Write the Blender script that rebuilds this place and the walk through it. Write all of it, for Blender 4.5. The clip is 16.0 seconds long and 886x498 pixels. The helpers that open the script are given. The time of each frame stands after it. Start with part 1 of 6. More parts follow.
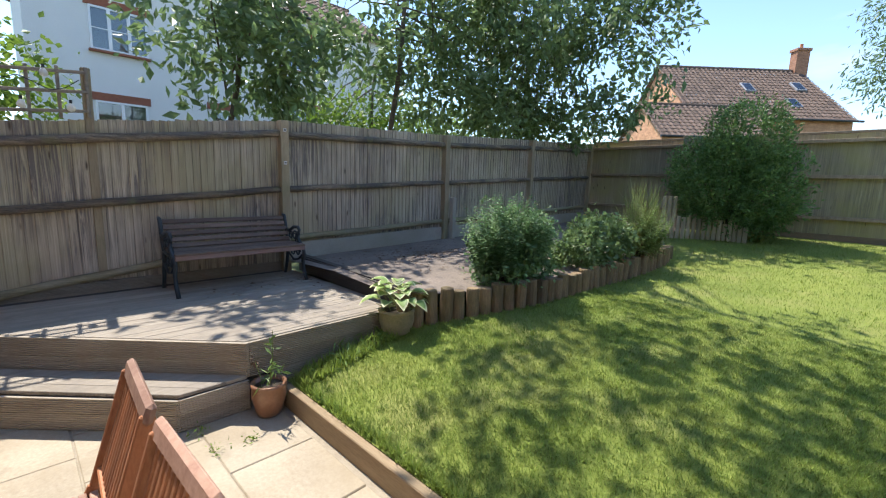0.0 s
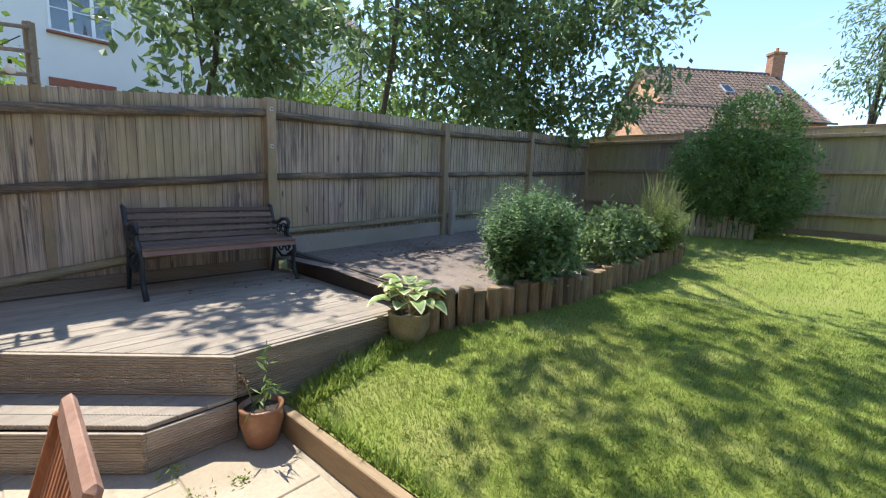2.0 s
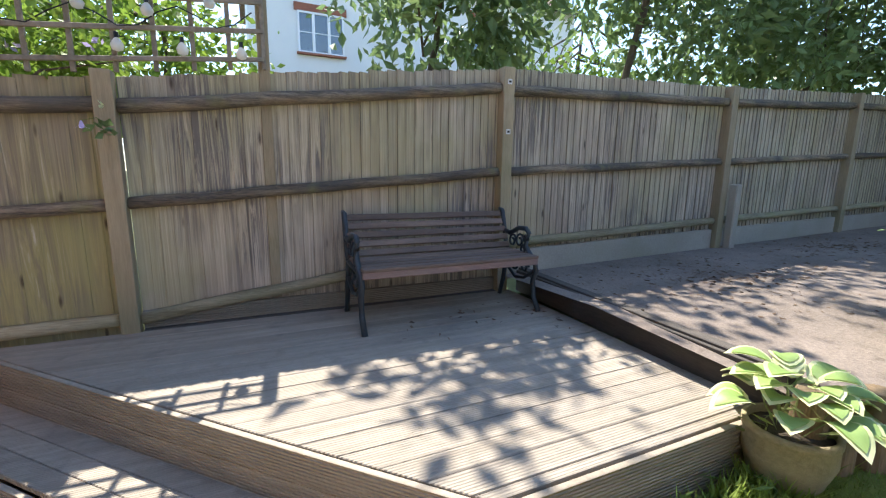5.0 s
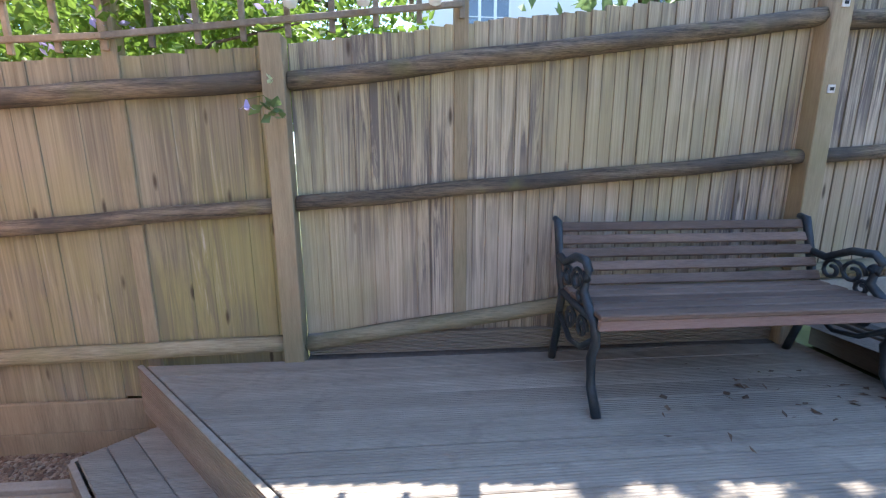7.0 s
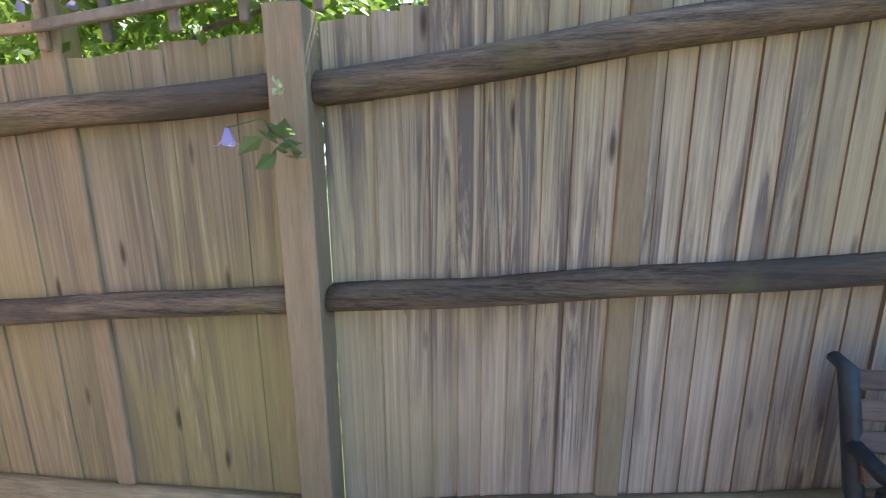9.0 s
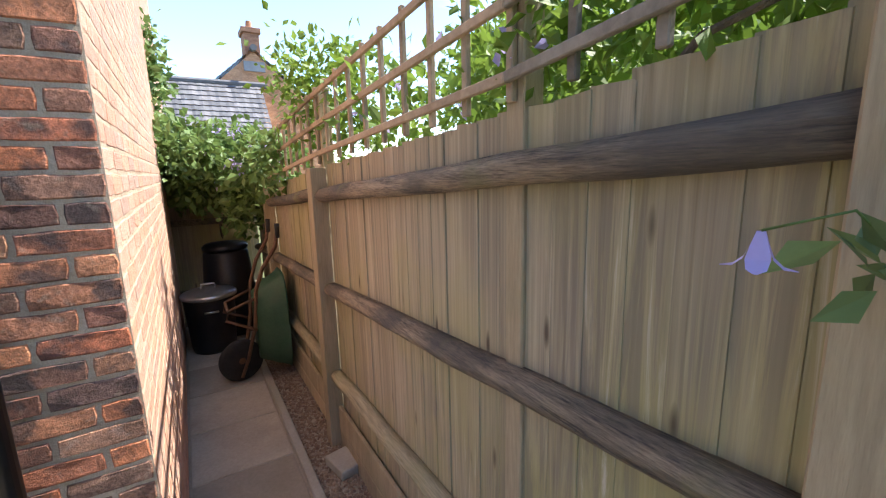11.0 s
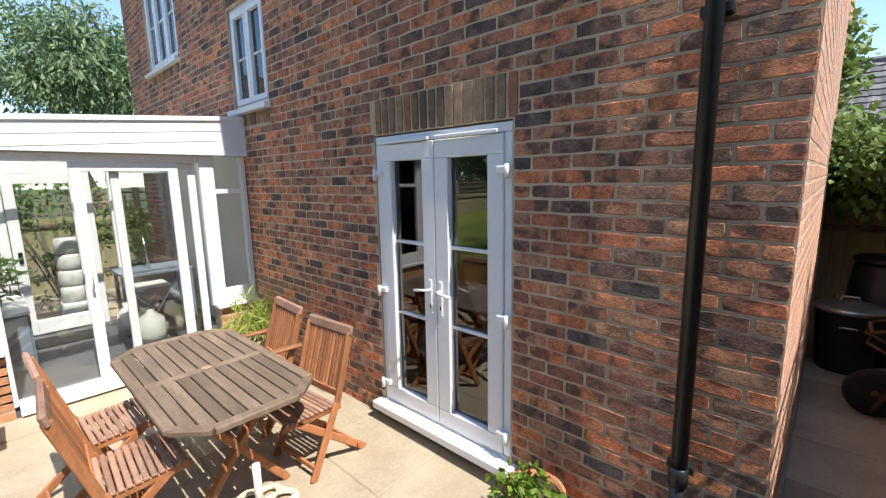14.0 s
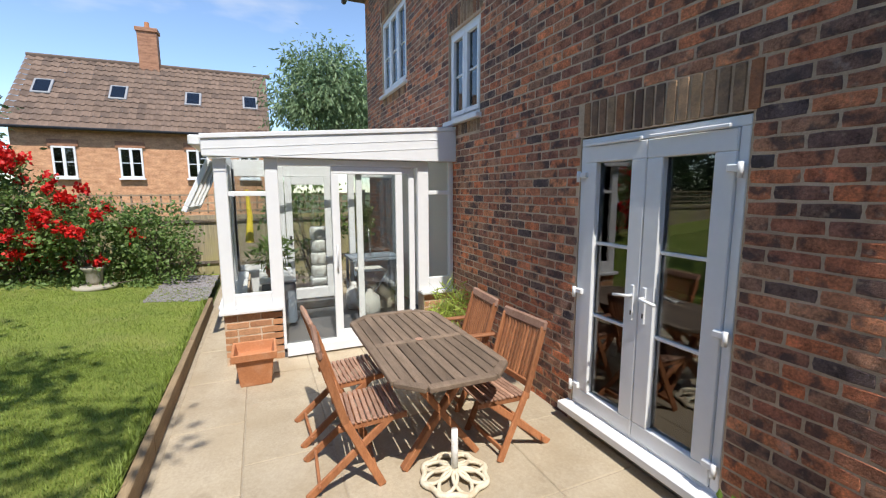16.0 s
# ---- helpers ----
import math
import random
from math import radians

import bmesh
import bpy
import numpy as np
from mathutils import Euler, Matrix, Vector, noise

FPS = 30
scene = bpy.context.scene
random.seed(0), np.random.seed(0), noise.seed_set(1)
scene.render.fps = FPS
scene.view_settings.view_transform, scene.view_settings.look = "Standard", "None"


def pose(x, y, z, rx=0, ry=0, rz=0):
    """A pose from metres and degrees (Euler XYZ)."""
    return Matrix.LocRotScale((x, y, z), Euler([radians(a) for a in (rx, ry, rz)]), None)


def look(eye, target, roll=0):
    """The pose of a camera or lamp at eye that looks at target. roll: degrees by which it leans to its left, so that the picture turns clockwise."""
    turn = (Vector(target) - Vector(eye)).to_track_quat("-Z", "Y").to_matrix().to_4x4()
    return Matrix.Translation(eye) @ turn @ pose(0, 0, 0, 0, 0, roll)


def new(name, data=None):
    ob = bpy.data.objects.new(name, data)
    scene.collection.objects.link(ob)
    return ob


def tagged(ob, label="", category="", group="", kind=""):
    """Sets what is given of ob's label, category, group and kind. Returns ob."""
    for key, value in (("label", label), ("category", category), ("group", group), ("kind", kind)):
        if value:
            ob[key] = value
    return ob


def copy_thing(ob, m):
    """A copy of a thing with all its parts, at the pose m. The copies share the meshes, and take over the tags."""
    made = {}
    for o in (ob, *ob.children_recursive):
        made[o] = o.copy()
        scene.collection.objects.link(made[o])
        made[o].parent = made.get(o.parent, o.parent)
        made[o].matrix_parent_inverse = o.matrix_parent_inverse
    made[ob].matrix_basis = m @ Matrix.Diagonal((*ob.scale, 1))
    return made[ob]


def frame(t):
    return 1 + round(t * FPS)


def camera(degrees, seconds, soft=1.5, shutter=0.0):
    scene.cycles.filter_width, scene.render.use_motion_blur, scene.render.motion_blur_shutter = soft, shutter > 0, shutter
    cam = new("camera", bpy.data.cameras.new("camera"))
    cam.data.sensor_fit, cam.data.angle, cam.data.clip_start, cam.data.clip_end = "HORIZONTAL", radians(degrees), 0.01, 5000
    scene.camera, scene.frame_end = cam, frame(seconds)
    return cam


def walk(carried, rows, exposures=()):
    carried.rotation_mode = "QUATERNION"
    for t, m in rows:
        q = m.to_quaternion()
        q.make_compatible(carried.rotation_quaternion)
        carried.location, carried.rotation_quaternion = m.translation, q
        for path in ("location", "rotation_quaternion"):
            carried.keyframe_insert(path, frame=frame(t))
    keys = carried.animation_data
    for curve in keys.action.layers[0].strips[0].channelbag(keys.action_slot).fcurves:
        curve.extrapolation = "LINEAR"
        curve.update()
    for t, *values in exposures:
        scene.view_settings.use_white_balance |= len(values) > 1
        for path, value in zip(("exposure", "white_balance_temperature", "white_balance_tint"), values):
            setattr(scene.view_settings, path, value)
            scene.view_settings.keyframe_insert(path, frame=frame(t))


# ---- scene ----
cam = camera(92.5, 16.0, soft=1.2)
PATH = [
    (0, (5.185, 1.675, 1.676), (3.804, 3.088, 1.37), 1.9),
    (0.5, (5.138, 1.745, 1.669), (3.726, 3.128, 1.364), 1.8),
    (1, (5.002, 1.81, 1.615), (3.572, 3.174, 1.308), 1.8),
    (1.5, (4.752, 1.814, 1.556), (3.359, 3.216, 1.248), 2.0),
    (2, (4.59, 1.822, 1.524), (3.282, 3.305, 1.224), 2.3),
    (2.5, (4.444, 1.996, 1.521), (3.169, 3.508, 1.22), 2.3),
    (3, (4.223, 2.115, 1.513), (2.976, 3.649, 1.21), 2.2),
    (3.5, (3.916, 2.18, 1.523), (2.671, 3.715, 1.22), 2.1),
    (4, (3.653, 2.228, 1.507), (2.305, 3.672, 1.193), 1.5),
    (4.5, (3.42, 2.215, 1.511), (1.831, 3.384, 1.181), 1.4),
    (5, (3.131, 2.131, 1.515), (1.337, 2.942, 1.164), 0.8),
    (5.2, (3.023, 2.108, 1.512), (1.18, 2.801, 1.157), 0.5),
    (7.3, (1.927, 1.962, 1.511), (-0.026, 2.106, 1.105), -0.1),
    (7.5, (1.792, 1.935, 1.53), (-0.156, 2.106, 1.111), 0.1),
    (8, (1.49, 1.919, 1.638), (-0.463, 2.097, 1.244), 0.4),
    (8.2, (1.401, 1.957, 1.647), (-0.553, 2.115, 1.253), 0.4),
    (10.3, (0.772, 1.677, 1.819), (-0.704, 0.384, 1.436), -1.6),
    (10.5, (0.748, 1.628, 1.833), (-0.607, 0.207, 1.453), -1.6),
    (11, (0.696, 1.527, 1.838), (-0.315, -0.158, 1.469), -1.4),
    (11.5, (0.633, 1.473, 1.823), (0.137, -0.43, 1.459), -1.4),
    (12, (0.59, 1.478, 1.829), (0.381, -0.477, 1.467), -1.2),
    (12.5, (0.654, 1.55, 1.839), (0.74, -0.417, 1.484), -1.5),
    (13, (0.708, 1.661, 1.861), (1.295, -0.217, 1.503), -1.6),
    (13.5, (0.762, 1.837, 1.875), (1.82, 0.175, 1.528), -1.5),
    (14, (0.79, 2.012, 1.893), (2.132, 0.566, 1.567), -1.1),
    (14.5, (0.795, 2.14, 1.9), (2.374, 0.949, 1.603), -0.7),
    (15, (0.79, 2.191, 1.889), (2.511, 1.214, 1.603), -0.4),
    (15.5, (0.783, 2.213, 1.866), (2.569, 1.359, 1.586), -0.2),
    (16, (0.771, 2.219, 1.835), (2.591, 1.434, 1.56), -0.2),
]
walk(cam, [(t, look(eye, target, roll)) for t, eye, target, roll in PATH], [
    (0, 1.33, 6500, 10), (2, 1.46, 6500, 10), (3.5, 1.42, 6500, 10), (4.5, 1.74, 6700, 10), (5, 1.88, 6600, 10), (5.2, 1.92, 6550, 10), (7.3, 2.47, 6100, 12), (8.2, 2.57, 6250, 12), (10.3, 1.94, 6350, 10), (11.5, 1.93, 6400, 10), (12.5, 2.13, 6550, 10), (13, 2.06, 6600, 10), (13.5, 1.78, 6600, 10), (14, 1.25, 6600, 10), (15, 0.95, 6650, 10), (16, 0.82, 6600, 10)])

# ---- light ----
world = bpy.data.worlds.new("world")
scene.world = world
world.use_nodes = True
wn, wl = world.node_tree.nodes, world.node_tree.links
SUN_EL, SUN_DIR = radians(58.5), Vector((-0.521, 0.045, 0.852))
sky = wn.new("ShaderNodeTexSky")
sky.sky_type, sky.sun_disc, sky.sun_elevation, sky.sun_rotation = "NISHITA", False, SUN_EL, radians(-85)
sky.air_density, sky.dust_density, sky.ozone_density = 0.9, 0.15, 3.0
wgeo = wn.new("ShaderNodeTexCoord")
wmap = wn.new("ShaderNodeMapping")
wmap.inputs["Scale"].default_value = (1.6, 1.6, 5.0)
wnoise = wn.new("ShaderNodeTexNoise")
wnoise.inputs["Scale"].default_value, wnoise.inputs["Detail"].default_value = 1.5, 6
wramp = wn.new("ShaderNodeValToRGB")
wramp.color_ramp.elements[0].position, wramp.color_ramp.elements[1].position = 0.60, 0.84
wmix = wn.new("ShaderNodeMix")
wmix.data_type = "RGBA"
wl.new(wgeo.outputs["Generated"], wmap.inputs["Vector"])
wl.new(wmap.outputs["Vector"], wnoise.inputs["Vector"])
wl.new(wnoise.outputs["Fac"], wramp.inputs["Fac"])
wl.new(wramp.outputs["Color"], wmix.inputs[0])
wl.new(sky.outputs["Color"], wmix.inputs[6])
wmix.inputs[7].default_value = (3.6, 3.85, 4.3, 1)
wl.new(wmix.outputs[2], wn["Background"].inputs["Color"])
wn["Background"].inputs["Strength"].default_value = 0.138
sun = new("sun", bpy.data.lights.new("sun", "SUN"))
sun.data.energy, sun.data.angle, sun.data.color = 3.35, radians(0.55), (1.0, 0.95, 0.87)
sun.matrix_world = look(SUN_DIR * 30, (0, 0, 0))


# ---- materials ----
def M(name, dark, light, rough=0.75, scale=6, bump=0.3, bscale=40, stretch=(1, 1, 1), rnd="", palette=None, metal=0.0,
      leaf=0.0, groove=None, stain=None, spec=0.4, coat=0.0, spread=(0.3, 0.7), vary=(0.72, 1.25), across=None):
    """Two scales of noise between two colours, random shifts by piece, fine relief."""
    m = bpy.data.materials.new(name)
    m.use_nodes = True
    n, l = m.node_tree.nodes, m.node_tree.links
    p = n["Principled BSDF"]
    p.inputs["Roughness"].default_value, p.inputs["Metallic"].default_value = rough, metal
    p.inputs["Specular IOR Level"].default_value, p.inputs["Coat Weight"].default_value = spec, coat
    tc, mp = n.new("ShaderNodeTexCoord"), n.new("ShaderNodeMapping")
    mp.inputs["Scale"].default_value = stretch
    vec = tc.outputs["Object"]
    random_out = None
    if rnd:
        info = n.new("ShaderNodeObjectInfo" if rnd == "object" else "ShaderNodeNewGeometry")
        random_out = info.outputs["Random" if rnd == "object" else "Random Per Island"]
        off = n.new("ShaderNodeVectorMath")
        off.operation = "MULTIPLY_ADD"
        l.new(random_out, off.inputs[0])
        off.inputs[1].default_value = (37, 51, 43)
        l.new(vec, off.inputs[2])
        vec = off.outputs[0]
    l.new(vec, mp.inputs["Vector"])
    big, fine = n.new("ShaderNodeTexNoise"), n.new("ShaderNodeTexNoise")
    big.inputs["Scale"].default_value, big.inputs["Detail"].default_value = scale, 8
    fine.inputs["Scale"].default_value, fine.inputs["Detail"].default_value = bscale, 6
    fine.inputs["Roughness"].default_value = 0.7
    l.new(mp.outputs["Vector"], big.inputs["Vector"])
    l.new(mp.outputs["Vector"], fine.inputs["Vector"])
    ramp = n.new("ShaderNodeValToRGB")
    ramp.color_ramp.elements[0].color, ramp.color_ramp.elements[1].color = (*dark, 1), (*light, 1)
    ramp.color_ramp.elements[0].position, ramp.color_ramp.elements[1].position = spread
    avg = n.new("ShaderNodeMath")
    avg.operation = "MULTIPLY_ADD"
    l.new(fine.outputs["Fac"], avg.inputs[0])
    avg.inputs[1].default_value = 0.55
    mul = n.new("ShaderNodeMath")
    mul.operation = "MULTIPLY"
    l.new(big.outputs["Fac"], mul.inputs[0])
    mul.inputs[1].default_value = 0.45
    l.new(mul.outputs[0], avg.inputs[2])
    l.new(avg.outputs[0], ramp.inputs["Fac"])
    col = ramp.outputs["Color"]
    if palette:
        pr = n.new("ShaderNodeValToRGB")
        while len(pr.color_ramp.elements) < len(palette):
            pr.color_ramp.elements.new(0.5)
        for i, c in enumerate(palette):
            pr.color_ramp.elements[i].position = i / len(palette)
            pr.color_ramp.elements[i].color = (*c, 1)
        l.new(random_out, pr.inputs["Fac"])
        mx = n.new("ShaderNodeMix")
        mx.data_type, mx.blend_type = "RGBA", "MULTIPLY"
        mx.inputs[0].default_value = 1
        l.new(pr.outputs["Color"], mx.inputs[6])
        l.new(col, mx.inputs[7])
        col = mx.outputs[2]
    elif rnd:
        hsv = n.new("ShaderNodeHueSaturation")
        mr = n.new("ShaderNodeMapRange")
        mr.inputs["To Min"].default_value, mr.inputs["To Max"].default_value = vary
        l.new(random_out, mr.inputs["Value"])
        l.new(mr.outputs["Result"], hsv.inputs["Value"])
        l.new(col, hsv.inputs["Color"])
        col = hsv.outputs["Color"]
    for sc, amount, colour, *edge in (stain if isinstance(stain, list) else [stain] if stain else []):
        sn, sr, sm = n.new("ShaderNodeTexNoise"), n.new("ShaderNodeValToRGB"), n.new("ShaderNodeMix")
        sn.inputs["Scale"].default_value, sn.inputs["Detail"].default_value = sc, 5
        if across:
            place, sm2 = n.new("ShaderNodeNewGeometry"), n.new("ShaderNodeMapping")
            sm2.inputs["Scale"].default_value = across
            l.new(place.outputs["Position"], sm2.inputs["Vector"])
            l.new(sm2.outputs["Vector"], sn.inputs["Vector"])
        else:
            l.new(tc.outputs["Object"] if not rnd else vec, sn.inputs["Vector"])
        sr.color_ramp.elements[0].position, sr.color_ramp.elements[1].position = edge or (0.48, 0.72)
        sr.color_ramp.elements[1].color = (amount, amount, amount, 1)
        l.new(sn.outputs["Fac"], sr.inputs["Fac"])
        sm.data_type = "RGBA"
        l.new(sr.outputs["Color"], sm.inputs[0])
        l.new(col, sm.inputs[6])
        sm.inputs[7].default_value = (*colour, 1)
        col = sm.outputs[2]
    l.new(col, p.inputs["Base Color"])
    b = n.new("ShaderNodeBump")
    b.inputs["Strength"].default_value, b.inputs["Distance"].default_value = bump, 0.01
    l.new(fine.outputs["Fac"], b.inputs["Height"])
    last = b
    if groove:
        axis, per_metre, depth = groove
        wv = n.new("ShaderNodeTexWave")
        wv.bands_direction = axis
        wv.inputs["Scale"].default_value = per_metre / 3.1831
        wv.inputs["Distortion"].default_value = 0.4
        l.new(tc.outputs["Object"], wv.inputs["Vector"])
        b2 = n.new("ShaderNodeBump")
        b2.inputs["Strength"].default_value, b2.inputs["Distance"].default_value = 0.8, depth
        l.new(wv.outputs["Fac"], b2.inputs["Height"])
        l.new(b.outputs["Normal"], b2.inputs["Normal"])
        last = b2
    l.new(last.outputs["Normal"], p.inputs["Normal"])
    if leaf:
        tr, mix = n.new("ShaderNodeBsdfTranslucent"), n.new("ShaderNodeMixShader")
        l.new(col, tr.inputs["Color"])
        mix.inputs[0].default_value = leaf
        l.new(p.outputs[0], mix.inputs[1])
        l.new(tr.outputs[0], mix.inputs[2])
        l.new(mix.outputs[0], n["Material Output"].inputs["Surface"])
    return m


def glass_material(name, tint, mirror=0.06):
    m = bpy.data.materials.new(name)
    m.use_nodes = True
    n, l = m.node_tree.nodes, m.node_tree.links
    clear, shine, mix, fres = (n.new(k) for k in ("ShaderNodeBsdfTransparent", "ShaderNodeBsdfGlossy", "ShaderNodeMixShader", "ShaderNodeFresnel"))
    clear.inputs["Color"].default_value = (*tint, 1)
    shine.inputs["Roughness"].default_value = 0.005
    fres.inputs["IOR"].default_value = 1.5
    add = n.new("ShaderNodeMath")
    add.inputs[1].default_value = mirror
    l.new(fres.outputs[0], add.inputs[0])
    l.new(add.outputs[0], mix.inputs[0])
    l.new(clear.outputs[0], mix.inputs[1])
    l.new(shine.outputs[0], mix.inputs[2])
    l.new(mix.outputs[0], n["Material Output"].inputs["Surface"])
    return m


BRICKS = [(0.095, 0.07, 0.068), (0.58, 0.20, 0.095), (0.30, 0.155, 0.10), (0.50, 0.165, 0.085), (0.14, 0.10, 0.09), (0.60, 0.26, 0.135), (0.40, 0.175, 0.10), (0.085, 0.07, 0.075), (0.46, 0.235, 0.14), (0.54, 0.18, 0.085), (0.22, 0.125, 0.09), (0.38, 0.20, 0.125), (0.62, 0.22, 0.10), (0.28, 0.13, 0.09)]
BRICK_WEAR = [(9, 0.8, (0.075, 0.058, 0.056), 0.53, 0.63), (26, 0.5, (0.46, 0.33, 0.24), 0.60, 0.72), (5, 0.6, (0.62, 0.56, 0.52), 0.70, 0.80)]
BUFF = [(0.50, 0.26, 0.13), (0.40, 0.19, 0.10), (0.56, 0.31, 0.17), (0.45, 0.22, 0.11)]
brick_piece = M("brick_piece", (0.46, 0.435, 0.425), (1.85, 1.77, 1.7), 0.9, 14, 1.0, 75, rnd="object", palette=BRICKS, stain=BRICK_WEAR, spread=(0.36, 0.64))
brick_rest = M("brick_rest", (0.46, 0.435, 0.425), (1.85, 1.77, 1.7), 0.9, 14, 1.0, 75, rnd="island", palette=BRICKS, stain=BRICK_WEAR, spread=(0.36, 0.64))
# paler copy of the house brick: the grazing sun is put into the palette
brick_side_sunlit = M("brick_side_sunlit", (0.72, 0.7, 0.69), (1.3, 1.27, 1.25), 0.9, 14, 0.7, 75, rnd="island", palette=[(0.56, 0.31, 0.22), (0.62, 0.37, 0.26), (0.50, 0.29, 0.21), (0.66, 0.40, 0.29), (0.46, 0.30, 0.235), (0.60, 0.33, 0.22)], stain=(20, 0.35, (0.66, 0.55, 0.46), 0.56, 0.7))
brick_buff = M("brick_buff", (0.6, 0.6, 0.6), (1.3, 1.28, 1.25), 0.9, 11, 0.6, 55, rnd="island", palette=BUFF)
soldier_mat = M("soldier_brick", (0.5, 0.5, 0.5), (1.35, 1.3, 1.25), 0.9, 11, 0.9, 70, rnd="object", palette=[(0.34, 0.20, 0.115), (0.44, 0.19, 0.095), (0.12, 0.085, 0.07), (0.50, 0.33, 0.20), (0.17, 0.115, 0.085), (0.46, 0.26, 0.14), (0.24, 0.145, 0.10), (0.40, 0.27, 0.165)], stain=(14, 0.6, (0.12, 0.09, 0.07)))
far_brick = M("far_brick", (0.40, 0.19, 0.10), (0.74, 0.43, 0.25), 0.9, 2.5, 0.3, 14, stretch=(1, 1, 3), stain=(5, 0.4, (0.30, 0.16, 0.10)), spread=(0.38, 0.62))
chimney_brick = M("chimney_brick", (0.22, 0.105, 0.065), (0.46, 0.24, 0.145), 0.9, 3, 0.3, 18, stretch=(1, 1, 4), spread=(0.38, 0.62))
lintel_brick = M("lintel_brick", (0.20, 0.075, 0.05), (0.36, 0.14, 0.085), 0.9, 6, 0.3, 30, (1, 6, 1))
mortar = M("mortar", (0.44, 0.32, 0.215), (0.76, 0.59, 0.43), 0.95, 3, 0.8, 60, stain=[(2.3, 0.5, (0.30, 0.215, 0.15), 0.46, 0.66), (9, 0.55, (0.74, 0.68, 0.60), 0.66, 0.76)])


def weathered_boards(name, dark, light, green=0.6, wear=0.9, along=(95, 95, 2.4)):
    """Sawn boards: fine fibres, grey-purple weathered streaks in patches, algae, knots."""
    m = bpy.data.materials.new(name)
    m.use_nodes = True
    n, l = m.node_tree.nodes, m.node_tree.links
    p = n["Principled BSDF"]
    p.inputs["Roughness"].default_value, p.inputs["Specular IOR Level"].default_value = 0.88, 0.3
    tc, info, off, place = (n.new(k) for k in ("ShaderNodeTexCoord", "ShaderNodeObjectInfo", "ShaderNodeVectorMath", "ShaderNodeNewGeometry"))
    off.operation = "MULTIPLY_ADD"
    l.new(info.outputs["Random"], off.inputs[0])
    off.inputs[1].default_value = (37, 51, 43)
    l.new(tc.outputs["Object"], off.inputs[2])

    def noise_of(source, stretch, detail, rough=0.6, warp=0.0):
        mp, nz = n.new("ShaderNodeMapping"), n.new("ShaderNodeTexNoise")
        mp.inputs["Scale"].default_value = stretch
        nz.inputs["Scale"].default_value, nz.inputs["Detail"].default_value = 1.0, detail
        nz.inputs["Roughness"].default_value, nz.inputs["Distortion"].default_value = rough, warp
        l.new(source, mp.inputs["Vector"])
        l.new(mp.outputs["Vector"], nz.inputs["Vector"])
        return nz.outputs["Fac"]

    def ramp_of(fac, a, b, ca=(0, 0, 0), cb=(1, 1, 1)):
        r = n.new("ShaderNodeValToRGB")
        r.color_ramp.elements[0].position, r.color_ramp.elements[1].position = a, b
        r.color_ramp.elements[0].color, r.color_ramp.elements[1].color = (*ca, 1), (*cb, 1)
        l.new(fac, r.inputs["Fac"])
        return r.outputs["Color"]

    def mixed(fac, a, b, blend="MIX"):
        x = n.new("ShaderNodeMix")
        x.data_type, x.blend_type = "RGBA", blend
        for value, slot in ((fac, 0), (a, 6), (b, 7)):
            if isinstance(value, tuple):
                x.inputs[slot].default_value = (*value, 1)
            elif isinstance(value, float):
                x.inputs[slot].default_value = value
            else:
                l.new(value, x.inputs[slot])
        return x.outputs[2]

    fibre = noise_of(off.outputs[0], along, 4, 0.6, 0.6)
    streak = noise_of(off.outputs[0], (19, 19, 1.5), 6, 0.7, 1.6)
    patch = noise_of(place.outputs["Position"], (1.7, 1.7, 0.9), 3)
    algae = noise_of(place.outputs["Position"], (1.1, 1.1, 0.8), 4)
    warm = noise_of(place.outputs["Position"], (0.8, 0.8, 1.2), 2)
    col = ramp_of(fibre, 0.28, 0.72, dark, light)
    tone = n.new("ShaderNodeMapRange")
    tone.inputs["To Min"].default_value, tone.inputs["To Max"].default_value = 0.9, 1.1
    l.new(info.outputs["Random"], tone.inputs["Value"])
    hsv = n.new("ShaderNodeHueSaturation")
    l.new(tone.outputs["Result"], hsv.inputs["Value"])
    l.new(col, hsv.inputs["Color"])
    col = mixed(ramp_of(warm, 0.48, 0.68, cb=(0.35, 0.35, 0.35)), hsv.outputs["Color"], (0.43, 0.30, 0.21))
    col = mixed(ramp_of(algae, 0.42, 0.62, cb=(green, green, green)), col, (0.35, 0.315, 0.135))
    worn = mixed(1.0, ramp_of(streak, 0.44, 0.57, cb=(wear, wear, wear)), ramp_of(patch, 0.40, 0.60), "MULTIPLY")
    col = mixed(worn, col, (0.145, 0.125, 0.118))
    pale = mixed(1.0, ramp_of(streak, 0.30, 0.42, (0.7, 0.7, 0.7), (0, 0, 0)), ramp_of(patch, 0.42, 0.66), "MULTIPLY")
    col = mixed(pale, col, (0.60, 0.545, 0.47))
    km, kv = n.new("ShaderNodeMapping"), n.new("ShaderNodeTexVoronoi")
    km.inputs["Scale"].default_value = (1, 9, 3.6)
    kv.inputs["Scale"].default_value = 1.0
    l.new(off.outputs[0], km.inputs["Vector"])
    l.new(km.outputs["Vector"], kv.inputs["Vector"])
    col = mixed(ramp_of(kv.outputs["Distance"], 0.05, 0.12, (0.85, 0.85, 0.85), (0, 0, 0)), col, (0.06, 0.042, 0.03))
    l.new(col, p.inputs["Base Color"])
    bump = n.new("ShaderNodeBump")
    bump.inputs["Strength"].default_value, bump.inputs["Distance"].default_value = 0.5, 0.004
    l.new(fibre, bump.inputs["Height"])
    l.new(bump.outputs["Normal"], p.inputs["Normal"])
    return m


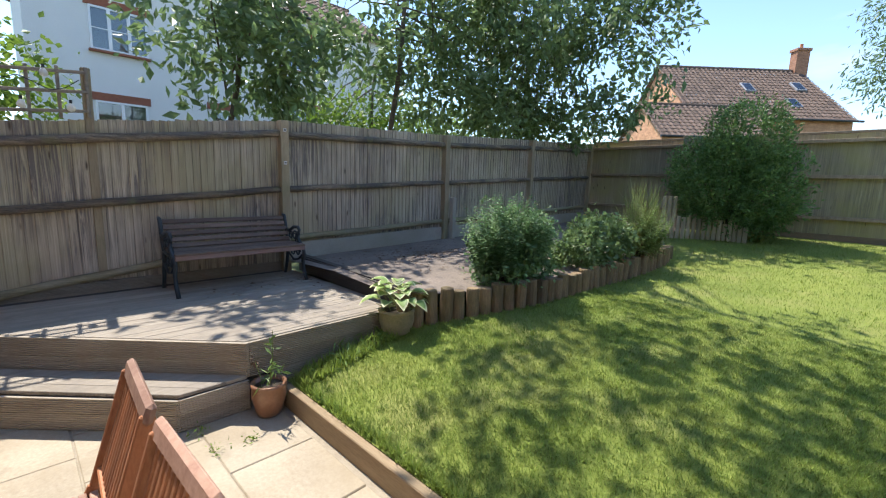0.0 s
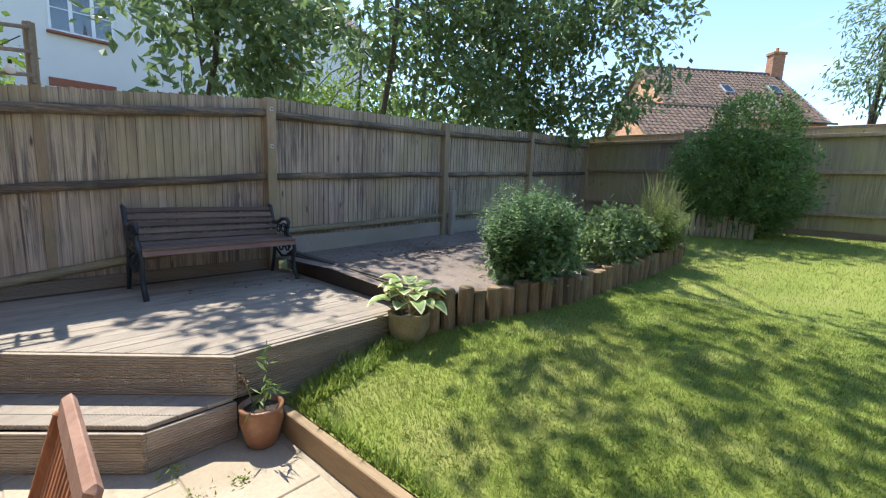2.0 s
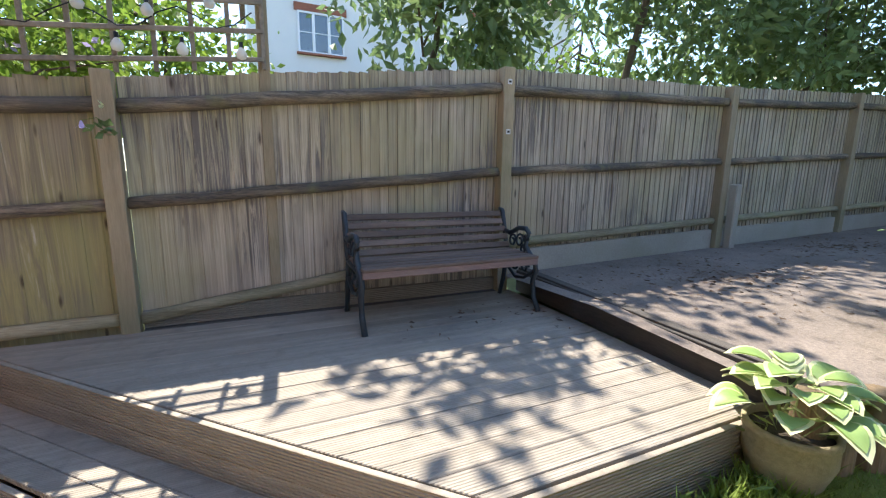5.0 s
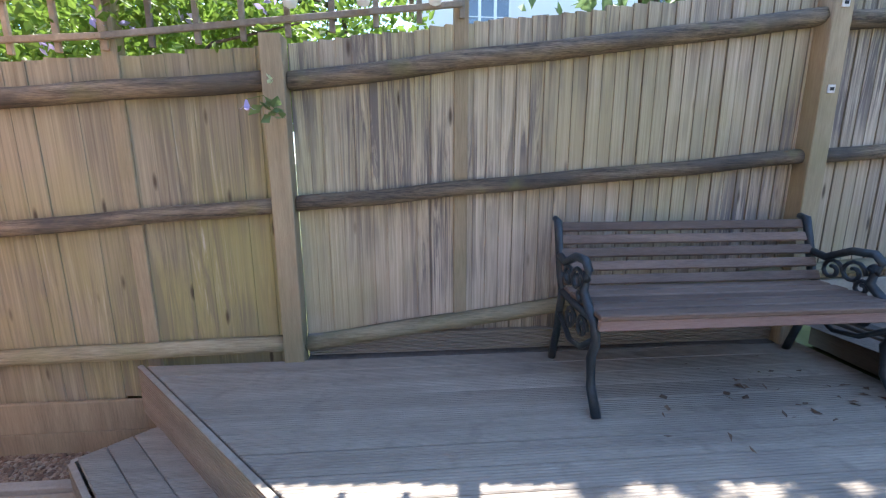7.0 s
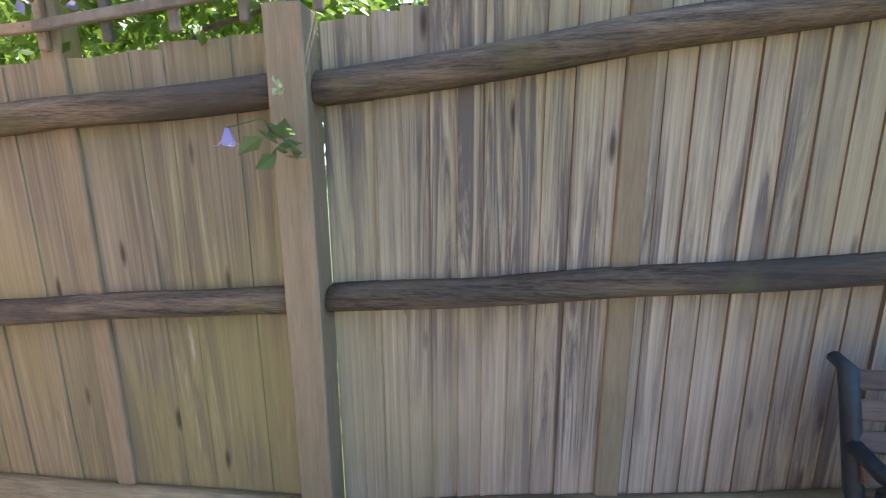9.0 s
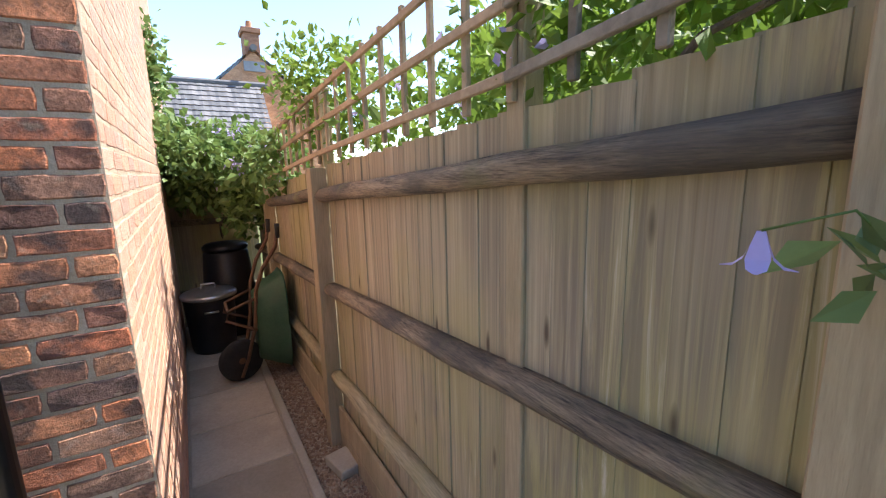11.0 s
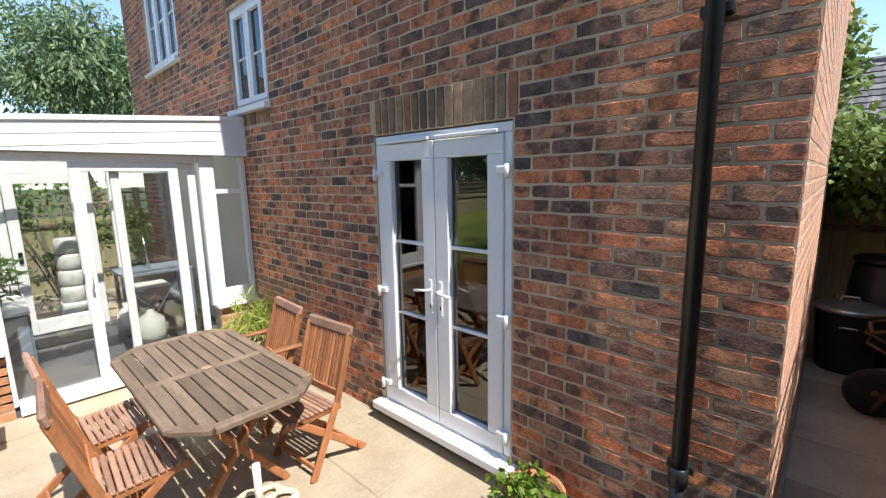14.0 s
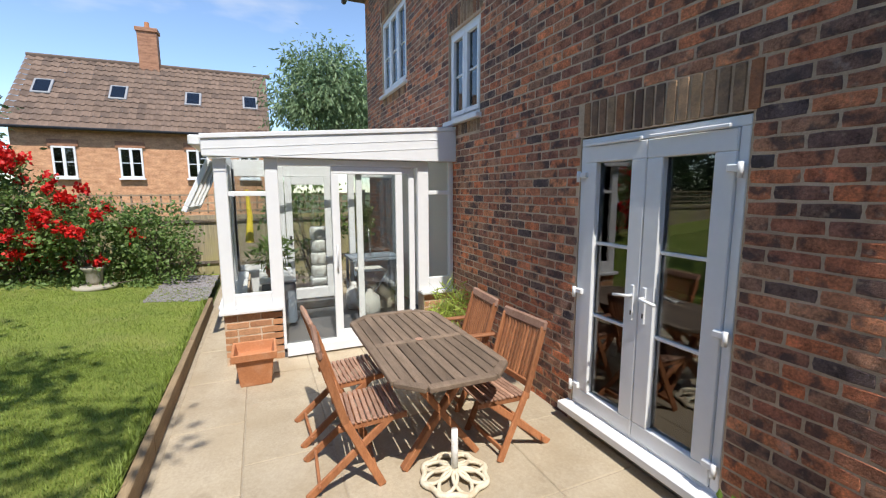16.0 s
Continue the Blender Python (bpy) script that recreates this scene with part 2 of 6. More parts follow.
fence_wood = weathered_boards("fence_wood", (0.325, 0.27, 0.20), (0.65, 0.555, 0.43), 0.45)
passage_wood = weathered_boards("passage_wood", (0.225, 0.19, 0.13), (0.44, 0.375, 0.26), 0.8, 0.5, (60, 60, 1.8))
# dark lines between fence boards: overlap shade put into the edge colour
board_edge_shade = M("board_edge_shade", (0.12, 0.10, 0.07), (0.34, 0.285, 0.205), 0.9, 4, 0.3, 30, (5, 5, 0.5))
rail_wood = M("rail_wood", (0.06, 0.05, 0.042), (0.36, 0.28, 0.19), 0.9, 5, 1.0, 34, (7, 0.45, 7), rnd="object", stain=[(2.2, 0.75, (0.095, 0.088, 0.08), 0.44, 0.6), (6, 0.5, (0.24, 0.225, 0.10), 0.56, 0.7)], spread=(0.38, 0.62))
low_rail_wood = M("low_rail_wood", (0.20, 0.17, 0.10), (0.46, 0.40, 0.26), 0.9, 3, 0.6, 20, (6, 0.5, 6), rnd="object", stain=(2.5, 0.55, (0.26, 0.26, 0.11)), spread=(0.36, 0.64))
post_wood = M("post_wood", (0.31, 0.245, 0.155), (0.55, 0.445, 0.29), 0.85, 3, 0.4, 24, (5, 5, 0.4), rnd="object", stain=(2, 0.5, (0.20, 0.20, 0.10)))
trellis_wood = M("trellis_wood", (0.20, 0.15, 0.10), (0.46, 0.35, 0.24), 0.85, 4, 0.3, 30, (4, 1, 1), rnd="object")
trellis_grey = M("trellis_grey", (0.13, 0.11, 0.085), (0.30, 0.26, 0.21), 0.85, 4, 0.3, 30, (4, 1, 1), rnd="object")
deck_wood = M("deck_wood", (0.215, 0.18, 0.14), (0.43, 0.37, 0.295), 0.85, 2.5, 0.3, 30, (8, 0.5, 8), rnd="object", vary=(0.88, 1.1), groove=("X", 72, 0.003), stain=[(2.2, 0.5, (0.21, 0.185, 0.16)), (9, 0.35, (0.15, 0.13, 0.11), 0.56, 0.7)])
fascia_wood = M("fascia_wood", (0.25, 0.205, 0.155), (0.47, 0.40, 0.31), 0.85, 2.5, 0.3, 30, (1, 1, 8), rnd="object", groove=("Z", 66, 0.012))
sleeper_wood = M("sleeper_wood", (0.20, 0.14, 0.08), (0.40, 0.29, 0.17), 0.85, 3, 0.4, 25, (0.6, 5, 5), rnd="object", stain=(3, 0.4, (0.12, 0.10, 0.07)))
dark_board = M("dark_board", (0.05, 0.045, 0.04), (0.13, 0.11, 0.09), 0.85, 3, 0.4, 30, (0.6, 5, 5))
log_bark = M("log_side", (0.13, 0.09, 0.05), (0.36, 0.25, 0.14), 0.9, 4, 0.6, 22, (4, 4, 0.6), rnd="object", stain=(5, 0.5, (0.10, 0.10, 0.05)))
teak = M("teak", (0.24, 0.085, 0.035), (0.46, 0.20, 0.09), 0.6, 5, 0.25, 30, (3, 3, 1), rnd="object")
teak_worn = M("teak_worn", (0.25, 0.125, 0.085), (0.45, 0.285, 0.205), 0.75, 9, 0.3, 40, rnd="object")
table_wood = M("table_wood", (0.10, 0.07, 0.048), (0.27, 0.195, 0.14), 0.7, 4, 0.3, 30, (0.7, 5, 5), rnd="object", stain=(4, 0.4, (0.10, 0.075, 0.055)))
bench_wood = M("bench_wood", (0.09, 0.06, 0.045), (0.26, 0.18, 0.135), 0.65, 4, 0.3, 30, (6, 0.6, 6), rnd="object")
bench_front = M("bench_front", (0.18, 0.11, 0.095), (0.34, 0.24, 0.21), 0.7, 4, 0.3, 30, (6, 0.6, 6))
iron = M("cast_iron", (0.012, 0.018, 0.022), (0.04, 0.055, 0.065), 0.45, 12, 0.25, 60, spec=0.5)
upvc = M("white_upvc", (0.75, 0.76, 0.78), (0.82, 0.83, 0.84), 0.28, 3, 0.02, 10)
render_white = M("white_render", (0.66, 0.66, 0.66), (0.78, 0.78, 0.77), 0.9, 1, 0.15, 30)
slab = M("slab", (0.29, 0.235, 0.165), (0.47, 0.40, 0.295), 0.85, 2.2, 0.3, 45, rnd="object", stain=[(2.2, 0.55, (0.315, 0.25, 0.165), 0.45, 0.68), (7, 0.4, (0.22, 0.17, 0.115), 0.6, 0.74), (1.3, 0.35, (0.50, 0.44, 0.345), 0.52, 0.7)], vary=(0.93, 1.08), across=(1, 1, 1))
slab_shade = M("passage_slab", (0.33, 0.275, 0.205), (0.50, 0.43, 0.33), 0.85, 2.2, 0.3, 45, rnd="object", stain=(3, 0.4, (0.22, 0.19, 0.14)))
joint_mat = M("joint_sand", (0.27, 0.225, 0.165), (0.42, 0.36, 0.275), 0.95, 12, 0.6, 90)
soil = M("soil", (0.035, 0.028, 0.02), (0.11, 0.085, 0.06), 0.95, 5, 0.8, 60)
terrace_mat = M("trodden_bark", (0.105, 0.085, 0.068), (0.32, 0.262, 0.218), 0.95, 2, 0.8, 55, stain=[(1.5, 0.55, (0.15, 0.115, 0.092)), (14, 0.5, (0.09, 0.07, 0.055), 0.58, 0.72)])
turf = M("turf", (0.10, 0.145, 0.02), (0.26, 0.29, 0.06), 0.95, 1.2, 0.6, 40, stain=(1.6, 0.5, (0.30, 0.27, 0.10), 0.5, 0.72))
grass_mat = M("grass_blade", (0.13, 0.20, 0.028), (0.37, 0.46, 0.098), 0.6, 0.9, 0.0, 3, rnd="island", leaf=0.35, stain=[(1.5, 0.4, (0.42, 0.39, 0.13), 0.54, 0.72), (3.2, 0.5, (0.10, 0.17, 0.03), 0.52, 0.68)], across=(1, 1, 1))
ground_mat = M("ground", (0.05, 0.07, 0.02), (0.13, 0.14, 0.05), 0.95, 0.3, 0.3, 6)
pebble = M("pebble", (0.7, 0.7, 0.7), (1.2, 1.2, 1.2), 0.8, 20, 0.3, 60, rnd="island", palette=[(0.22, 0.145, 0.09), (0.32, 0.235, 0.16), (0.14, 0.09, 0.06), (0.36, 0.29, 0.22), (0.19, 0.12, 0.08)])
slate_mat = M("slate_chip", (0.7, 0.7, 0.7), (1.2, 1.2, 1.2), 0.7, 20, 0.3, 60, rnd="island", palette=[(0.20, 0.20, 0.23), (0.30, 0.29, 0.30), (0.25, 0.22, 0.22)])
concrete = M("concrete", (0.30, 0.27, 0.22), (0.46, 0.42, 0.35), 0.9, 4, 0.4, 60, stain=(2, 0.5, (0.24, 0.23, 0.15)))
black_plastic = M("black_plastic", (0.010, 0.011, 0.013), (0.02, 0.022, 0.026), 0.32, 8, 0.05, 50)
bin_plastic = M("bin_plastic", (0.012, 0.012, 0.015), (0.03, 0.03, 0.035), 0.4, 8, 0.1, 50)
lid_metal = M("galvanised_lid", (0.45, 0.47, 0.50), (0.66, 0.68, 0.71), 0.3, 10, 0.15, 50, metal=0.8)
green_tray = M("green_tray", (0.02, 0.06, 0.035), (0.045, 0.11, 0.06), 0.5, 6, 0.2, 40, stain=(6, 0.4, (0.05, 0.06, 0.045)))
rusty = M("rusty_steel", (0.07, 0.035, 0.02), (0.20, 0.11, 0.065), 0.7, 14, 0.4, 70, metal=0.3)
rubber = M("rubber", (0.012, 0.012, 0.012), (0.035, 0.033, 0.03), 0.85, 14, 0.3, 70)
terracotta = M("terracotta", (0.36, 0.14, 0.06), (0.55, 0.24, 0.11), 0.75, 5, 0.2, 50, stain=(7, 0.3, (0.55, 0.38, 0.27)))
copper_glaze = M("copper_glaze", (0.20, 0.09, 0.045), (0.34, 0.17, 0.09), 0.35, 6, 0.1, 40, coat=0.4)
stone_pot = M("stone_pot", (0.22, 0.18, 0.10), (0.42, 0.35, 0.22), 0.85, 7, 0.5, 50, stain=(6, 0.5, (0.16, 0.15, 0.07)))
cream_iron = M("cream_iron", (0.58, 0.52, 0.38), (0.74, 0.70, 0.58), 0.6, 12, 0.2, 60, stain=(12, 0.6, (0.38, 0.22, 0.08)))
white_paint = M("white_paint", (0.68, 0.68, 0.66), (0.8, 0.8, 0.78), 0.5, 12, 0.15, 60, stain=(14, 0.6, (0.35, 0.27, 0.2)))
roof_tile = M("roof_tile", (0.55, 0.55, 0.56), (1.0, 0.96, 0.94), 0.9, 6, 0.3, 40, rnd="island", palette=[(0.19, 0.135, 0.10), (0.26, 0.185, 0.14), (0.145, 0.105, 0.082), (0.225, 0.16, 0.12)])
grey_tile = M("grey_tile", (0.7, 0.7, 0.7), (1.25, 1.2, 1.2), 0.85, 6, 0.3, 40, rnd="island", palette=[(0.16, 0.16, 0.16), (0.22, 0.21, 0.21), (0.12, 0.12, 0.125)])
lead = M("lead", (0.20, 0.21, 0.23), (0.32, 0.33, 0.35), 0.6, 5, 0.1, 30)
bark = M("tree_bark", (0.05, 0.04, 0.03), (0.17, 0.135, 0.10), 0.95, 6, 0.9, 30, (3, 3, 0.6))
leaf_dark = M("leaf_dark", (0.09, 0.15, 0.055), (0.26, 0.36, 0.145), 0.38, 2, 0.0, 5, rnd="island", leaf=0.42, spec=0.5)
leaf_bright = M("leaf_bright", (0.11, 0.20, 0.025), (0.24, 0.34, 0.06), 0.5, 2, 0.0, 5, rnd="island", leaf=0.45)
leaf_cypress = M("leaf_cypress", (0.03, 0.06, 0.02), (0.08, 0.13, 0.045), 0.5, 2, 0.0, 5, rnd="island", leaf=0.25)
leaf_lime = M("leaf_lime", (0.26, 0.36, 0.05), (0.46, 0.54, 0.13), 0.5, 2, 0.0, 5, rnd="island", leaf=0.4)
leaf_mid = M("leaf_mid", (0.09, 0.16, 0.042), (0.23, 0.33, 0.10), 0.5, 2, 0.0, 5, rnd="island", leaf=0.35)
leaf_mint = M("leaf_mint", (0.11, 0.20, 0.08), (0.24, 0.37, 0.16), 0.55, 2, 0.0, 5, rnd="island", leaf=0.3)
leaf_blue = M("leaf_blue", (0.12, 0.19, 0.09), (0.27, 0.37, 0.19), 0.5, 2, 0.0, 5, rnd="island", leaf=0.3)
leaf_spray = M("leaf_spray", (0.17, 0.25, 0.07), (0.34, 0.43, 0.15), 0.6, 2, 0.0, 5, rnd="island", leaf=0.4)
leaf_bush = M("leaf_bush", (0.08, 0.17, 0.05), (0.24, 0.37, 0.12), 0.45, 2, 0.0, 5, rnd="island", leaf=0.45)
leaf_straw = M("leaf_straw", (0.16, 0.20, 0.06), (0.32, 0.36, 0.15), 0.6, 2, 0.0, 5, rnd="island", leaf=0.4)
hosta_green = M("hosta_green", (0.22, 0.34, 0.09), (0.38, 0.50, 0.18), 0.45, 3, 0.1, 12, rnd="island", leaf=0.3)
hosta_cream = M("hosta_cream", (0.58, 0.62, 0.28), (0.76, 0.78, 0.48), 0.45, 3, 0.1, 12, rnd="island", leaf=0.3)
petal_red = M("petal_red", (0.50, 0.01, 0.01), (0.78, 0.03, 0.022), 0.55, 5, 0.0, 8, rnd="island", leaf=0.25)
petal_lilac = M("petal_lilac", (0.42, 0.34, 0.66), (0.62, 0.54, 0.82), 0.55, 5, 0.0, 8, rnd="island", leaf=0.35)
dead_leaf = M("dead_leaf", (0.07, 0.045, 0.03), (0.20, 0.13, 0.08), 0.9, 5, 0.0, 8, rnd="island")
plaster = M("interior_plaster", (0.58, 0.56, 0.52), (0.68, 0.66, 0.62), 0.9, 2, 0.05, 20)
dark_floor = M("interior_floor", (0.07, 0.072, 0.078), (0.12, 0.12, 0.13), 0.5, 3, 0.1, 20)
beige_floor = M("room_floor", (0.26, 0.21, 0.16), (0.36, 0.30, 0.24), 0.6, 3, 0.1, 20)
blue_grey = M("blue_grey_paint", (0.16, 0.20, 0.25), (0.24, 0.28, 0.33), 0.5, 3, 0.05, 20)
steel = M("bright_steel", (0.55, 0.55, 0.56), (0.7, 0.7, 0.71), 0.25, 8, 0.05, 30, metal=1.0)
yellow = M("yellow_cloth", (0.65, 0.5, 0.03), (0.8, 0.65, 0.08), 0.8, 8, 0.1, 30)
mark_black = M("black_mark", (0.015, 0.015, 0.015), (0.03, 0.03, 0.03), 0.6, 8, 0.0, 30)
pane = glass_material("pane", (0.94, 0.96, 0.955), 0.04)
dark_pane = glass_material("dark_pane", (0.55, 0.6, 0.6), 0.10)
bulb_glass = M("frosted_globe", (0.7, 0.7, 0.68), (0.8, 0.8, 0.78), 0.15, 8, 0.0, 30, leaf=0.4)


# ---- mesh helpers ----
def part(name, bm, material, parent=None, label=""):
    """Links a bmesh as one mesh object under a thing or a part."""
    me = bpy.data.meshes.new(name)
    if isinstance(bm, tuple):
        me.from_pydata(bm[0], [], bm[1])
    else:
        bmesh.ops.recalc_face_normals(bm, faces=bm.faces)
        bm.to_mesh(me)
        bm.free()
    me.materials.append(material)
    ob = new(name, me)
    if material.name == "pane":
        ob.visible_shadow = False
    if isinstance(bm, tuple) and len(bm[1]) > 60:
        tagged(ob, kind="stuff")
    if parent:
        ob.parent = parent
    return tagged(ob, label) if label else ob


def smooth(ob):
    for f in ob.data.polygons:
        f.use_smooth = True
    return ob


def thing(name, m, label, category, group="", kind=""):
    ob = new(name)
    ob.empty_display_size = 0.1
    ob.matrix_basis = m
    return tagged(ob, label, category, group, kind)


def box(x0, x1, y0, y1, z0, z1, bevel=0.0, bm=None):
    bm2 = bmesh.new()
    bmesh.ops.create_cube(bm2, size=1)
    for v in bm2.verts:
        v.co = ((x0 + x1) / 2 + v.co.x * (x1 - x0), (y0 + y1) / 2 + v.co.y * (y1 - y0), (z0 + z1) / 2 + v.co.z * (z1 - z0))
    if bevel:
        bmesh.ops.bevel(bm2, geom=bm2.edges[:], offset=bevel, segments=1, affect="EDGES")
    if bm is None:
        return bm2
    return join(bm, bm2)


def join(bm, other):
    me = bpy.data.meshes.new("scratch")
    other.to_mesh(me)
    other.free()
    bm.from_mesh(me)
    bpy.data.meshes.remove(me)
    return bm


def turned(bm, m):
    bmesh.ops.transform(bm, matrix=m, verts=bm.verts)
    return bm


def beam(p, q, w, h, bevel=0.004, bm=None, up=(0, 0, 1)):
    """A rectangular bar from p to q: w across, h along up."""
    p, q = Vector(p), Vector(q)
    d = q - p
    zz = d.normalized()
    xx = Vector(up).cross(zz)
    xx = xx.normalized() if xx.length > 1e-4 else Vector((1, 0, 0))
    yy = zz.cross(xx)
    b = box(-w / 2, w / 2, -h / 2, h / 2, 0, d.length, bevel)
    turned(b, Matrix((xx, yy, zz)).transposed().to_4x4())
    turned(b, Matrix.Translation(p))
    return b if bm is None else join(bm, b)


def tube(pts, radii, n=8, bm=None):
    """A round tapered tube through points."""
    out = bm or bmesh.new()
    pts = [Vector(p) for p in pts]
    if not hasattr(radii, "__len__"):
        radii = [radii] * len(pts)
    rings = []
    for i, p in enumerate(pts):
        d = (pts[min(i + 1, len(pts) - 1)] - pts[max(i - 1, 0)]).normalized()
        a = d.cross(Vector((0.13, 0.31, 0.94)))
        a = a.normalized() if a.length > 1e-3 else Vector((1, 0, 0))
        b = d.cross(a)
        rings.append([out.verts.new(p + (a * math.cos(k * 2 * math.pi / n) + b * math.sin(k * 2 * math.pi / n)) * radii[i]) for k in range(n)])
    for r, s in zip(rings, rings[1:]):
        for k in range(n):
            out.faces.new((r[k], r[(k + 1) % n], s[(k + 1) % n], s[k]))
    out.faces.new(rings[0][::-1])
    out.faces.new(rings[-1])
    return out


def lathe(profile, n=24, bm=None, cx=0, cy=0):
    out = bm or bmesh.new()
    rings = [[out.verts.new((cx + r * math.cos(k * 2 * math.pi / n), cy + r * math.sin(k * 2 * math.pi / n), z)) for k in range(n)] for r, z in profile]
    for r, s in zip(rings, rings[1:]):
        for k in range(n):
            out.faces.new((r[k], r[(k + 1) % n], s[(k + 1) % n], s[k]))
    out.faces.new(rings[0][::-1])
    out.faces.new(rings[-1])
    return out


def prism(poly, z0, z1, bevel=0.0):
    bm = bmesh.new()
    lo = [bm.verts.new((x, y, z0)) for x, y in poly]
    hi = [bm.verts.new((x, y, z1)) for x, y in poly]
    bm.faces.new(lo[::-1])
    bm.faces.new(hi)
    for i in range(len(poly)):
        j = (i + 1) % len(poly)
        bm.faces.new((lo[i], lo[j], hi[j], hi[i]))
    if bevel:
        bmesh.ops.bevel(bm, geom=bm.edges[:], offset=bevel, segments=1, affect="EDGES")
    return bm


def leaf_mesh(blobs, n, length, width, seed, clump=0.12, per=26, droop=0.2, shell=0.55, fold=0.25):
    """Leaves as folded rhombs, in clumps through ellipsoids (x, y, z, rx, ry, rz)."""
    rng = np.random.default_rng(seed)
    b = np.array(blobs, float)
    vol = b[:, 3] * b[:, 4] * b[:, 5]
    k = max(1, n // per)
    which = rng.choice(len(b), k, p=vol / vol.sum())
    d = rng.normal(size=(k, 3))
    d /= np.linalg.norm(d, axis=1)[:, None]
    rad = shell + (1.08 - shell) * rng.random(k) ** 0.6
    centre = b[which, :3] + d * b[which, 3:] * rad[:, None]
    idx = rng.integers(0, k, n)
    pos = centre[idx] + rng.normal(size=(n, 3)) * clump
    along = d[idx] * 0.7 + rng.normal(size=(n, 3)) * 0.7
    along[:, 2] -= droop
    along /= np.linalg.norm(along, axis=1)[:, None]
    side = np.cross(along, rng.normal(size=(n, 3)))
    side /= np.linalg.norm(side, axis=1)[:, None]
    normal = np.cross(along, side)
    ln = (length * (0.6 + 0.8 * rng.random(n)))[:, None]
    wd = ln * (width / length) * 0.5
    v = np.stack([pos, pos + along * ln * 0.45 + side * wd + normal * wd * fold, pos + along * ln, pos + along * ln * 0.45 - side * wd + normal * wd * fold], 1).reshape(-1, 3)
    i = np.arange(n)[:, None] * 4
    f = np.concatenate([i + [0, 1, 2], i + [0, 2, 3]], 1).reshape(-1, 3)
    return v.tolist(), f.tolist()


def merged(*meshes):
    v, f = [], []
    for a, b in meshes:
        k = len(v)
        v += a
        f += [[i + k for i in t] for t in b]
    return v, f


# ---- ground and setting ----
LAWN_Y, LAWN_Z = (3.05, 3.4, 4.4, 5.2, 8.7, 12.4), (0.13, 0.20, 0.39, 0.46, 0.55, 0.85)


def lawn_z(x, y):
    w = min(1.0, max(0.0, (6.4 - x) / 2.6))
    mound = float(np.interp(y, LAWN_Y, LAWN_Z))
    return w * mound + (1 - w) * (0.12 + 0.078 * max(0.0, y - 3.1))


def terrace_z(y):
    return 0.66 + 0.026 * (y - 4.2)


part("ground", box(-400, 400, -400, 400, -1.2, -0.06), ground_mat)
tagged(bpy.data.objects["ground"], "rough green ground reaching to the horizon", "ground", kind="structure")


def sheet(name, x0, x1, y0, y1, zf, mat, label, category, step=0.25, rough=0.0):
    bm = bmesh.new()
    nx, ny = max(1, int((x1 - x0) / step)), max(1, int((y1 - y0) / step))
    rows = [[bm.verts.new((x0 + (x1 - x0) * i / nx, y0 + (y1 - y0) * j / ny, zf(x0 + (x1 - x0) * i / nx, y0 + (y1 - y0) * j / ny) + rough * noise.noise((i * 0.9, j * 0.9, 0)))) for i in range(nx + 1)] for j in range(ny + 1)]
    for j in range(ny):
        for i in range(nx):
            bm.faces.new((rows[j][i], rows[j][i + 1], rows[j + 1][i + 1], rows[j + 1][i]))
    return tagged(part(name, bm, mat), label, category, kind="structure")


sheet("lawn", 2.2, 10.6, 3.06, 12.4, lawn_z, turf, "sunlit mown green lawn rising to the back fence", "lawn", 0.3, 0.008)
sheet("ground_neighbour", -60, -0.08, -60, 60, lambda x, y: 0.2 + 0.05 * max(0, y), ground_mat, "green garden ground beyond the fence", "ground", 8)
sheet("patio_bed", 0.0, 10.6, -6, 3.0, lambda x, y: -0.007, joint_mat, "sandy joints between the paving slabs", "paving bed", 3)

# terrace behind the log edging: the outline bulges towards the lawn
EDGE = [(2.24, 4.12), (2.33, 4.28), (2.50, 4.6), (2.62, 4.9), (2.74, 5.15), (2.84, 5.45), (2.88, 5.9), (2.92, 6.5), (2.98, 7.1), (3.04, 7.8), (3.04, 8.5), (2.96, 9.2), (2.7, 9.9), (2.5, 10.6), (2.4, 11.4), (2.4, 12.36)]
bm = bmesh.new()
left = [bm.verts.new((0.0, y, terrace_z(y) - 0.02)) for _, y in EDGE]
mids = [bm.verts.new((x * 0.5, y, terrace_z(y) + 0.02)) for x, y in EDGE]
right = [bm.verts.new((x, y, terrace_z(y) - 0.03)) for x, y in EDGE]
for a, b in ((left, mids), (mids, right)):
    for i in range(len(EDGE) - 1):
        bm.faces.new((a[i], b[i], b[i + 1], a[i + 1]))
tagged(part("terrace", bm, terrace_mat), "trodden grey-brown bark terrace behind the log edging", "terrace", kind="structure")
lv, lf = leaf_mesh([(1.0, 5.6, 0, 0.9, 1.4, 0.02), (0.6, 8.2, 0, 0.6, 1.6, 0.02), (0.55, 3.5, 0, 0.5, 0.6, 0.006)], 1500, 0.045, 0.024, 5, 0.12, 4, 0, 0.0)
lv = [(x, y, (terrace_z(y) + 0.022 - 0.04 * abs(x / 1.3 - 1) if y > 4.32 else 0.506) + 0.006 * math.sin(x * 91 + y * 57)) for x, y, z in lv]
part("dead_leaves", (lv, lf), dead_leaf)
tagged(bpy.data.objects["dead_leaves"], "scattered dry brown leaves on terrace and decking", "leaf litter", kind="stuff")


# ---- house ----
HX0, HX1, EAVE = 0.88, 9.9, 5.75
DOOR = (2.12, 3.32, 0.0, 2.21)
WIN_A, WIN_B = (4.91, 5.72, 2.66, 3.68), (7.32, 8.70, 3.54, 4.80)


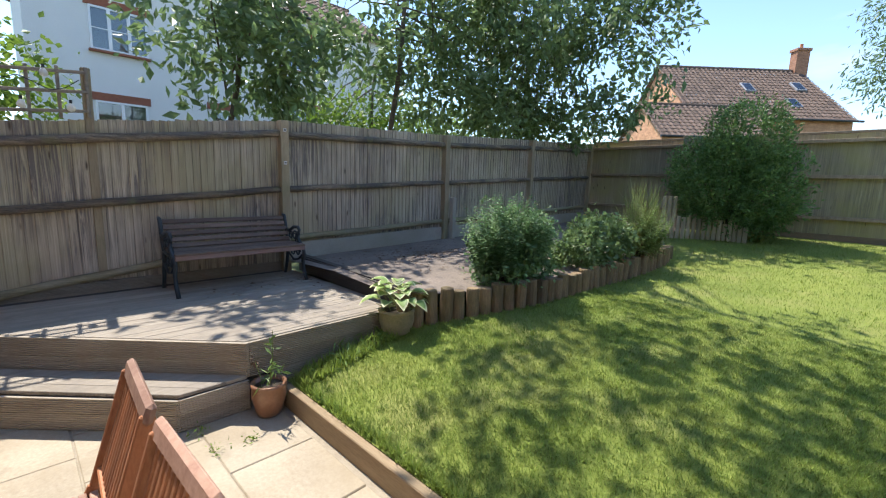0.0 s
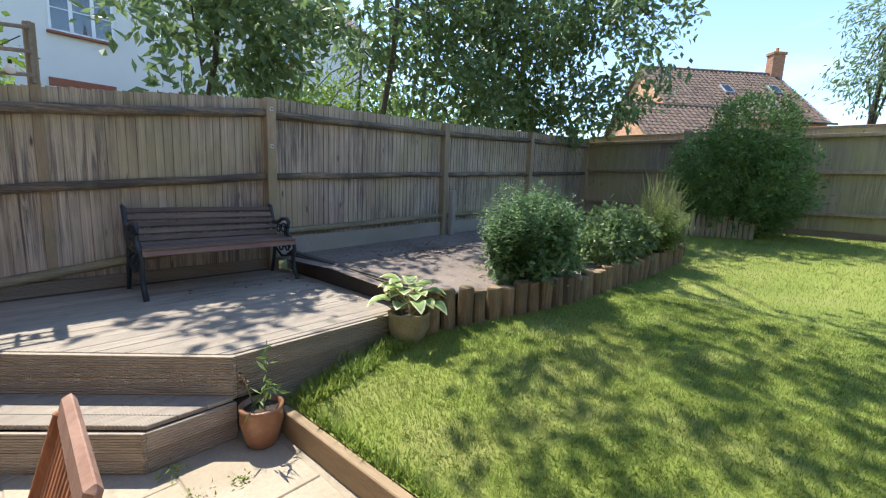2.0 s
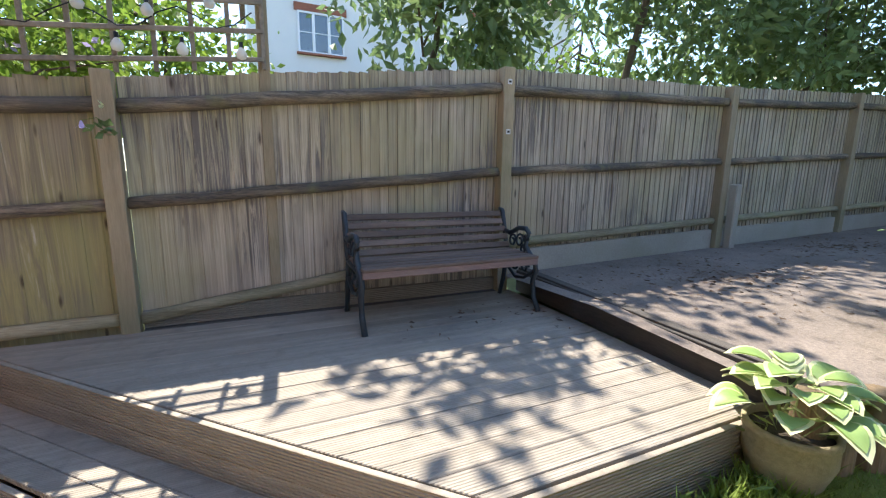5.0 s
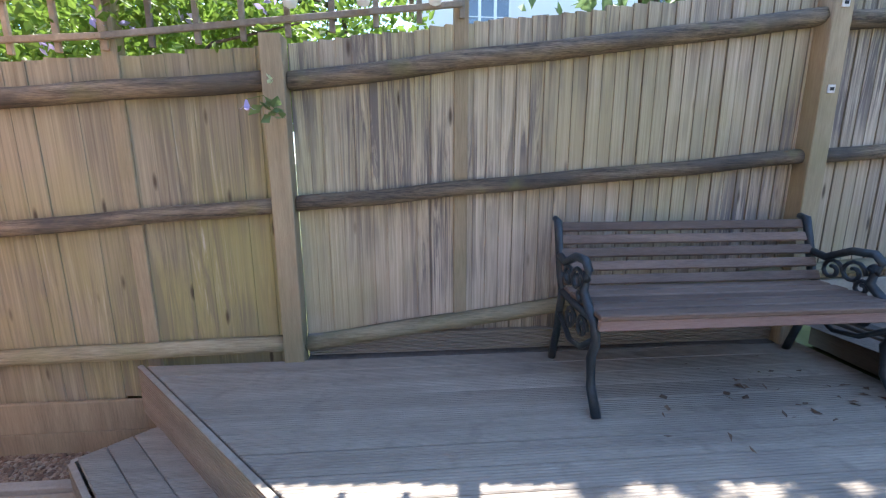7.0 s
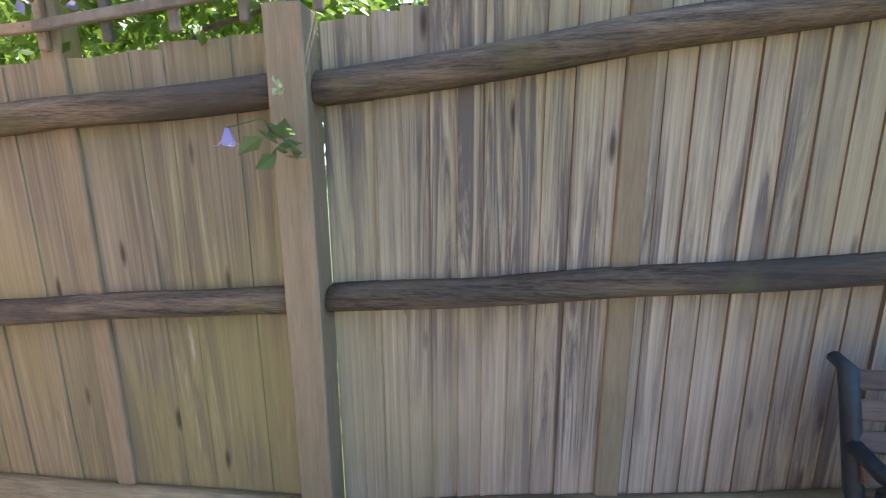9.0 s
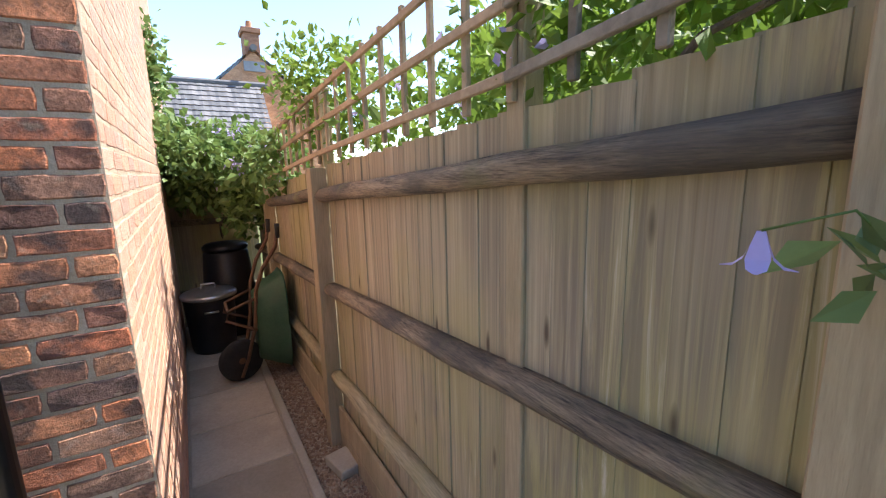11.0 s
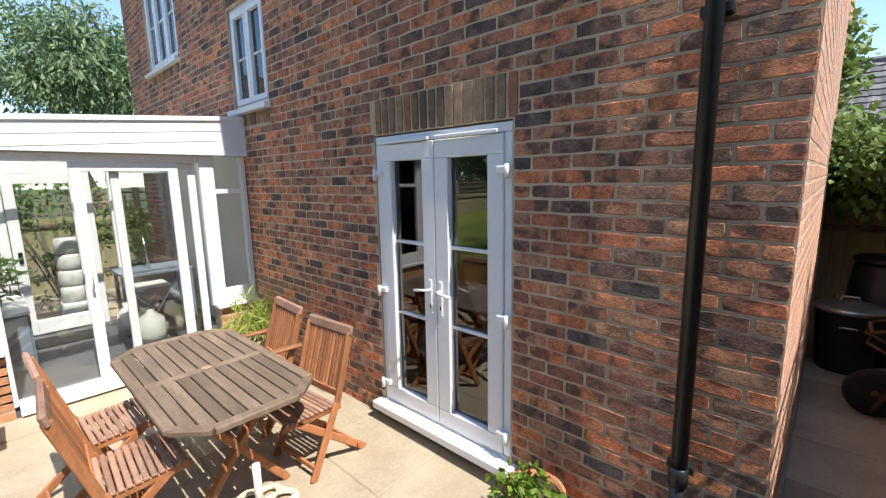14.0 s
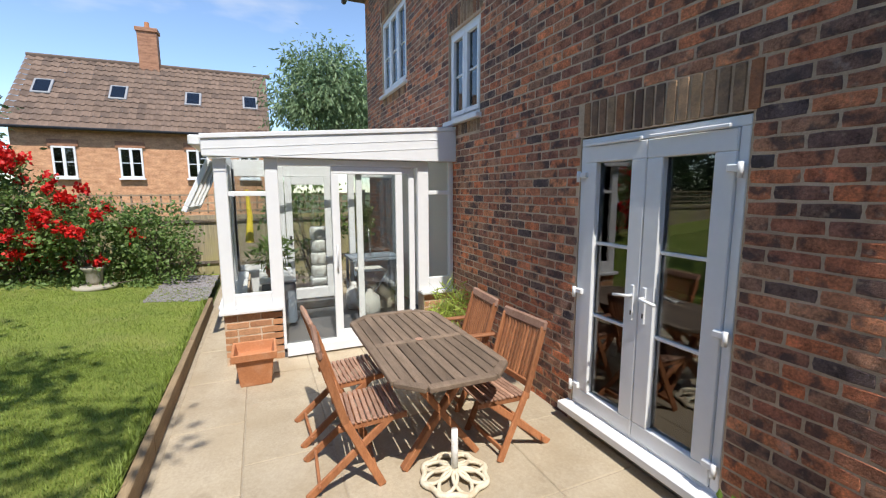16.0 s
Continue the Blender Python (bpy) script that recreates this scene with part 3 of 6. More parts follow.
def holes_wall(name, x0, x1, z0, z1, holes, thick, mat, label):
    """A wall in the plane y = 0, going back, with openings through it."""
    xs = sorted({x0, x1, *[h[0] for h in holes], *[h[1] for h in holes]})
    zs = sorted({z0, z1, *[h[2] for h in holes], *[h[3] for h in holes]})
    bm = bmesh.new()
    for a, b in zip(xs, xs[1:]):
        for c, d in zip(zs, zs[1:]):
            if not any(h[0] <= a and b <= h[1] and h[2] <= c and d <= h[3] for h in holes):
                box(a, b, -thick, 0, c, d, 0, bm)
    bmesh.ops.remove_doubles(bm, verts=bm.verts, dist=1e-5)
    return tagged(part(name, bm, mat), label, "wall", kind="structure")


rear_wall = holes_wall("wall_rear", HX0, HX1, -0.3, EAVE, [DOOR, WIN_A, WIN_B], 0.28, mortar, "multicoloured red brick rear wall of the house")
side_wall = tagged(part("wall_side", box(HX0, HX0 + 0.28, -9, -0.285, -0.3, EAVE), mortar), "sunlit brick side wall of the house along the passage", "wall", kind="structure")
tagged(part("wall_far_end", box(HX1 - 0.28, HX1, -9, -0.285, -0.3, EAVE), mortar), "brick end wall of the house", "wall", kind="structure")
tagged(part("wall_front", box(HX0 + 0.28, HX1 - 0.28, -9, -8.72, -0.3, EAVE), mortar), "front wall of the house", "wall", kind="structure")
tagged(part("floor_inside", box(HX0 + 0.29, HX1 - 0.29, -8.7, -0.29, 0.02, 0.12), beige_floor), "pale wooden floor inside the house", "floor", kind="structure")
tagged(part("ceiling_inside", box(HX0 + 0.29, HX1 - 0.29, -8.7, -0.29, 2.4, 2.62), plaster), "plain plaster ceiling inside the house", "ceiling", kind="structure")
tagged(part("wall_inside", box(HX0 + 0.3, HX1 - 0.3, -4.2, -4.1, 0.13, 2.39), plaster), "plain plaster wall inside the house", "wall", kind="structure")
bm = bmesh.new()
rv = [bm.verts.new(p) for p in ((HX0 - 0.3, 0.32, EAVE - 0.02), (HX1 + 0.3, 0.32, EAVE - 0.02), (HX1 + 0.3, -9.3, EAVE - 0.02), (HX0 - 0.3, -9.3, EAVE - 0.02), (HX0 - 0.3, -4.5, 9.0), (HX1 + 0.3, -4.5, 9.0))]
for f in ((0, 1, 5, 4), (1, 2, 5), (2, 3, 4, 5), (3, 0, 4), (3, 2, 1, 0)):
    bm.faces.new([rv[i] for i in f])
tagged(part("roof_main", bm, roof_tile), "brown tiled roof over the house", "roof", kind="structure")
gut = thing("gutter", pose(0, 0, 0), "black half-round gutter under the eaves", "gutter")
part("channel", tube([(HX0 - 0.3, 0.37, EAVE - 0.05), (HX1 + 0.3, 0.37, EAVE - 0.05)], 0.055, 10), black_plastic, gut)

# bricks
BL, BH, JT = 0.2155, 0.0662, 0.0095
random.seed(4)


def brick_data(w, d=0.0032, h=BH, j=0.0013):
    """One tumbled brick face with uneven edges, proud of the mortar in +y, origin at its lower left corner."""
    r = random.uniform
    nx = 4 if w > 0.15 else 3
    a = 0.0038
    loop = [(w * k / (nx - 1), 0.0) for k in range(nx)] + [(w, h * 0.5)] + [(w * k / (nx - 1), h) for k in range(nx - 1, -1, -1)] + [(0.0, h * 0.5)]
    cx, cz = w / 2, h / 2
    back, front = [], []
    for x, z in loop:
        ex, ez = r(-0.3, 1) * a, r(-0.5, 1) * a
        corner = 0.0025 if (x in (0.0, w) and z in (0.0, h)) else 0.0
        sx, sz = (x < cx) - (x > cx), (z < cz) - (z > cz)
        bx, bz = x + sx * (max(ex, -0.001) + corner), z + sz * (ez + corner)
        c = r(0.0022, 0.0055)
        back.append((bx, 0.0, bz))
        front.append((bx + sx * c, d + r(-j, j), bz + sz * c))
    m = len(loop)
    faces = [tuple(range(2 * m - 1, m - 1, -1))] + [(k, m + k, m + (k + 1) % m, (k + 1) % m) for k in range(m)]
    return back + front, faces


def brick_course(x0, x1, i, start):
    """Stretcher bond laid from start: each second course is shifted by half a brick."""
    pitch = BL + JT
    x, out = start - (pitch * 0.5 if i % 2 else 0.0), []
    while x < x1:
        a, b = max(x, x0), min(x + BL, x1)
        if b - a > 0.03:
            out.append((a, b - a))
        x += pitch
    return out


def spans(x0, x1, z, holes):
    cuts = [(x0, x1)]
    for h in holes:
        if h[2] - 0.03 < z < h[3] - 0.02:
            cuts = [s for a, b in cuts for s in ((a, min(b, h[0] - 0.006)), (max(a, h[1] + 0.006), b)) if s[1] - s[0] > 0.03]
    return cuts


SHARED = {}
NEAR_BRICKS = []
rest = ([], [])
HEAD = (2.09, 3.35, 2.208, 2.43)
SILL_A, SILL_B = (4.91, 5.5, 2.47, 2.60), (7.36, 8.66, 3.35, 3.48)
HEAD_A, HEAD_B = (4.86, 5.77, 3.69, 3.9), (7.27, 8.75, 4.81, 5.02)
for i in range(int(EAVE / 0.075)):
    z = i * 0.075 - 0.016
    for a, b in spans(HX0 + 0.002, HX1, z, [DOOR, WIN_A, WIN_B, HEAD, HEAD_A, HEAD_B, (SILL_A[0], SILL_A[1], 2.44, 2.66), (SILL_B[0], SILL_B[1], 3.33, 3.54)]):
        for x, w in brick_course(a, b, i, HX0 + 0.002):
            if 0.9 < z < 2.25 and x < 2.15 and len(NEAR_BRICKS) < 300 or (0.6 < z < 2.2 and 3.3 < x < 4.1 and len(NEAR_BRICKS) < 300):
                NEAR_BRICKS.append((x, z, w))
            else:
                v, f = brick_data(w)
                k = len(rest[0])
                rest[0].extend((p[0] + x, p[1], p[2] + z) for p in v)
                rest[1].extend(tuple(q + k for q in t) for t in f)
tagged(part("brickwork", rest, brick_rest, rear_wall), "weathered red, orange and purple bricks", kind="stuff")
rest = ([], [])
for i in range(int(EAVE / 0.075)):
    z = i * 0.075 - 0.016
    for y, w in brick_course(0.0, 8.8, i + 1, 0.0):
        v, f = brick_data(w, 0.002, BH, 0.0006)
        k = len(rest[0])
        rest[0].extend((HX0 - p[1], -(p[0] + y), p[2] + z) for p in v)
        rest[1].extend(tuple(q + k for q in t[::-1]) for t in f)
tagged(part("brickwork", rest, brick_side_sunlit, side_wall), "pinkish bricks, paled in colour for the sun on them", kind="stuff")
for x, z, w in NEAR_BRICKS:
    key = (round(w, 2), random.randrange(4))
    if key not in SHARED:
        me = bpy.data.meshes.new("brick")
        v, f = brick_data(w)
        me.from_pydata(v, [], f)
        me.materials.append(brick_piece)
        SHARED[key] = me
    ob = new("brick", SHARED[key])
    ob.parent, ob.location = rear_wall, (x, 0, z)
soldier = bpy.data.meshes.new("soldier_brick")
v, f = brick_data(0.0615, 0.008, 0.238)
soldier.from_pydata(v, [], f)
soldier.materials.append(soldier_mat)
for h in (HEAD, HEAD_A, HEAD_B, SILL_A, SILL_B):
    x = h[0]
    while x < h[1] - 0.05:
        ob = new("soldier_brick", soldier)
        ob.parent, ob.location, ob.scale = rear_wall, (x, 0, h[2] + 0.008), (1, 1, 1 if h[3] - h[2] > 0.2 else 0.53)
        x += 0.0762

# downpipe at the corner
dp = thing("downpipe", pose(1.19, 0.075, 0), "black plastic downpipe clipped to the brick wall", "downpipe")
smooth(part("pipe", tube([(0, 0, 0.56), (0, 0, EAVE - 0.1)], 0.034, 16), black_plastic, dp))
smooth(part("lower_pipe", tube([(0, 0, -0.02), (0, 0, 0.57)], 0.031, 16), black_plastic, dp))
smooth(part("socket", tube([(0, 0, 0.53), (0, 0, 0.62)], 0.040, 16), black_plastic, dp))
for z in (0.6, 2.5, 4.3):
    part("bracket", box(-0.055, 0.055, -0.07, -0.02, z - 0.02, z + 0.02, 0.004), black_plastic, dp)


# ---- windows and doors ----
def frame_bars(x0, x1, z0, z1, w, y0, y1):
    bm = bmesh.new()
    for a in ((x0, x1, z0, z0 + w), (x0, x1, z1 - w, z1), (x0, x0 + w, z0 + w, z1 - w), (x1 - w, x1, z0 + w, z1 - w)):
        box(a[0], a[1], y0, y1, a[2], a[3], 0.006, bm)
    return bm


def casement_window(name, r, label):
    x0, x1, z0, z1 = r
    t = thing(name, pose(x0, 0, z0), label, "window", kind="structure")
    w, h = x1 - x0, z1 - z0
    part("window_frame", frame_bars(0, w, 0, h, 0.05, -0.1, -0.03), upvc, t)
    part("window_sill", box(-0.04, w + 0.04, -0.06, 0.07, -0.055, -0.004, 0.006), upvc, t)
    lights = max(2, round(w / 0.45))
    for k in range(lights):
        a, b = 0.05 + k * (w - 0.1) / lights, 0.05 + (k + 1) * (w - 0.1) / lights
        c = part("casement", frame_bars(a + 0.004, b - 0.004, 0.052, h - 0.052, 0.055, -0.095, -0.015), upvc, t)
        part("pane", box(a + 0.06, b - 0.06, -0.06, -0.052, 0.108, h - 0.108), dark_pane, c)
        part("glazing_bar", box(a + 0.06, b - 0.06, -0.066, -0.04, h * 0.5 - 0.01, h * 0.5 + 0.01, 0.003), upvc, c)
    part("curtain", box(0.05, w - 0.05, -0.25, -0.24, 0.05, h - 0.05), plaster, t)
    return t


casement_window("window_1", WIN_A, "white upvc two-light casement window with sill")
casement_window("window_2", WIN_B, "white upvc three-light casement window with sill")

fd = thing("french_doors", pose(2.12, 0, 0.12), "closed white upvc french doors with glazing bars", "door", kind="structure")
W, Hh = 1.20, 2.08
part("door_frame", frame_bars(0.003, W - 0.003, 0, Hh, 0.055, -0.085, -0.005), upvc, fd)
part("door_sill", box(-0.05, W + 0.05, -0.06, 0.10, -0.03, 0.035, 0.008), upvc, fd)
part("threshold_base", box(0.0, W, -0.27, 0.0, -0.4, -0.032), concrete, fd)
for k in range(2):
    a = 0.058 + k * (W / 2 - 0.058 + 0.002)
    b = a + W / 2 - 0.060
    leaf = part("door_leaf", frame_bars(a, b, 0.06, Hh - 0.06, 0.115, -0.075, 0.008), upvc, fd)
    part("pane", box(a + 0.115, b - 0.115, -0.045, -0.035, 0.175, Hh - 0.175), dark_pane, leaf)
    for z in (0.79, 1.33):
        part("glazing_bar", box(a + 0.113, b - 0.113, -0.05, -0.02, z - 0.011, z + 0.011, 0.003), upvc, leaf)
    hx = b - 0.045 if k == 0 else a + 0.045
    sgn = -1 if k == 0 else 1
    part("handle_plate", box(hx - 0.014, hx + 0.014, 0.008, 0.018, 0.86, 1.10, 0.004), upvc, leaf)
    smooth(part("door_handle", tube([(hx, 0.01, 1.03), (hx, 0.05, 1.03), (hx + sgn * 0.02, 0.06, 1.03), (hx + sgn * 0.12, 0.055, 1.015)], 0.010, 8), upvc, leaf, "white lever handle"))
    part("keyhole", box(hx - 0.005, hx + 0.005, 0.0185, 0.0205, 0.90, 0.93), mark_black, leaf)
    ex = 0.055 if k == 0 else W - 0.055
    for z in (0.2, 0.95, 1.82):
        part("hinge", box(ex - 0.04, ex + 0.04, 0.0, 0.03, z - 0.02, z + 0.02, 0.006), upvc, leaf)
        smooth(part("hinge_pin", tube([(ex + (0.035 if k else -0.035), 0.03, z - 0.05), (ex + (0.035 if k else -0.035), 0.03, z + 0.03)], 0.014, 8), upvc, leaf))
    part("drip_bar", box(a + 0.03, b - 0.02, 0.008, 0.03, Hh - 0.058, Hh - 0.035, 0.005), upvc, fd)


# ---- conservatory ----
CX0, CX1, CY = 5.58, 8.0, 2.62
cons = thing("conservatory", pose(CX0, 0, 0), "white upvc lean-to conservatory on low brick walls", "conservatory", kind="structure")
LX = CX1 - CX0


def roof_z(y):
    return 2.58 - 0.078 * y


part("wall_lining", box(0.1, LX, 0.012, 0.03, 0.06, 2.4), plaster, cons, "pale plastered inner wall")
part("floor_slab", box(0.02, LX, 0.02, CY - 0.02, -0.05, 0.06), dark_floor, cons, "dark grey floor")
for a, b in ((0.0, 0.40), (2.05, CY)):
    dw = part("dwarf_wall", box(0.0, 0.22, a, b, -0.05, 0.56), mortar, cons)
    part("window_sill", box(-0.06, 0.2, a - 0.001, b + 0.04, 0.562, 0.60, 0.006), upvc, cons)
    data = ([], [])
    for i in range(7):
        y = a
        j = 0
        while y < b - 0.03:
            w = min(BL if (i + j) % 5 or j else 0.1025, b - y)
            vv, ff = brick_data(w)
            k = len(data[0])
            data[0].extend((-p[1], y + p[0], p[2] + i * 0.077 + 0.01) for p in vv)
            data[1].extend(tuple(q + k for q in t) for t in ff)
            y += w + JT
            j += 1
    tagged(part("brickwork", data, brick_buff, dw), kind="stuff")
part("dwarf_wall", box(0.22, LX, CY - 0.22, CY, -0.05, 0.56), mortar, cons)
part("window_sill", box(0.2, LX, CY - 0.2, CY + 0.06, 0.562, 0.60, 0.006), upvc, cons)
for y0, y1, z0 in ((0.005, 0.06, 0.6), (0.33, 0.47, 0.6), (2.02, 2.15, 0.1), (2.50, 2.62, 0.6)):
    part("post", box(0.0, 0.075, y0, y1, z0, 2.17, 0.008), upvc, cons)
for y0, y1 in ((0.06, 0.33), (2.15, 2.50)):
    part("window_rail", box(0.005, 0.07, y0, y1, 0.602, 0.76, 0.006), upvc, cons)
    part("window_rail", box(0.005, 0.07, y0, y1, 1.78, 1.83, 0.006), upvc, cons)
    part("pane", box(0.03, 0.038, y0, y1, 0.765, 1.78), pane, cons)
    part("pane", box(0.03, 0.038, y0, y1, 1.83, 2.17), pane, cons)
bm = bmesh.new()
for x0, x1, dz in ((-0.04, 0.09, 0.0), (-0.075, -0.041, 0.0)):
    lo = 2.172 if x0 > -0.05 else 2.176
    vs = [bm.verts.new(p) for p in ((x0, 0.004, lo), (x1, 0.004, lo), (x1, CY + 0.08, lo), (x0, CY + 0.08, lo), (x0, 0.004, roof_z(0) + dz), (x1, 0.004, roof_z(0) + dz), (x1, CY + 0.08, roof_z(CY) + dz), (x0, CY + 0.08, roof_z(CY) + dz))]
    for f in ((0, 3, 2, 1), (4, 5, 6, 7), (0, 1, 5, 4), (1, 2, 6, 5), (2, 3, 7, 6), (3, 0, 4, 7)):
        bm.faces.new([vs[i] for i in f])
part("fascia", bm, upvc, cons)
for x, drop, hh, ww in ((-0.082, 0.02, 0.045, 0.018), (-0.0765, 0.14, 0.008, 0.006), (-0.0765, 0.235, 0.008, 0.006)):
    part("fascia_trim", beam((x, 0.006, roof_z(0) - drop), (x, CY + 0.09, roof_z(CY) - drop), ww, hh, 0.004), upvc, cons)
ow = thing("open_window", pose(CX0 + 0.9, CY + 0.05, 2.16, 26, 0, 0), "white upvc top-hung window standing open", "window", kind="structure")
part("window_frame", frame_bars(-0.62, 0.62, -0.6, 0.0, 0.06, -0.02, 0.03), upvc, ow)
part("pane", box(-0.56, 0.56, 0.0, 0.008, -0.54, -0.06), pane, ow)
for k in (-1, 1):
    part("glazing_bar", box(k * 0.19 - 0.012, k * 0.19 + 0.012, -0.015, 0.02, -0.54, -0.06, 0.003), upvc, ow)
part("gutter", box(-0.05, LX, CY + 0.08, CY + 0.19, 2.27, 2.37, 0.015), upvc, cons)
part("eaves_beam", box(0.09, LX, CY - 0.06, CY + 0.02, 2.17, 2.30, 0.008), upvc, cons)
for k in range(5):
    x = 0.12 + k * (LX - 0.16) / 4
    part("roof_bar", beam((x, 0.02, roof_z(0) - 0.03), (x, CY, roof_z(CY) - 0.03), 0.05, 0.06), upvc, cons)
    if k < 4:
        x2 = 0.12 + (k + 1) * (LX - 0.16) / 4
        part("roof_pane", beam(((x + x2) / 2, 0.02, roof_z(0) - 0.02), ((x + x2) / 2, CY, roof_z(CY) - 0.02), x2 - x - 0.05, 0.012, 0), pane, cons)
for k in range(4):
    x = 0.12 + k * (LX - 0.16) / 3
    part("post", box(x - 0.04, x + 0.04, CY - 0.08, CY, 0.6, 2.17, 0.008), upvc, cons)
    if k < 3:
        part("pane", box(x + 0.04, x + (LX - 0.16) / 3 - 0.04, CY - 0.045, CY - 0.037, 0.602, 2.17), pane, cons)
# sliding door
part("door_track", box(-0.03, 0.10, 0.47, 2.02, 0.02, 0.13, 0.006), upvc, cons)
part("door_head", box(0.0, 0.09, 0.47, 2.02, 2.10, 2.17, 0.006), upvc, cons)
part("fixed_pane", box(0.06, 0.068, 1.47, 2.02, 0.13, 2.10), pane, cons)


def sash(y0, y1, x, w):
    bm = bmesh.new()
    for a, b, c, d in ((y0, y1, 0.13, 0.13 + w * 1.3), (y0, y1, 2.10 - w, 2.10), (y0, y0 + w, 0.13 + w * 1.3, 2.10 - w), (y1 - w, y1, 0.13 + w * 1.3, 2.10 - w)):
        box(x, x + 0.035, a, b, c, d, 0.005, bm)
    s = part("sliding_sash", bm, upvc, cons)
    part("pane", box(x + 0.014, x + 0.022, y0 + w, y1 - w, 0.13 + w * 1.3, 2.10 - w), pane, s)
    return s


s1 = sash(0.66, 1.48, 0.005, 0.085)
sash(0.50, 1.20, 0.045, 0.07)
smooth(part("pull_handle", tube([(-0.005, 1.44, 0.98), (-0.045, 1.44, 1.0), (-0.045, 1.44, 1.2), (-0.005, 1.44, 1.22)], 0.011, 8), upvc, s1))
# far side with its glazed door
for y0, y1 in ((0.0, 0.08), (0.75, 0.85), (1.03, 1.13), (1.85, 1.95), (CY - 0.08, CY)):
    part("post", box(LX - 0.08, LX, y0, y1, 0.06, 2.3, 0.008), upvc, cons)
for y0, y1, z0 in ((0.08, 0.75, 0.7), (1.95, CY - 0.08, 0.7), (1.13, 1.85, 0.25)):
    part("panel", box(LX - 0.06, LX - 0.02, y0, y1, 0.06, z0), upvc, cons)
    part("pane", box(LX - 0.045, LX - 0.037, y0, y1, z0 + 0.002, 2.05), pane, cons)
    part("window_rail", box(LX - 0.07, LX - 0.01, y0, y1, 2.052, 2.3, 0.006), upvc, cons)


door = part("garden_door", box(LX - 0.095, LX - 0.082, 1.14, 1.24, 0.08, 2.05, 0.004), upvc, cons)
for y0, y1, z0, z1 in ((1.74, 1.84, 0.08, 2.05), (1.245, 1.735, 0.08, 0.24), (1.245, 1.735, 1.93, 2.05)):
    part("door_rail", box(LX - 0.095, LX - 0.082, y0, y1, z0, z1, 0.004), upvc, door)
part("door_handle", box(LX - 0.115, LX - 0.097, 1.76, 1.80, 0.98, 1.12, 0.004), black_plastic, door)


# ---- patio ----
patio = tagged(part("paving", box(0.9, 1.0, -0.5, -0.4, -0.09, -0.03), joint_mat), "buff paving slabs of the patio and passage", "paving", kind="structure")
SL = {}


def slab_piece(x0, x1, y0, y1, mat, z=0.0):
    key = (round(x1 - x0, 3), round(y1 - y0, 3), mat.name)
    if key not in SL:
        b = box(0.003, x1 - x0 - 0.003, 0.003, y1 - y0 - 0.003, -0.05, 0.0, 0.006)
        me = bpy.data.meshes.new("slab")
        b.to_mesh(me)
        b.free()
        me.materials.append(mat)
        SL[key] = me
    ob = new("slab", SL[key])
    ob.parent, ob.location = patio, (x0, y0, z + random.uniform(-0.003, 0.003))


random.seed(11)
for j, (y0, y1) in enumerate(((0.02, 0.62), (0.62, 1.22), (1.22, 1.82), (1.82, 2.42), (2.42, 2.94))):
    x = 0.27 - (0.3 if j % 2 else 0)
    while x < 10.2:
        w = random.choice((0.6, 0.9, 0.6, 0.75))
        a, b = max(x, 0.27), min(x + w, 10.4)
        if b - a > 0.1 and not (a > 5.5 and b < 8.1 and y1 < 2.5) and not (b < 1.1 and y0 > 0.7):
            slab_piece(round(a, 2), round(b, 2), y0, y1, slab)
        x += w
for k in range(8):
    slab_piece(0.27, 0.865, -0.58 - 0.6 * k, 0.02 - 0.6 * k, slab_shade)
tagged(part("edging_strip", box(0.205, 0.262, -4.4, 0.6, -0.05, 0.025, 0.006), concrete), "narrow concrete edging between path and gravel", "edging", kind="structure")
tagged(part("gravel_bed", box(-0.05, 0.205, -4.5, 0.9, -0.05, -0.012), soil), "dark soil under the gravel strip", "ground", kind="structure")
rng = np.random.default_rng(3)
ico = bmesh.new()
bmesh.ops.create_icosphere(ico, subdivisions=1, radius=1)
ICO_V, ICO_F = np.array([v.co[:] for v in ico.verts]), [[v.index for v in f.verts] for f in ico.faces]
ico.free()


def pebbles(name, n, x0, x1, y0, y1, zf, size, mat, label, flat=0.6):
    V, F = [], []
    for _ in range(n):
        x, y, s = rng.uniform(x0, x1), rng.uniform(y0, y1), size * rng.uniform(0.6, 1.4)
        a = rng.uniform(0, 6.28)
        p = ICO_V * [s, s * rng.uniform(0.5, 0.9), s * flat] * (1 + rng.normal(0, 0.08, (len(ICO_V), 1)))
        q = np.stack([p[:, 0] * math.cos(a) - p[:, 1] * math.sin(a) + x, p[:, 0] * math.sin(a) + p[:, 1] * math.cos(a) + y, p[:, 2] + zf(x, y)], 1)
        k = len(V)
        V += q.tolist()
        F += [[i + k for i in t] for t in ICO_F]
    return tagged(part(name, (V, F), mat), label, "gravel", kind="stuff")


pebbles("gravel", 5200, -0.03, 0.205, -3.2, 0.95, lambda x, y: -0.004, 0.0125, pebble, "brown and buff pea gravel along the fence foot")
pebbles("slate_chippings", 2500, 8.2, 10.4, 3.06, 3.9, lambda x, y: lawn_z(x, y) + 0.01, 0.022, slate_mat, "grey slate chippings beside the rose bed", 0.35)
kerb = thing("timber_edging", pose(0, 0, 0), "weathered brown timber sleeper edging along the lawn", "edging", kind="structure")
for a, b in ((2.28, 4.1), (4.11, 6.2), (6.21, 8.3)):
    part("sleeper", box(a, b, 2.985, 3.045, -0.04, 0.148, 0.006), sleeper_wood, kerb)


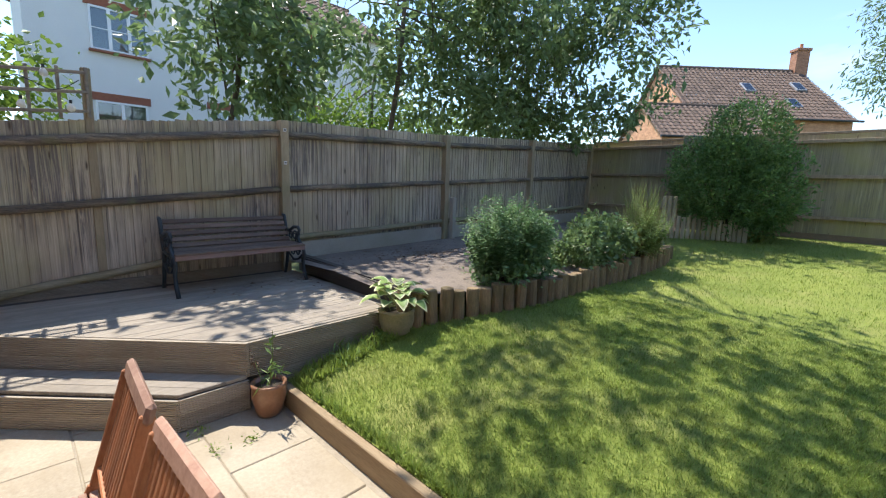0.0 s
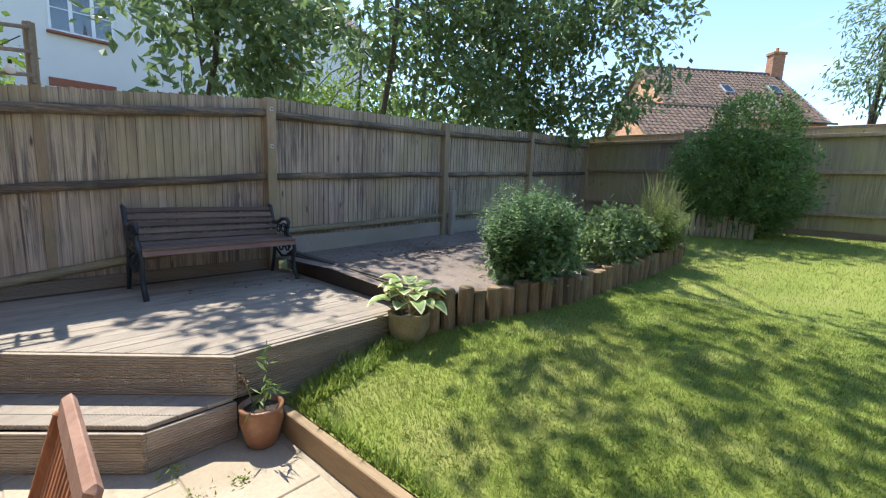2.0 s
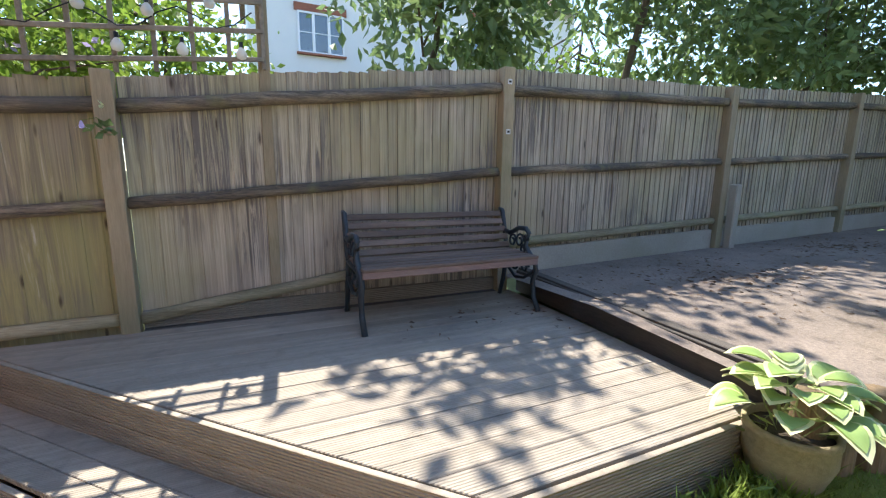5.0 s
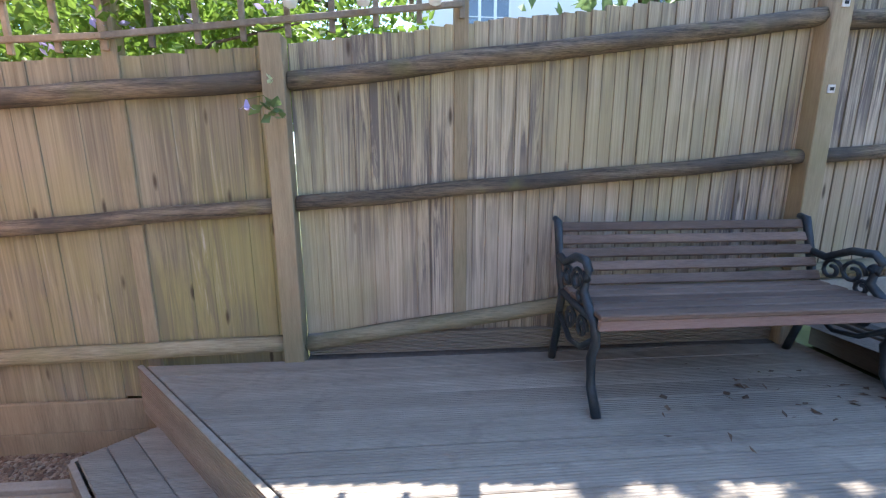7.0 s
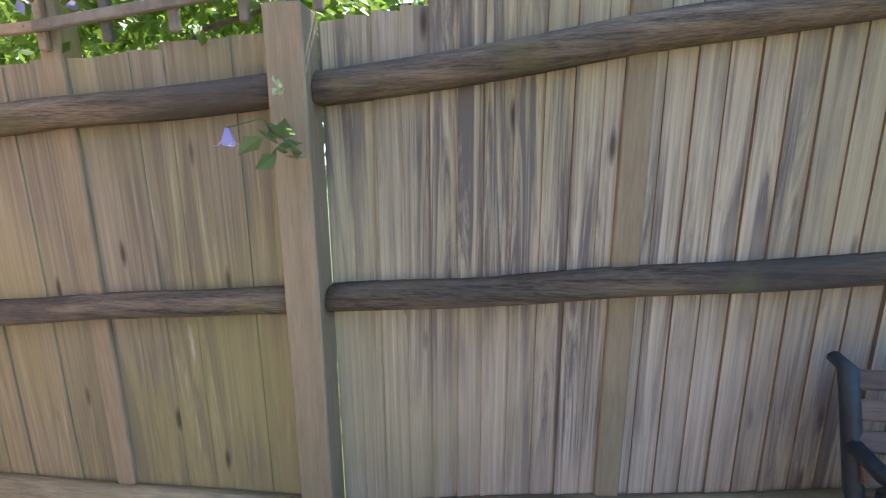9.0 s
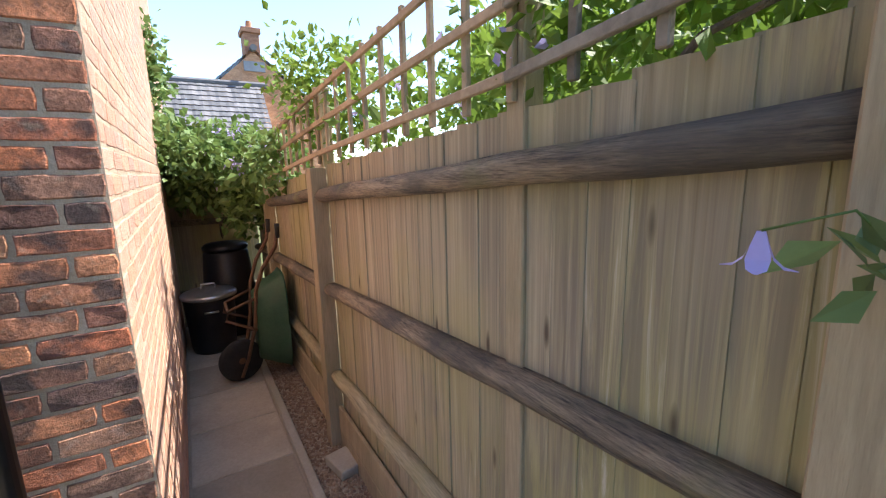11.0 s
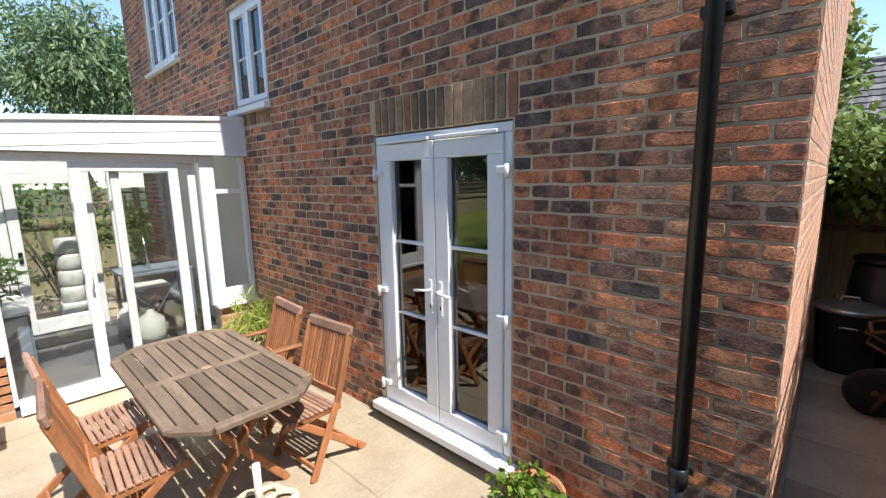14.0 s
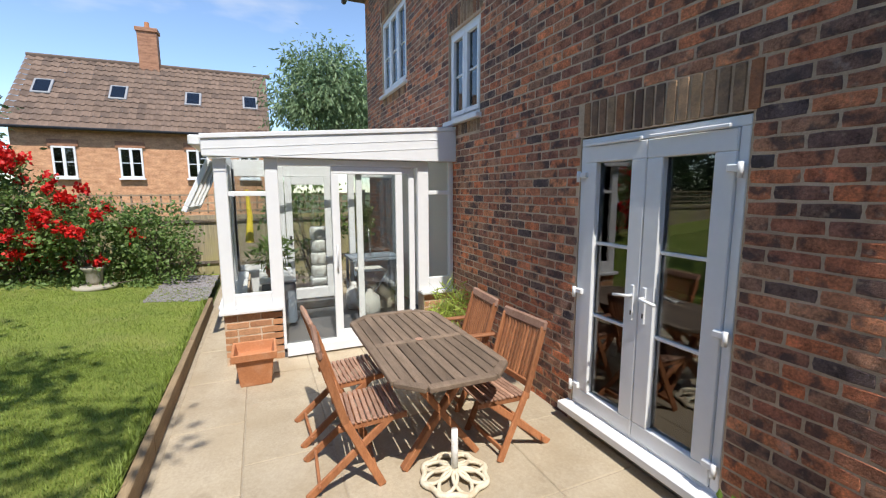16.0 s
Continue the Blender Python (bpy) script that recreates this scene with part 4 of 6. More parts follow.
# ---- fences ----
def fence_top(y):
    return float(np.interp(y, (-4.6, -1.1, 0.7, 1.4, 4.1, 6.9, 9.6, 12.4), (1.60, 1.88, 1.99, 2.05, 2.38, 2.49, 2.65, 2.80)))


def rail_mid(y):
    return float(np.interp(y, (-4.6, -0.9, 0.87, 1.5, 4.0, 6.5, 9.6, 12.4), (0.92, 1.12, 1.26, 1.31, 1.53, 1.66, 1.82, 1.95)))


def rail_low(y):
    return float(np.interp(y, (-4.6, -0.9, 1.38, 1.5, 2.8, 4.1, 4.2, 12.4), (0.48, 0.52, 0.57, 0.61, 0.77, 0.90, 0.93, 1.20)))


def board_foot(y):
    return float(np.interp(y, (-4.6, 0.2, 1.38, 4.1, 4.15, 12.4), (0.26, 0.26, 0.40, 0.56, 0.80, 1.0)))


board_mesh = []
for k in range(10):
    w, rise = (0.122, 0.0035) if k > 4 else (0.09, 0.009)
    prof = [(-0.009, 0.0), (-0.003, 0.0), (-0.003 + rise, w - 0.016), (-0.004 + rise, w - 0.011), (-0.012, w - 0.009), (-0.016, w - 0.009)]
    b = bmesh.new()
    if k < 5:
        prof = [(px, w - 0.009 - py) for px, py in prof]
    lo = [b.verts.new((px, py, 0)) for px, py in prof]
    hi = [b.verts.new((px, py, 1 + random.uniform(-0.004, 0.003))) for px, py in prof]
    b.faces.new(lo[::-1])
    b.faces.new(hi)
    for q in range(6):
        fc = b.faces.new((lo[q], lo[(q + 1) % 6], hi[(q + 1) % 6], hi[q]))
        # second slot holds the edge face, coloured dark on the narrow boards
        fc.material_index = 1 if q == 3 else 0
    bmesh.ops.recalc_face_normals(b, faces=b.faces)
    me = bpy.data.meshes.new("board")
    b.to_mesh(me)
    b.free()
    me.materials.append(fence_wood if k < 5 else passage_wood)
    me.materials.append(board_edge_shade if k < 5 else passage_wood)
    board_mesh.append(me)
random.seed(21)


def rough_rail(p, q, w, h, seed):
    """A split half-round rail with a gnarled, weathered face."""
    p, q = Vector(p), Vector(q)
    bm = bmesh.new()
    n = max(8, int((q - p).length / 0.07))
    prof = [(-0.7, 0.5), (0.15, 0.5), (0.62, 0.36), (0.95, 0.10), (1.0, -0.16), (0.72, -0.42), (0.2, -0.5), (-0.7, -0.5)]
    rings = []
    for i in range(n + 1):
        c = p.lerp(q, i / n)
        wob = 0.010 * noise.noise((seed * 3.7, i * 0.16, 0.5))
        ring = []
        for k, (a, b) in enumerate(prof):
            r = 1.0 + 0.28 * noise.noise((seed * 1.3, i * 0.35, k * 0.9)) if a > 0 else 1.0
            ring.append(bm.verts.new(c + Vector((max(a, -0.65) * w * r, 0, b * h * (0.9 + 0.1 * r) + wob))))
        rings.append(ring)
    m = len(prof)
    for r, t in zip(rings, rings[1:]):
        for k in range(m):
            bm.faces.new((r[k], r[(k + 1) % m], t[(k + 1) % m], t[k]))
    bm.faces.new(rings[0])
    bm.faces.new(rings[-1][::-1])
    return bm


BAYS = [(-4.3, -3.0), (-3.0, -1.14), (-1.14, 1.40), (1.40, 4.11), (4.11, 7.0), (7.0, 9.62), (9.62, 12.36)]
for n, (a, b) in enumerate(BAYS):
    f = thing("fence_panel", pose(-0.06, a, 0), "weathered grey-brown closeboard timber fence panel with rails", "fence", "fence panels")
    y = a + 0.046
    while y < b - 0.03:
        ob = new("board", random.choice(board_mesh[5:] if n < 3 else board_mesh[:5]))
        z0, z1 = board_foot(y), fence_top(y) + random.uniform(-0.006, 0.006)
        ob.parent, ob.location, ob.scale = f, (random.uniform(-0.003, 0.003), y - a, z0), (1, min(1, (b - y) / 0.115), z1 - z0)
        y += random.uniform(0.094, 0.105) if n < 3 else random.uniform(0.068, 0.077)
    rails = ((lambda q: fence_top(q) - 0.17, 0.085, 0.05), (rail_mid, 0.075, 0.045), (rail_low, 0.075, 0.04))
    for k, (fn, h, w) in enumerate(rails):
        smooth(part("rail", rough_rail((0.03, 0.05, fn(a)), (0.03, b - a - 0.05, fn(b)), w, h, n * 7 + k), rail_wood if k < 2 else low_rail_wood, f))
    if n < 3:
        for z in (0.0, 0.15):
            part("gravel_board", box(0.012, 0.036, 0.05, b - a - 0.05, z - 0.03, z + (0.118 if z == 0 else 0.14), 0.004), post_wood, f)
        if n == 2 and z == 0:
            part("gravel_board", box(0.04, 0.065, 1.72, b - a - 0.05, 0.505, 0.60, 0.004), fascia_wood, f)
    elif n == 3:
        part("gravel_board", box(0.012, 0.037, 0.055, b - a - 0.05, 0.505, 0.62, 0.004), fascia_wood, f)
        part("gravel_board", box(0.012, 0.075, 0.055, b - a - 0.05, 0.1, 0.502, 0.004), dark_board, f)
    else:
        g0, g1 = terrace_z(a) - 0.05, terrace_z(b) - 0.05
        part("gravel_board", beam((0.02, 0.05, g0 + 0.11), (0.02, b - a - 0.05, g1 + 0.11), 0.05, 0.26), concrete, f, "concrete gravel board")
    top = fence_top(b) + (-0.01 if n != 2 else 0.02)
    post = part("post", box(0.0, 0.10, b - a - 0.055, b - a + 0.045, -0.1, top, 0.004), post_wood, f)
    if n == 3:
        for z in (2.255, 1.862):
            pl = part("plaque", box(0.1005, 0.108, b - a - 0.027, b - a + 0.013, z - 0.02, z + 0.02, 0.002), white_paint, post, "small white plaque with a dark mark")
            part("mark", box(0.1082, 0.1095, b - a - 0.018, b - a + 0.004, z - 0.008, z + 0.008), mark_black, post)
spur = thing("concrete_spur", pose(-0.01, 7.06, 0.6), "grey concrete repair spur beside a fence post", "post spur")
part("shaft", box(0.06, 0.15, -0.005, 0.085, -0.1, 0.84, 0.012), concrete, spur)

# back fence, seen across the lawn
for n, (a, b) in enumerate(((0.0, 2.2), (2.2, 6.3), (6.3, 8.4), (8.4, 10.6))):
    f = thing("back_fence_panel", pose(a, 12.42, 0), "weathered brown closeboard back fence panel with three rails", "fence", "back fence panels")
    x = 0.05 if n else -0.16
    while x < b - a - 0.03:
        ob = new("board", random.choice(board_mesh[5:]))
        ob.parent, ob.matrix_basis = f, pose(x + 0.1, 0.04, 0.82, 0, 0, 90) @ Matrix.Diagonal((1, 1, 2.0, 1))
        x += 0.084
    for z in (1.27, 2.03, 2.68):
        part("rail", beam((0.0, -0.02, z), (b - a, -0.02, z), 0.095, 0.065), trellis_wood, f)
    part("capping", box(0, b - a, 0.02, 0.09, 2.81, 2.86, 0.006), trellis_wood, f)
    part("gravel_board", box(0, b - a, 0.0, 0.03, 0.5, 0.96, 0.004), sleeper_wood, f)
    part("post", box(b - a - 0.06, b - a + 0.06, -0.08, 0.0, 0.5, 2.8 + (0.1 if n == 0 else 0), 0.006), post_wood, f)
# side fence behind the roses, with trellis
for n, (a, b) in enumerate(((-6.0, -3.0), (-3.0, 0.0), (0.0, 3.0), (3.0, 6.1), (6.1, 9.2), (9.2, 12.4))):
    f = thing("side_fence_panel", pose(10.62, a, 0), "grey weathered timber fence panel with a trellis top", "fence", "side fence panels")
    y = 0.0
    while y < b - a - 0.03:
        ob = new("board", random.choice(board_mesh[5:]))
        ob.parent, ob.location, ob.scale = f, (0.0, y, 0.0), (1, 1, 1.35)
        y += 0.084
    for z in (0.35, 1.2):
        part("rail", box(-0.05, 0, 0, b - a, z, z + 0.06, 0.004), rail_wood, f)
    part("post", box(-0.06, 0.05, b - a - 0.05, b - a + 0.05, -0.1, 1.85, 0.004), post_wood, f)
    for z in (1.42, 1.58, 1.74):
        part("trellis_bar", box(-0.02, 0.0, 0, b - a, z, z + 0.03), trellis_wood, f)
    for k in range(int((b - a) / 0.16)):
        part("trellis_bar", box(0.001, 0.02, k * 0.16, k * 0.16 + 0.03, 1.38, 1.78), trellis_wood, f)
# end of the passage
f = thing("passage_fence", pose(-0.05, -4.35, 0), "dark shaded timber fence across the end of the passage", "fence")
for k in range(11):
    ob = new("board", board_mesh[5 + k % 5])
    ob.parent, ob.matrix_basis = f, pose(0.1 + k * 0.092, -0.02, 0.0, 0, 0, 90) @ Matrix.Diagonal((1, 1, 1.62, 1))
for z in (0.4, 1.25):
    part("rail", box(0.0, 0.93, -0.01, 0.04, z, z + 0.07, 0.004), rail_wood, f)

# trellis along the top of the long fence
for a, b, trellis_mat in ((-3.9, -1.14, trellis_wood), (-1.14, 0.66, trellis_wood), (0.66, 2.26, trellis_grey)):
    t = thing("trellis", pose(-0.045, a, 0), "square timber trellis fixed on top of the fence", "trellis", "fence trellis panels")
    for k, dz in enumerate((0.10, 0.27, 0.44)):
        z0, z1 = fence_top(a) + dz - 0.03, fence_top(b) + dz - 0.03
        part("trellis_bar", beam((0.028, 0, z0), (0.028, b - a, z1), 0.018, 0.028, 0.003), trellis_mat, t)
    m = int((b - a) / 0.19)
    for k in range(m + 1):
        y = k * (b - a) / m
        z = fence_top(a + y)
        if k == 0 and a > -3.9:
            continue
        part("trellis_bar", box(0.0, 0.018, y - 0.013, y + 0.013, z + 0.012, z + 0.46, 0.003), trellis_mat, t)
    part("trellis_post", box(-0.07, -0.002, b - a - 0.035, b - a + 0.035, 0.3, fence_top(b) + 0.46, 0.004), post_wood, t)


# ---- deck ----
deck = thing("deck", pose(0, 0, 0), "sun-bleached grey grooved timber deck with fascia boards", "deck", kind="structure")
x = 0.02
while x < 2.12:
    x1 = min(x + 0.118, 2.13)
    part("deck_board", prism([(x, x + 0.64), (x1, x1 + 0.64), (x1, 4.19), (x, 4.19)], 0.472, 0.50, 0.003), deck_wood, deck)
    x = x1 + 0.0035
for z0, z1 in ((0.36, 0.497), (0.235, 0.357)):
    bm = beam((0.0, 0.615, (z0 + z1) / 2), (2.165, 2.78, (z0 + z1) / 2), 0.025, z1 - z0, 0.003)
    part("fascia_board", bm, fascia_wood, deck)
    part("fascia_board", box(2.145, 2.17, 2.795, 4.19, z0, z1, 0.003), fascia_wood, deck)
part("fascia_board", box(2.145, 2.17, 2.95, 4.19, 0.05, 0.232, 0.003), fascia_wood, deck)
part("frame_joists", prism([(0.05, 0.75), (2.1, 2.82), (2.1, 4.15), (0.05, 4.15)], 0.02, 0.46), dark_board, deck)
part("corner_post", box(2.138, 2.168, 2.766, 2.794, 0.236, 0.496, 0.003), fascia_wood, deck)
step = thing("deck_step", pose(0, 0, 0), "weathered timber deck step with grooved boards", "step", kind="structure")
for k in range(3):
    c0, c1 = 0.60 - k * 0.145, 0.60 - (k + 1) * 0.145 + 0.004
    xs0 = 0.16 + k * 0.07
    part("deck_board", prism([(xs0, xs0 + c0), (xs0 + 0.07, xs0 + 0.07 + c1), (2.17, 2.17 + c1), (2.17, 2.17 + c0)], 0.225, 0.252, 0.003), deck_wood, step)
for z0, z1 in ((0.115, 0.222), (0.0, 0.112)):
    part("fascia_board", beam((0.36, 0.50, (z0 + z1) / 2), (2.175, 2.325, (z0 + z1) / 2), 0.025, z1 - z0, 0.003), fascia_wood, step)
    part("fascia_board", box(2.17, 2.192, 2.335, 2.78, z0, z1, 0.003), fascia_wood, step)
    part("fascia_board", beam((0.14, 0.76, (z0 + z1) / 2), (0.35, 0.49, (z0 + z1) / 2), 0.025, z1 - z0, 0.003), fascia_wood, step)
part("corner_post", box(2.166, 2.19, 2.312, 2.334, 0.0, 0.221, 0.003), fascia_wood, step)
riser = thing("terrace_riser", pose(0, 0, 0), "dark stained timber boards retaining the terrace", "retaining board", kind="structure")
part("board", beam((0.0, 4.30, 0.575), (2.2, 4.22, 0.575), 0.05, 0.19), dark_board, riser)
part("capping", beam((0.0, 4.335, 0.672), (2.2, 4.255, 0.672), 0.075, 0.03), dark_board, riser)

# log edging
pts = [Vector((x, y)) for x, y in EDGE]
run = 0.0
random.seed(9)
lm = []
for k in range(4):
    rr = random.uniform(0.06, 0.068)
    b = lathe([(rr * 0.97, -0.35), (rr, 0.0), (rr * 0.99, 0.35), (rr * 0.9, 0.365)], 12)
    for v in b.verts:
        v.co.x *= 1 + random.uniform(-0.03, 0.03)
    me = bpy.data.meshes.new("log")
    bmesh.ops.recalc_face_normals(b, faces=b.faces)
    b.to_mesh(me)
    b.free()
    me.materials.append(log_bark)
    lm.append(me)
edging = thing("log_edging", pose(0, 0, 0), "upright round timber logs edging the planted terrace", "edging")
dist = 0.0
for p, q in zip(pts[:-5], pts[1:-4]):
    seg = (q - p).length
    while dist < seg:
        c = p.lerp(q, dist / seg)
        ob = new("log", random.choice(lm))
        ob.parent = edging
        ob.matrix_basis = pose(c.x + 0.07, c.y, terrace_z(c.y) - 0.34 + random.uniform(-0.03, 0.02) + (0.02 if run < 0.4 else 0), random.uniform(-3, 3), random.uniform(-2, 4), random.uniform(0, 360))
        step_len = random.uniform(0.128, 0.145)
        dist += step_len
        run += step_len
    dist -= seg
pal = thing("palisade", pose(0, 0, 0), "grey timber half-log palisade under the bush", "edging")
for k in range(17):
    a = k / 25
    c = (2.35 + 2.1 * a, 10.9 + 0.35 * math.sin(a * 3), 0.62)
    hgt = 0.95 if k < 3 else 0.62 - 0.2 * a + random.uniform(-0.06, 0.06)
    part("stake", box(c[0] - 0.036, c[0] + 0.036, c[1] - 0.03, c[1] + 0.03, c[2] - 0.3, c[2] + hgt, 0.014), post_wood, pal)


# ---- bench ----
bench = thing("garden_bench", pose(0.04, 2.73, 0.5), "dark slatted garden bench with cast-iron ends on the deck", "bench")
L = 1.32
for y in (0.0, L):
    e = part("end_frame", tube([(0.0, y, 0.73), (0.045, y, 0.72), (0.075, y, 0.62), (0.12, y, 0.46), (0.16, y, 0.40)], [0.016, 0.02, 0.02, 0.02, 0.018], 8), iron, bench)
    smooth(e)
    for name, ptsl, r in (
            ("armrest", [(0.10, y, 0.56), (0.18, y, 0.545), (0.30, y, 0.60), (0.40, y, 0.605), (0.44, y, 0.57), (0.42, y, 0.53), (0.39, y, 0.545)], 0.019),
            ("front_leg", [(0.42, y, 0.56), (0.40, y, 0.47), (0.46, y, 0.42), (0.53, y, 0.37), (0.545, y, 0.30), (0.51, y, 0.22), (0.53, y, 0.1), (0.60, y, 0.0)], 0.02),
            ("back_leg", [(0.16, y, 0.40), (0.13, y, 0.3), (0.10, y, 0.15), (0.05, y, 0.0)], 0.019),
            ("seat_bar", [(0.14, y, 0.40), (0.30, y, 0.385), (0.52, y, 0.385)], 0.018),
            ("leg_brace", [(0.13, y, 0.28), (0.28, y, 0.2), (0.40, y, 0.22), (0.52, y, 0.3)], 0.013)):
        smooth(part(name, tube(ptsl, r, 8), iron, bench))
    for cx, cz, rr in ((0.22, 0.49, 0.055), (0.32, 0.50, 0.06), (0.27, 0.30, 0.06), (0.40, 0.31, 0.055), (0.37, 0.44, 0.04)):
        ring = [(cx + rr * (1 - k * 0.045) * math.cos(k * 0.55), y, cz + rr * (1 - k * 0.045) * math.sin(k * 0.55)) for k in range(16)]
        smooth(part("scroll", tube(ring, 0.010, 6), iron, bench))
for k in range(5):
    s = k / 4
    part("back_slat", beam((0.035 + 0.125 * s, 0.0, 0.69 - 0.24 * s), (0.035 + 0.125 * s, L, 0.69 - 0.24 * s), 0.022, 0.047, 0.005, up=(0.42, 0, -0.9)), bench_wood, bench)
for k in range(5):
    x = 0.20 + k * 0.085
    part("seat_slat", box(x - 0.035, x + 0.035, 0.0, L, 0.40, 0.424, 0.005), bench_wood, bench)
part("seat_front", box(0.545, 0.567, 0.0, L, 0.355, 0.405, 0.004), bench_front, bench)


# ---- patio furniture ----
def folding_chair(m, arms):
    c = thing("folding_armchair" if arms else "folding_chair", m, "reddish slatted teak folding %s on the patio" % ("armchair" if arms else "chair"), "chair", "chairs round the table")
    w = 0.22
    for s in (-1, 1):
        part("back_upright", beam((s * w, 0.25, 0.0), (s * w, 0.035, 0.46), 0.024, 0.05, 0.006), teak, c)
        part("back_post", beam((s * w, 0.035, 0.45), (s * w, -0.10, 0.90), 0.024, 0.048, 0.006), teak, c)
        part("cross_leg", beam((s * (w - 0.03), -0.20, 0.0), (s * (w - 0.03), 0.32, 0.43), 0.022, 0.05, 0.006), teak, c)
        part("seat_side", beam((s * (w - 0.03), -0.01, 0.405), (s * (w - 0.03), 0.42, 0.43), 0.022, 0.04, 0.005), teak, c)
        if arms:
            part("armrest", box(s * (w + 0.035) - 0.026, s * (w + 0.035) + 0.026, -0.08, 0.40, 0.64, 0.664, 0.008), teak, c)
            part("arm_post", beam((s * (w + 0.03), 0.34, 0.42), (s * (w + 0.03), 0.36, 0.64), 0.022, 0.04), teak, c)
    for k in range(11):
        y = 0.045 + k * 0.034
        part("seat_slat", box(-w + 0.01, w - 0.01, y - 0.0135, y + 0.0135, 0.428 + 0.002 * k, 0.444 + 0.002 * k, 0.004), teak_worn, c)
    for k in range(11):
        x = -w + 0.04 + k * (2 * w - 0.08) / 10
        part("back_slat", beam((x, 0.012, 0.53), (x, -0.095, 0.88), 0.022, 0.014, 0.003), teak, c)
    top = beam((-w - 0.025, -0.103, 0.905), (w + 0.025, -0.103, 0.905), 0.032, 0.075, 0.014, up=(0, -0.28, 0.95))
    part("top_rail", top, teak_worn, c, "worn pinkish top rail")
    part("lower_rail", beam((-w, 0.018, 0.51), (w, 0.018, 0.51), 0.022, 0.05, 0.005), teak, c)
    part("stretcher", beam((-w, 0.22, 0.07), (w, 0.22, 0.07), 0.02, 0.035, 0.004), teak, c)
    part("stretcher", beam((-w, -0.13, 0.06), (w, -0.13, 0.06), 0.02, 0.035, 0.004), teak, c)
    return c


chair_a = folding_chair(pose(3.40, 1.84, 0, 0, 0, 177), False)
copy_thing(chair_a, pose(3.97, 1.84, 0, 0, 0, 182))
copy_thing(chair_a, pose(3.30, 0.58, 0, 0, 0, 4))
folding_chair(pose(3.98, 0.54, 0, 0, 0, -4), True)

tb = thing("garden_table", pose(3.67, 1.17, 0), "weathered brown octagonal slatted garden table", "table")
TW, TD, CUT = 0.76, 0.37, 0.15


def table_y(x):
    return TD - max(0.0, abs(x) - (TW - CUT)) * 1.0


for s in (-1, 1):
    part("edge_rail", box(-TW + CUT, TW - CUT, s * TD - 0.03, s * TD + 0.03, 0.69, 0.725, 0.006), table_wood, tb)
    part("edge_rail", box(s * TW - 0.03, s * TW + 0.03, -TD + CUT, TD - CUT, 0.69, 0.725, 0.006), table_wood, tb)
    for q in (-1, 1):
        part("corner_rail", beam((s * (TW - CUT), q * TD, 0.7075), (s * TW, q * (TD - CUT), 0.7075), 0.06, 0.034, 0.006), table_wood, tb)
    n = 9
    for k in range(n):
        y = -TD + 0.07 + k * (2 * TD - 0.14) / (n - 1)
        far = TW - 0.035 - max(0.0, abs(y) - (TD - CUT)) * 1.0
        part("table_slat", box(min(s * 0.03, s * far), max(s * 0.03, s * far), y - 0.033, y + 0.033, 0.697, 0.719, 0.004), table_wood, tb)
    for q in (-1, 1):
        part("leg", beam((s * 0.42 - q * 0.0, q * 0.27, 0.0), (s * 0.40, -q * 0.25, 0.68), 0.045, 0.06, 0.006, up=(1, 0, 0)), teak, tb)
    part("under_rail", box(s * 0.40 - 0.02, s * 0.40 + 0.02, -0.30, 0.30, 0.64, 0.69, 0.005), teak, tb)
part("middle_rail", box(-0.028, 0.028, -TD + 0.03, TD - 0.03, 0.692, 0.7225, 0.005), table_wood, tb)
part("stretcher", box(-0.40, 0.40, -0.02, 0.02, 0.33, 0.37, 0.005), teak, tb)
smooth(part("parasol_hole", lathe([(0.03, 0.722), (0.03, 0.726), (0.02, 0.727)], 16), teak_worn, tb))

ub = thing("parasol_base", pose(3.05, 1.16, 0), "cream painted cast-iron parasol base with openwork pattern", "parasol base")
for k in range(8):
    a = k * math.pi / 4
    ring = [((0.115 + 0.088 * math.cos(t)) * math.cos(a) - 0.052 * math.sin(t) * math.sin(a), (0.115 + 0.088 * math.cos(t)) * math.sin(a) + 0.052 * math.sin(t) * math.cos(a), 0.042 - 0.02 * math.cos(t)) for t in [i * 2 * math.pi / 14 for i in range(15)]]
    smooth(part("petal_ring", tube(ring, 0.013, 6), cream_iron, ub))
outer = [((0.205 + 0.012 * math.cos(8 * t)) * math.cos(t), (0.205 + 0.012 * math.cos(8 * t)) * math.sin(t), 0.02) for t in [i * 2 * math.pi / 64 for i in range(65)]]
smooth(part("rim", tube(outer, 0.019, 8), cream_iron, ub))
smooth(part("pole", tube([(0, 0, 0.02), (0, 0, 0.33)], 0.022, 14), white_paint, ub, "chipped white pole"))
smooth(part("clamp", tube([(0.02, 0, 0.2), (0.05, 0, 0.2)], 0.009, 8), rusty, ub))

pl = thing("square_planter", pose(5.12, 2.34, 0), "empty square terracotta planter by the conservatory", "planter")
bm = bmesh.new()
prof = [(0.135, 0.0), (0.165, 0.26), (0.195, 0.265), (0.20, 0.335), (0.175, 0.335), (0.155, 0.25), (0.15, 0.24)]
rings = [[bm.verts.new((sx * r, sy * r, z)) for sx, sy in ((-1, -1), (1, -1), (1, 1), (-1, 1))] for r, z in prof]
for r, s in zip(rings, rings[1:]):
    for k in range(4):
        bm.faces.new((r[k], r[(k + 1) % 4], s[(k + 1) % 4], s[k]))
bm.faces.new(rings[0][::-1])
bm.faces.new(rings[-1])
bmesh.ops.bevel(bm, geom=bm.edges[:], offset=0.004, segments=1, affect="EDGES")
part("pot", bm, terracotta, pl)


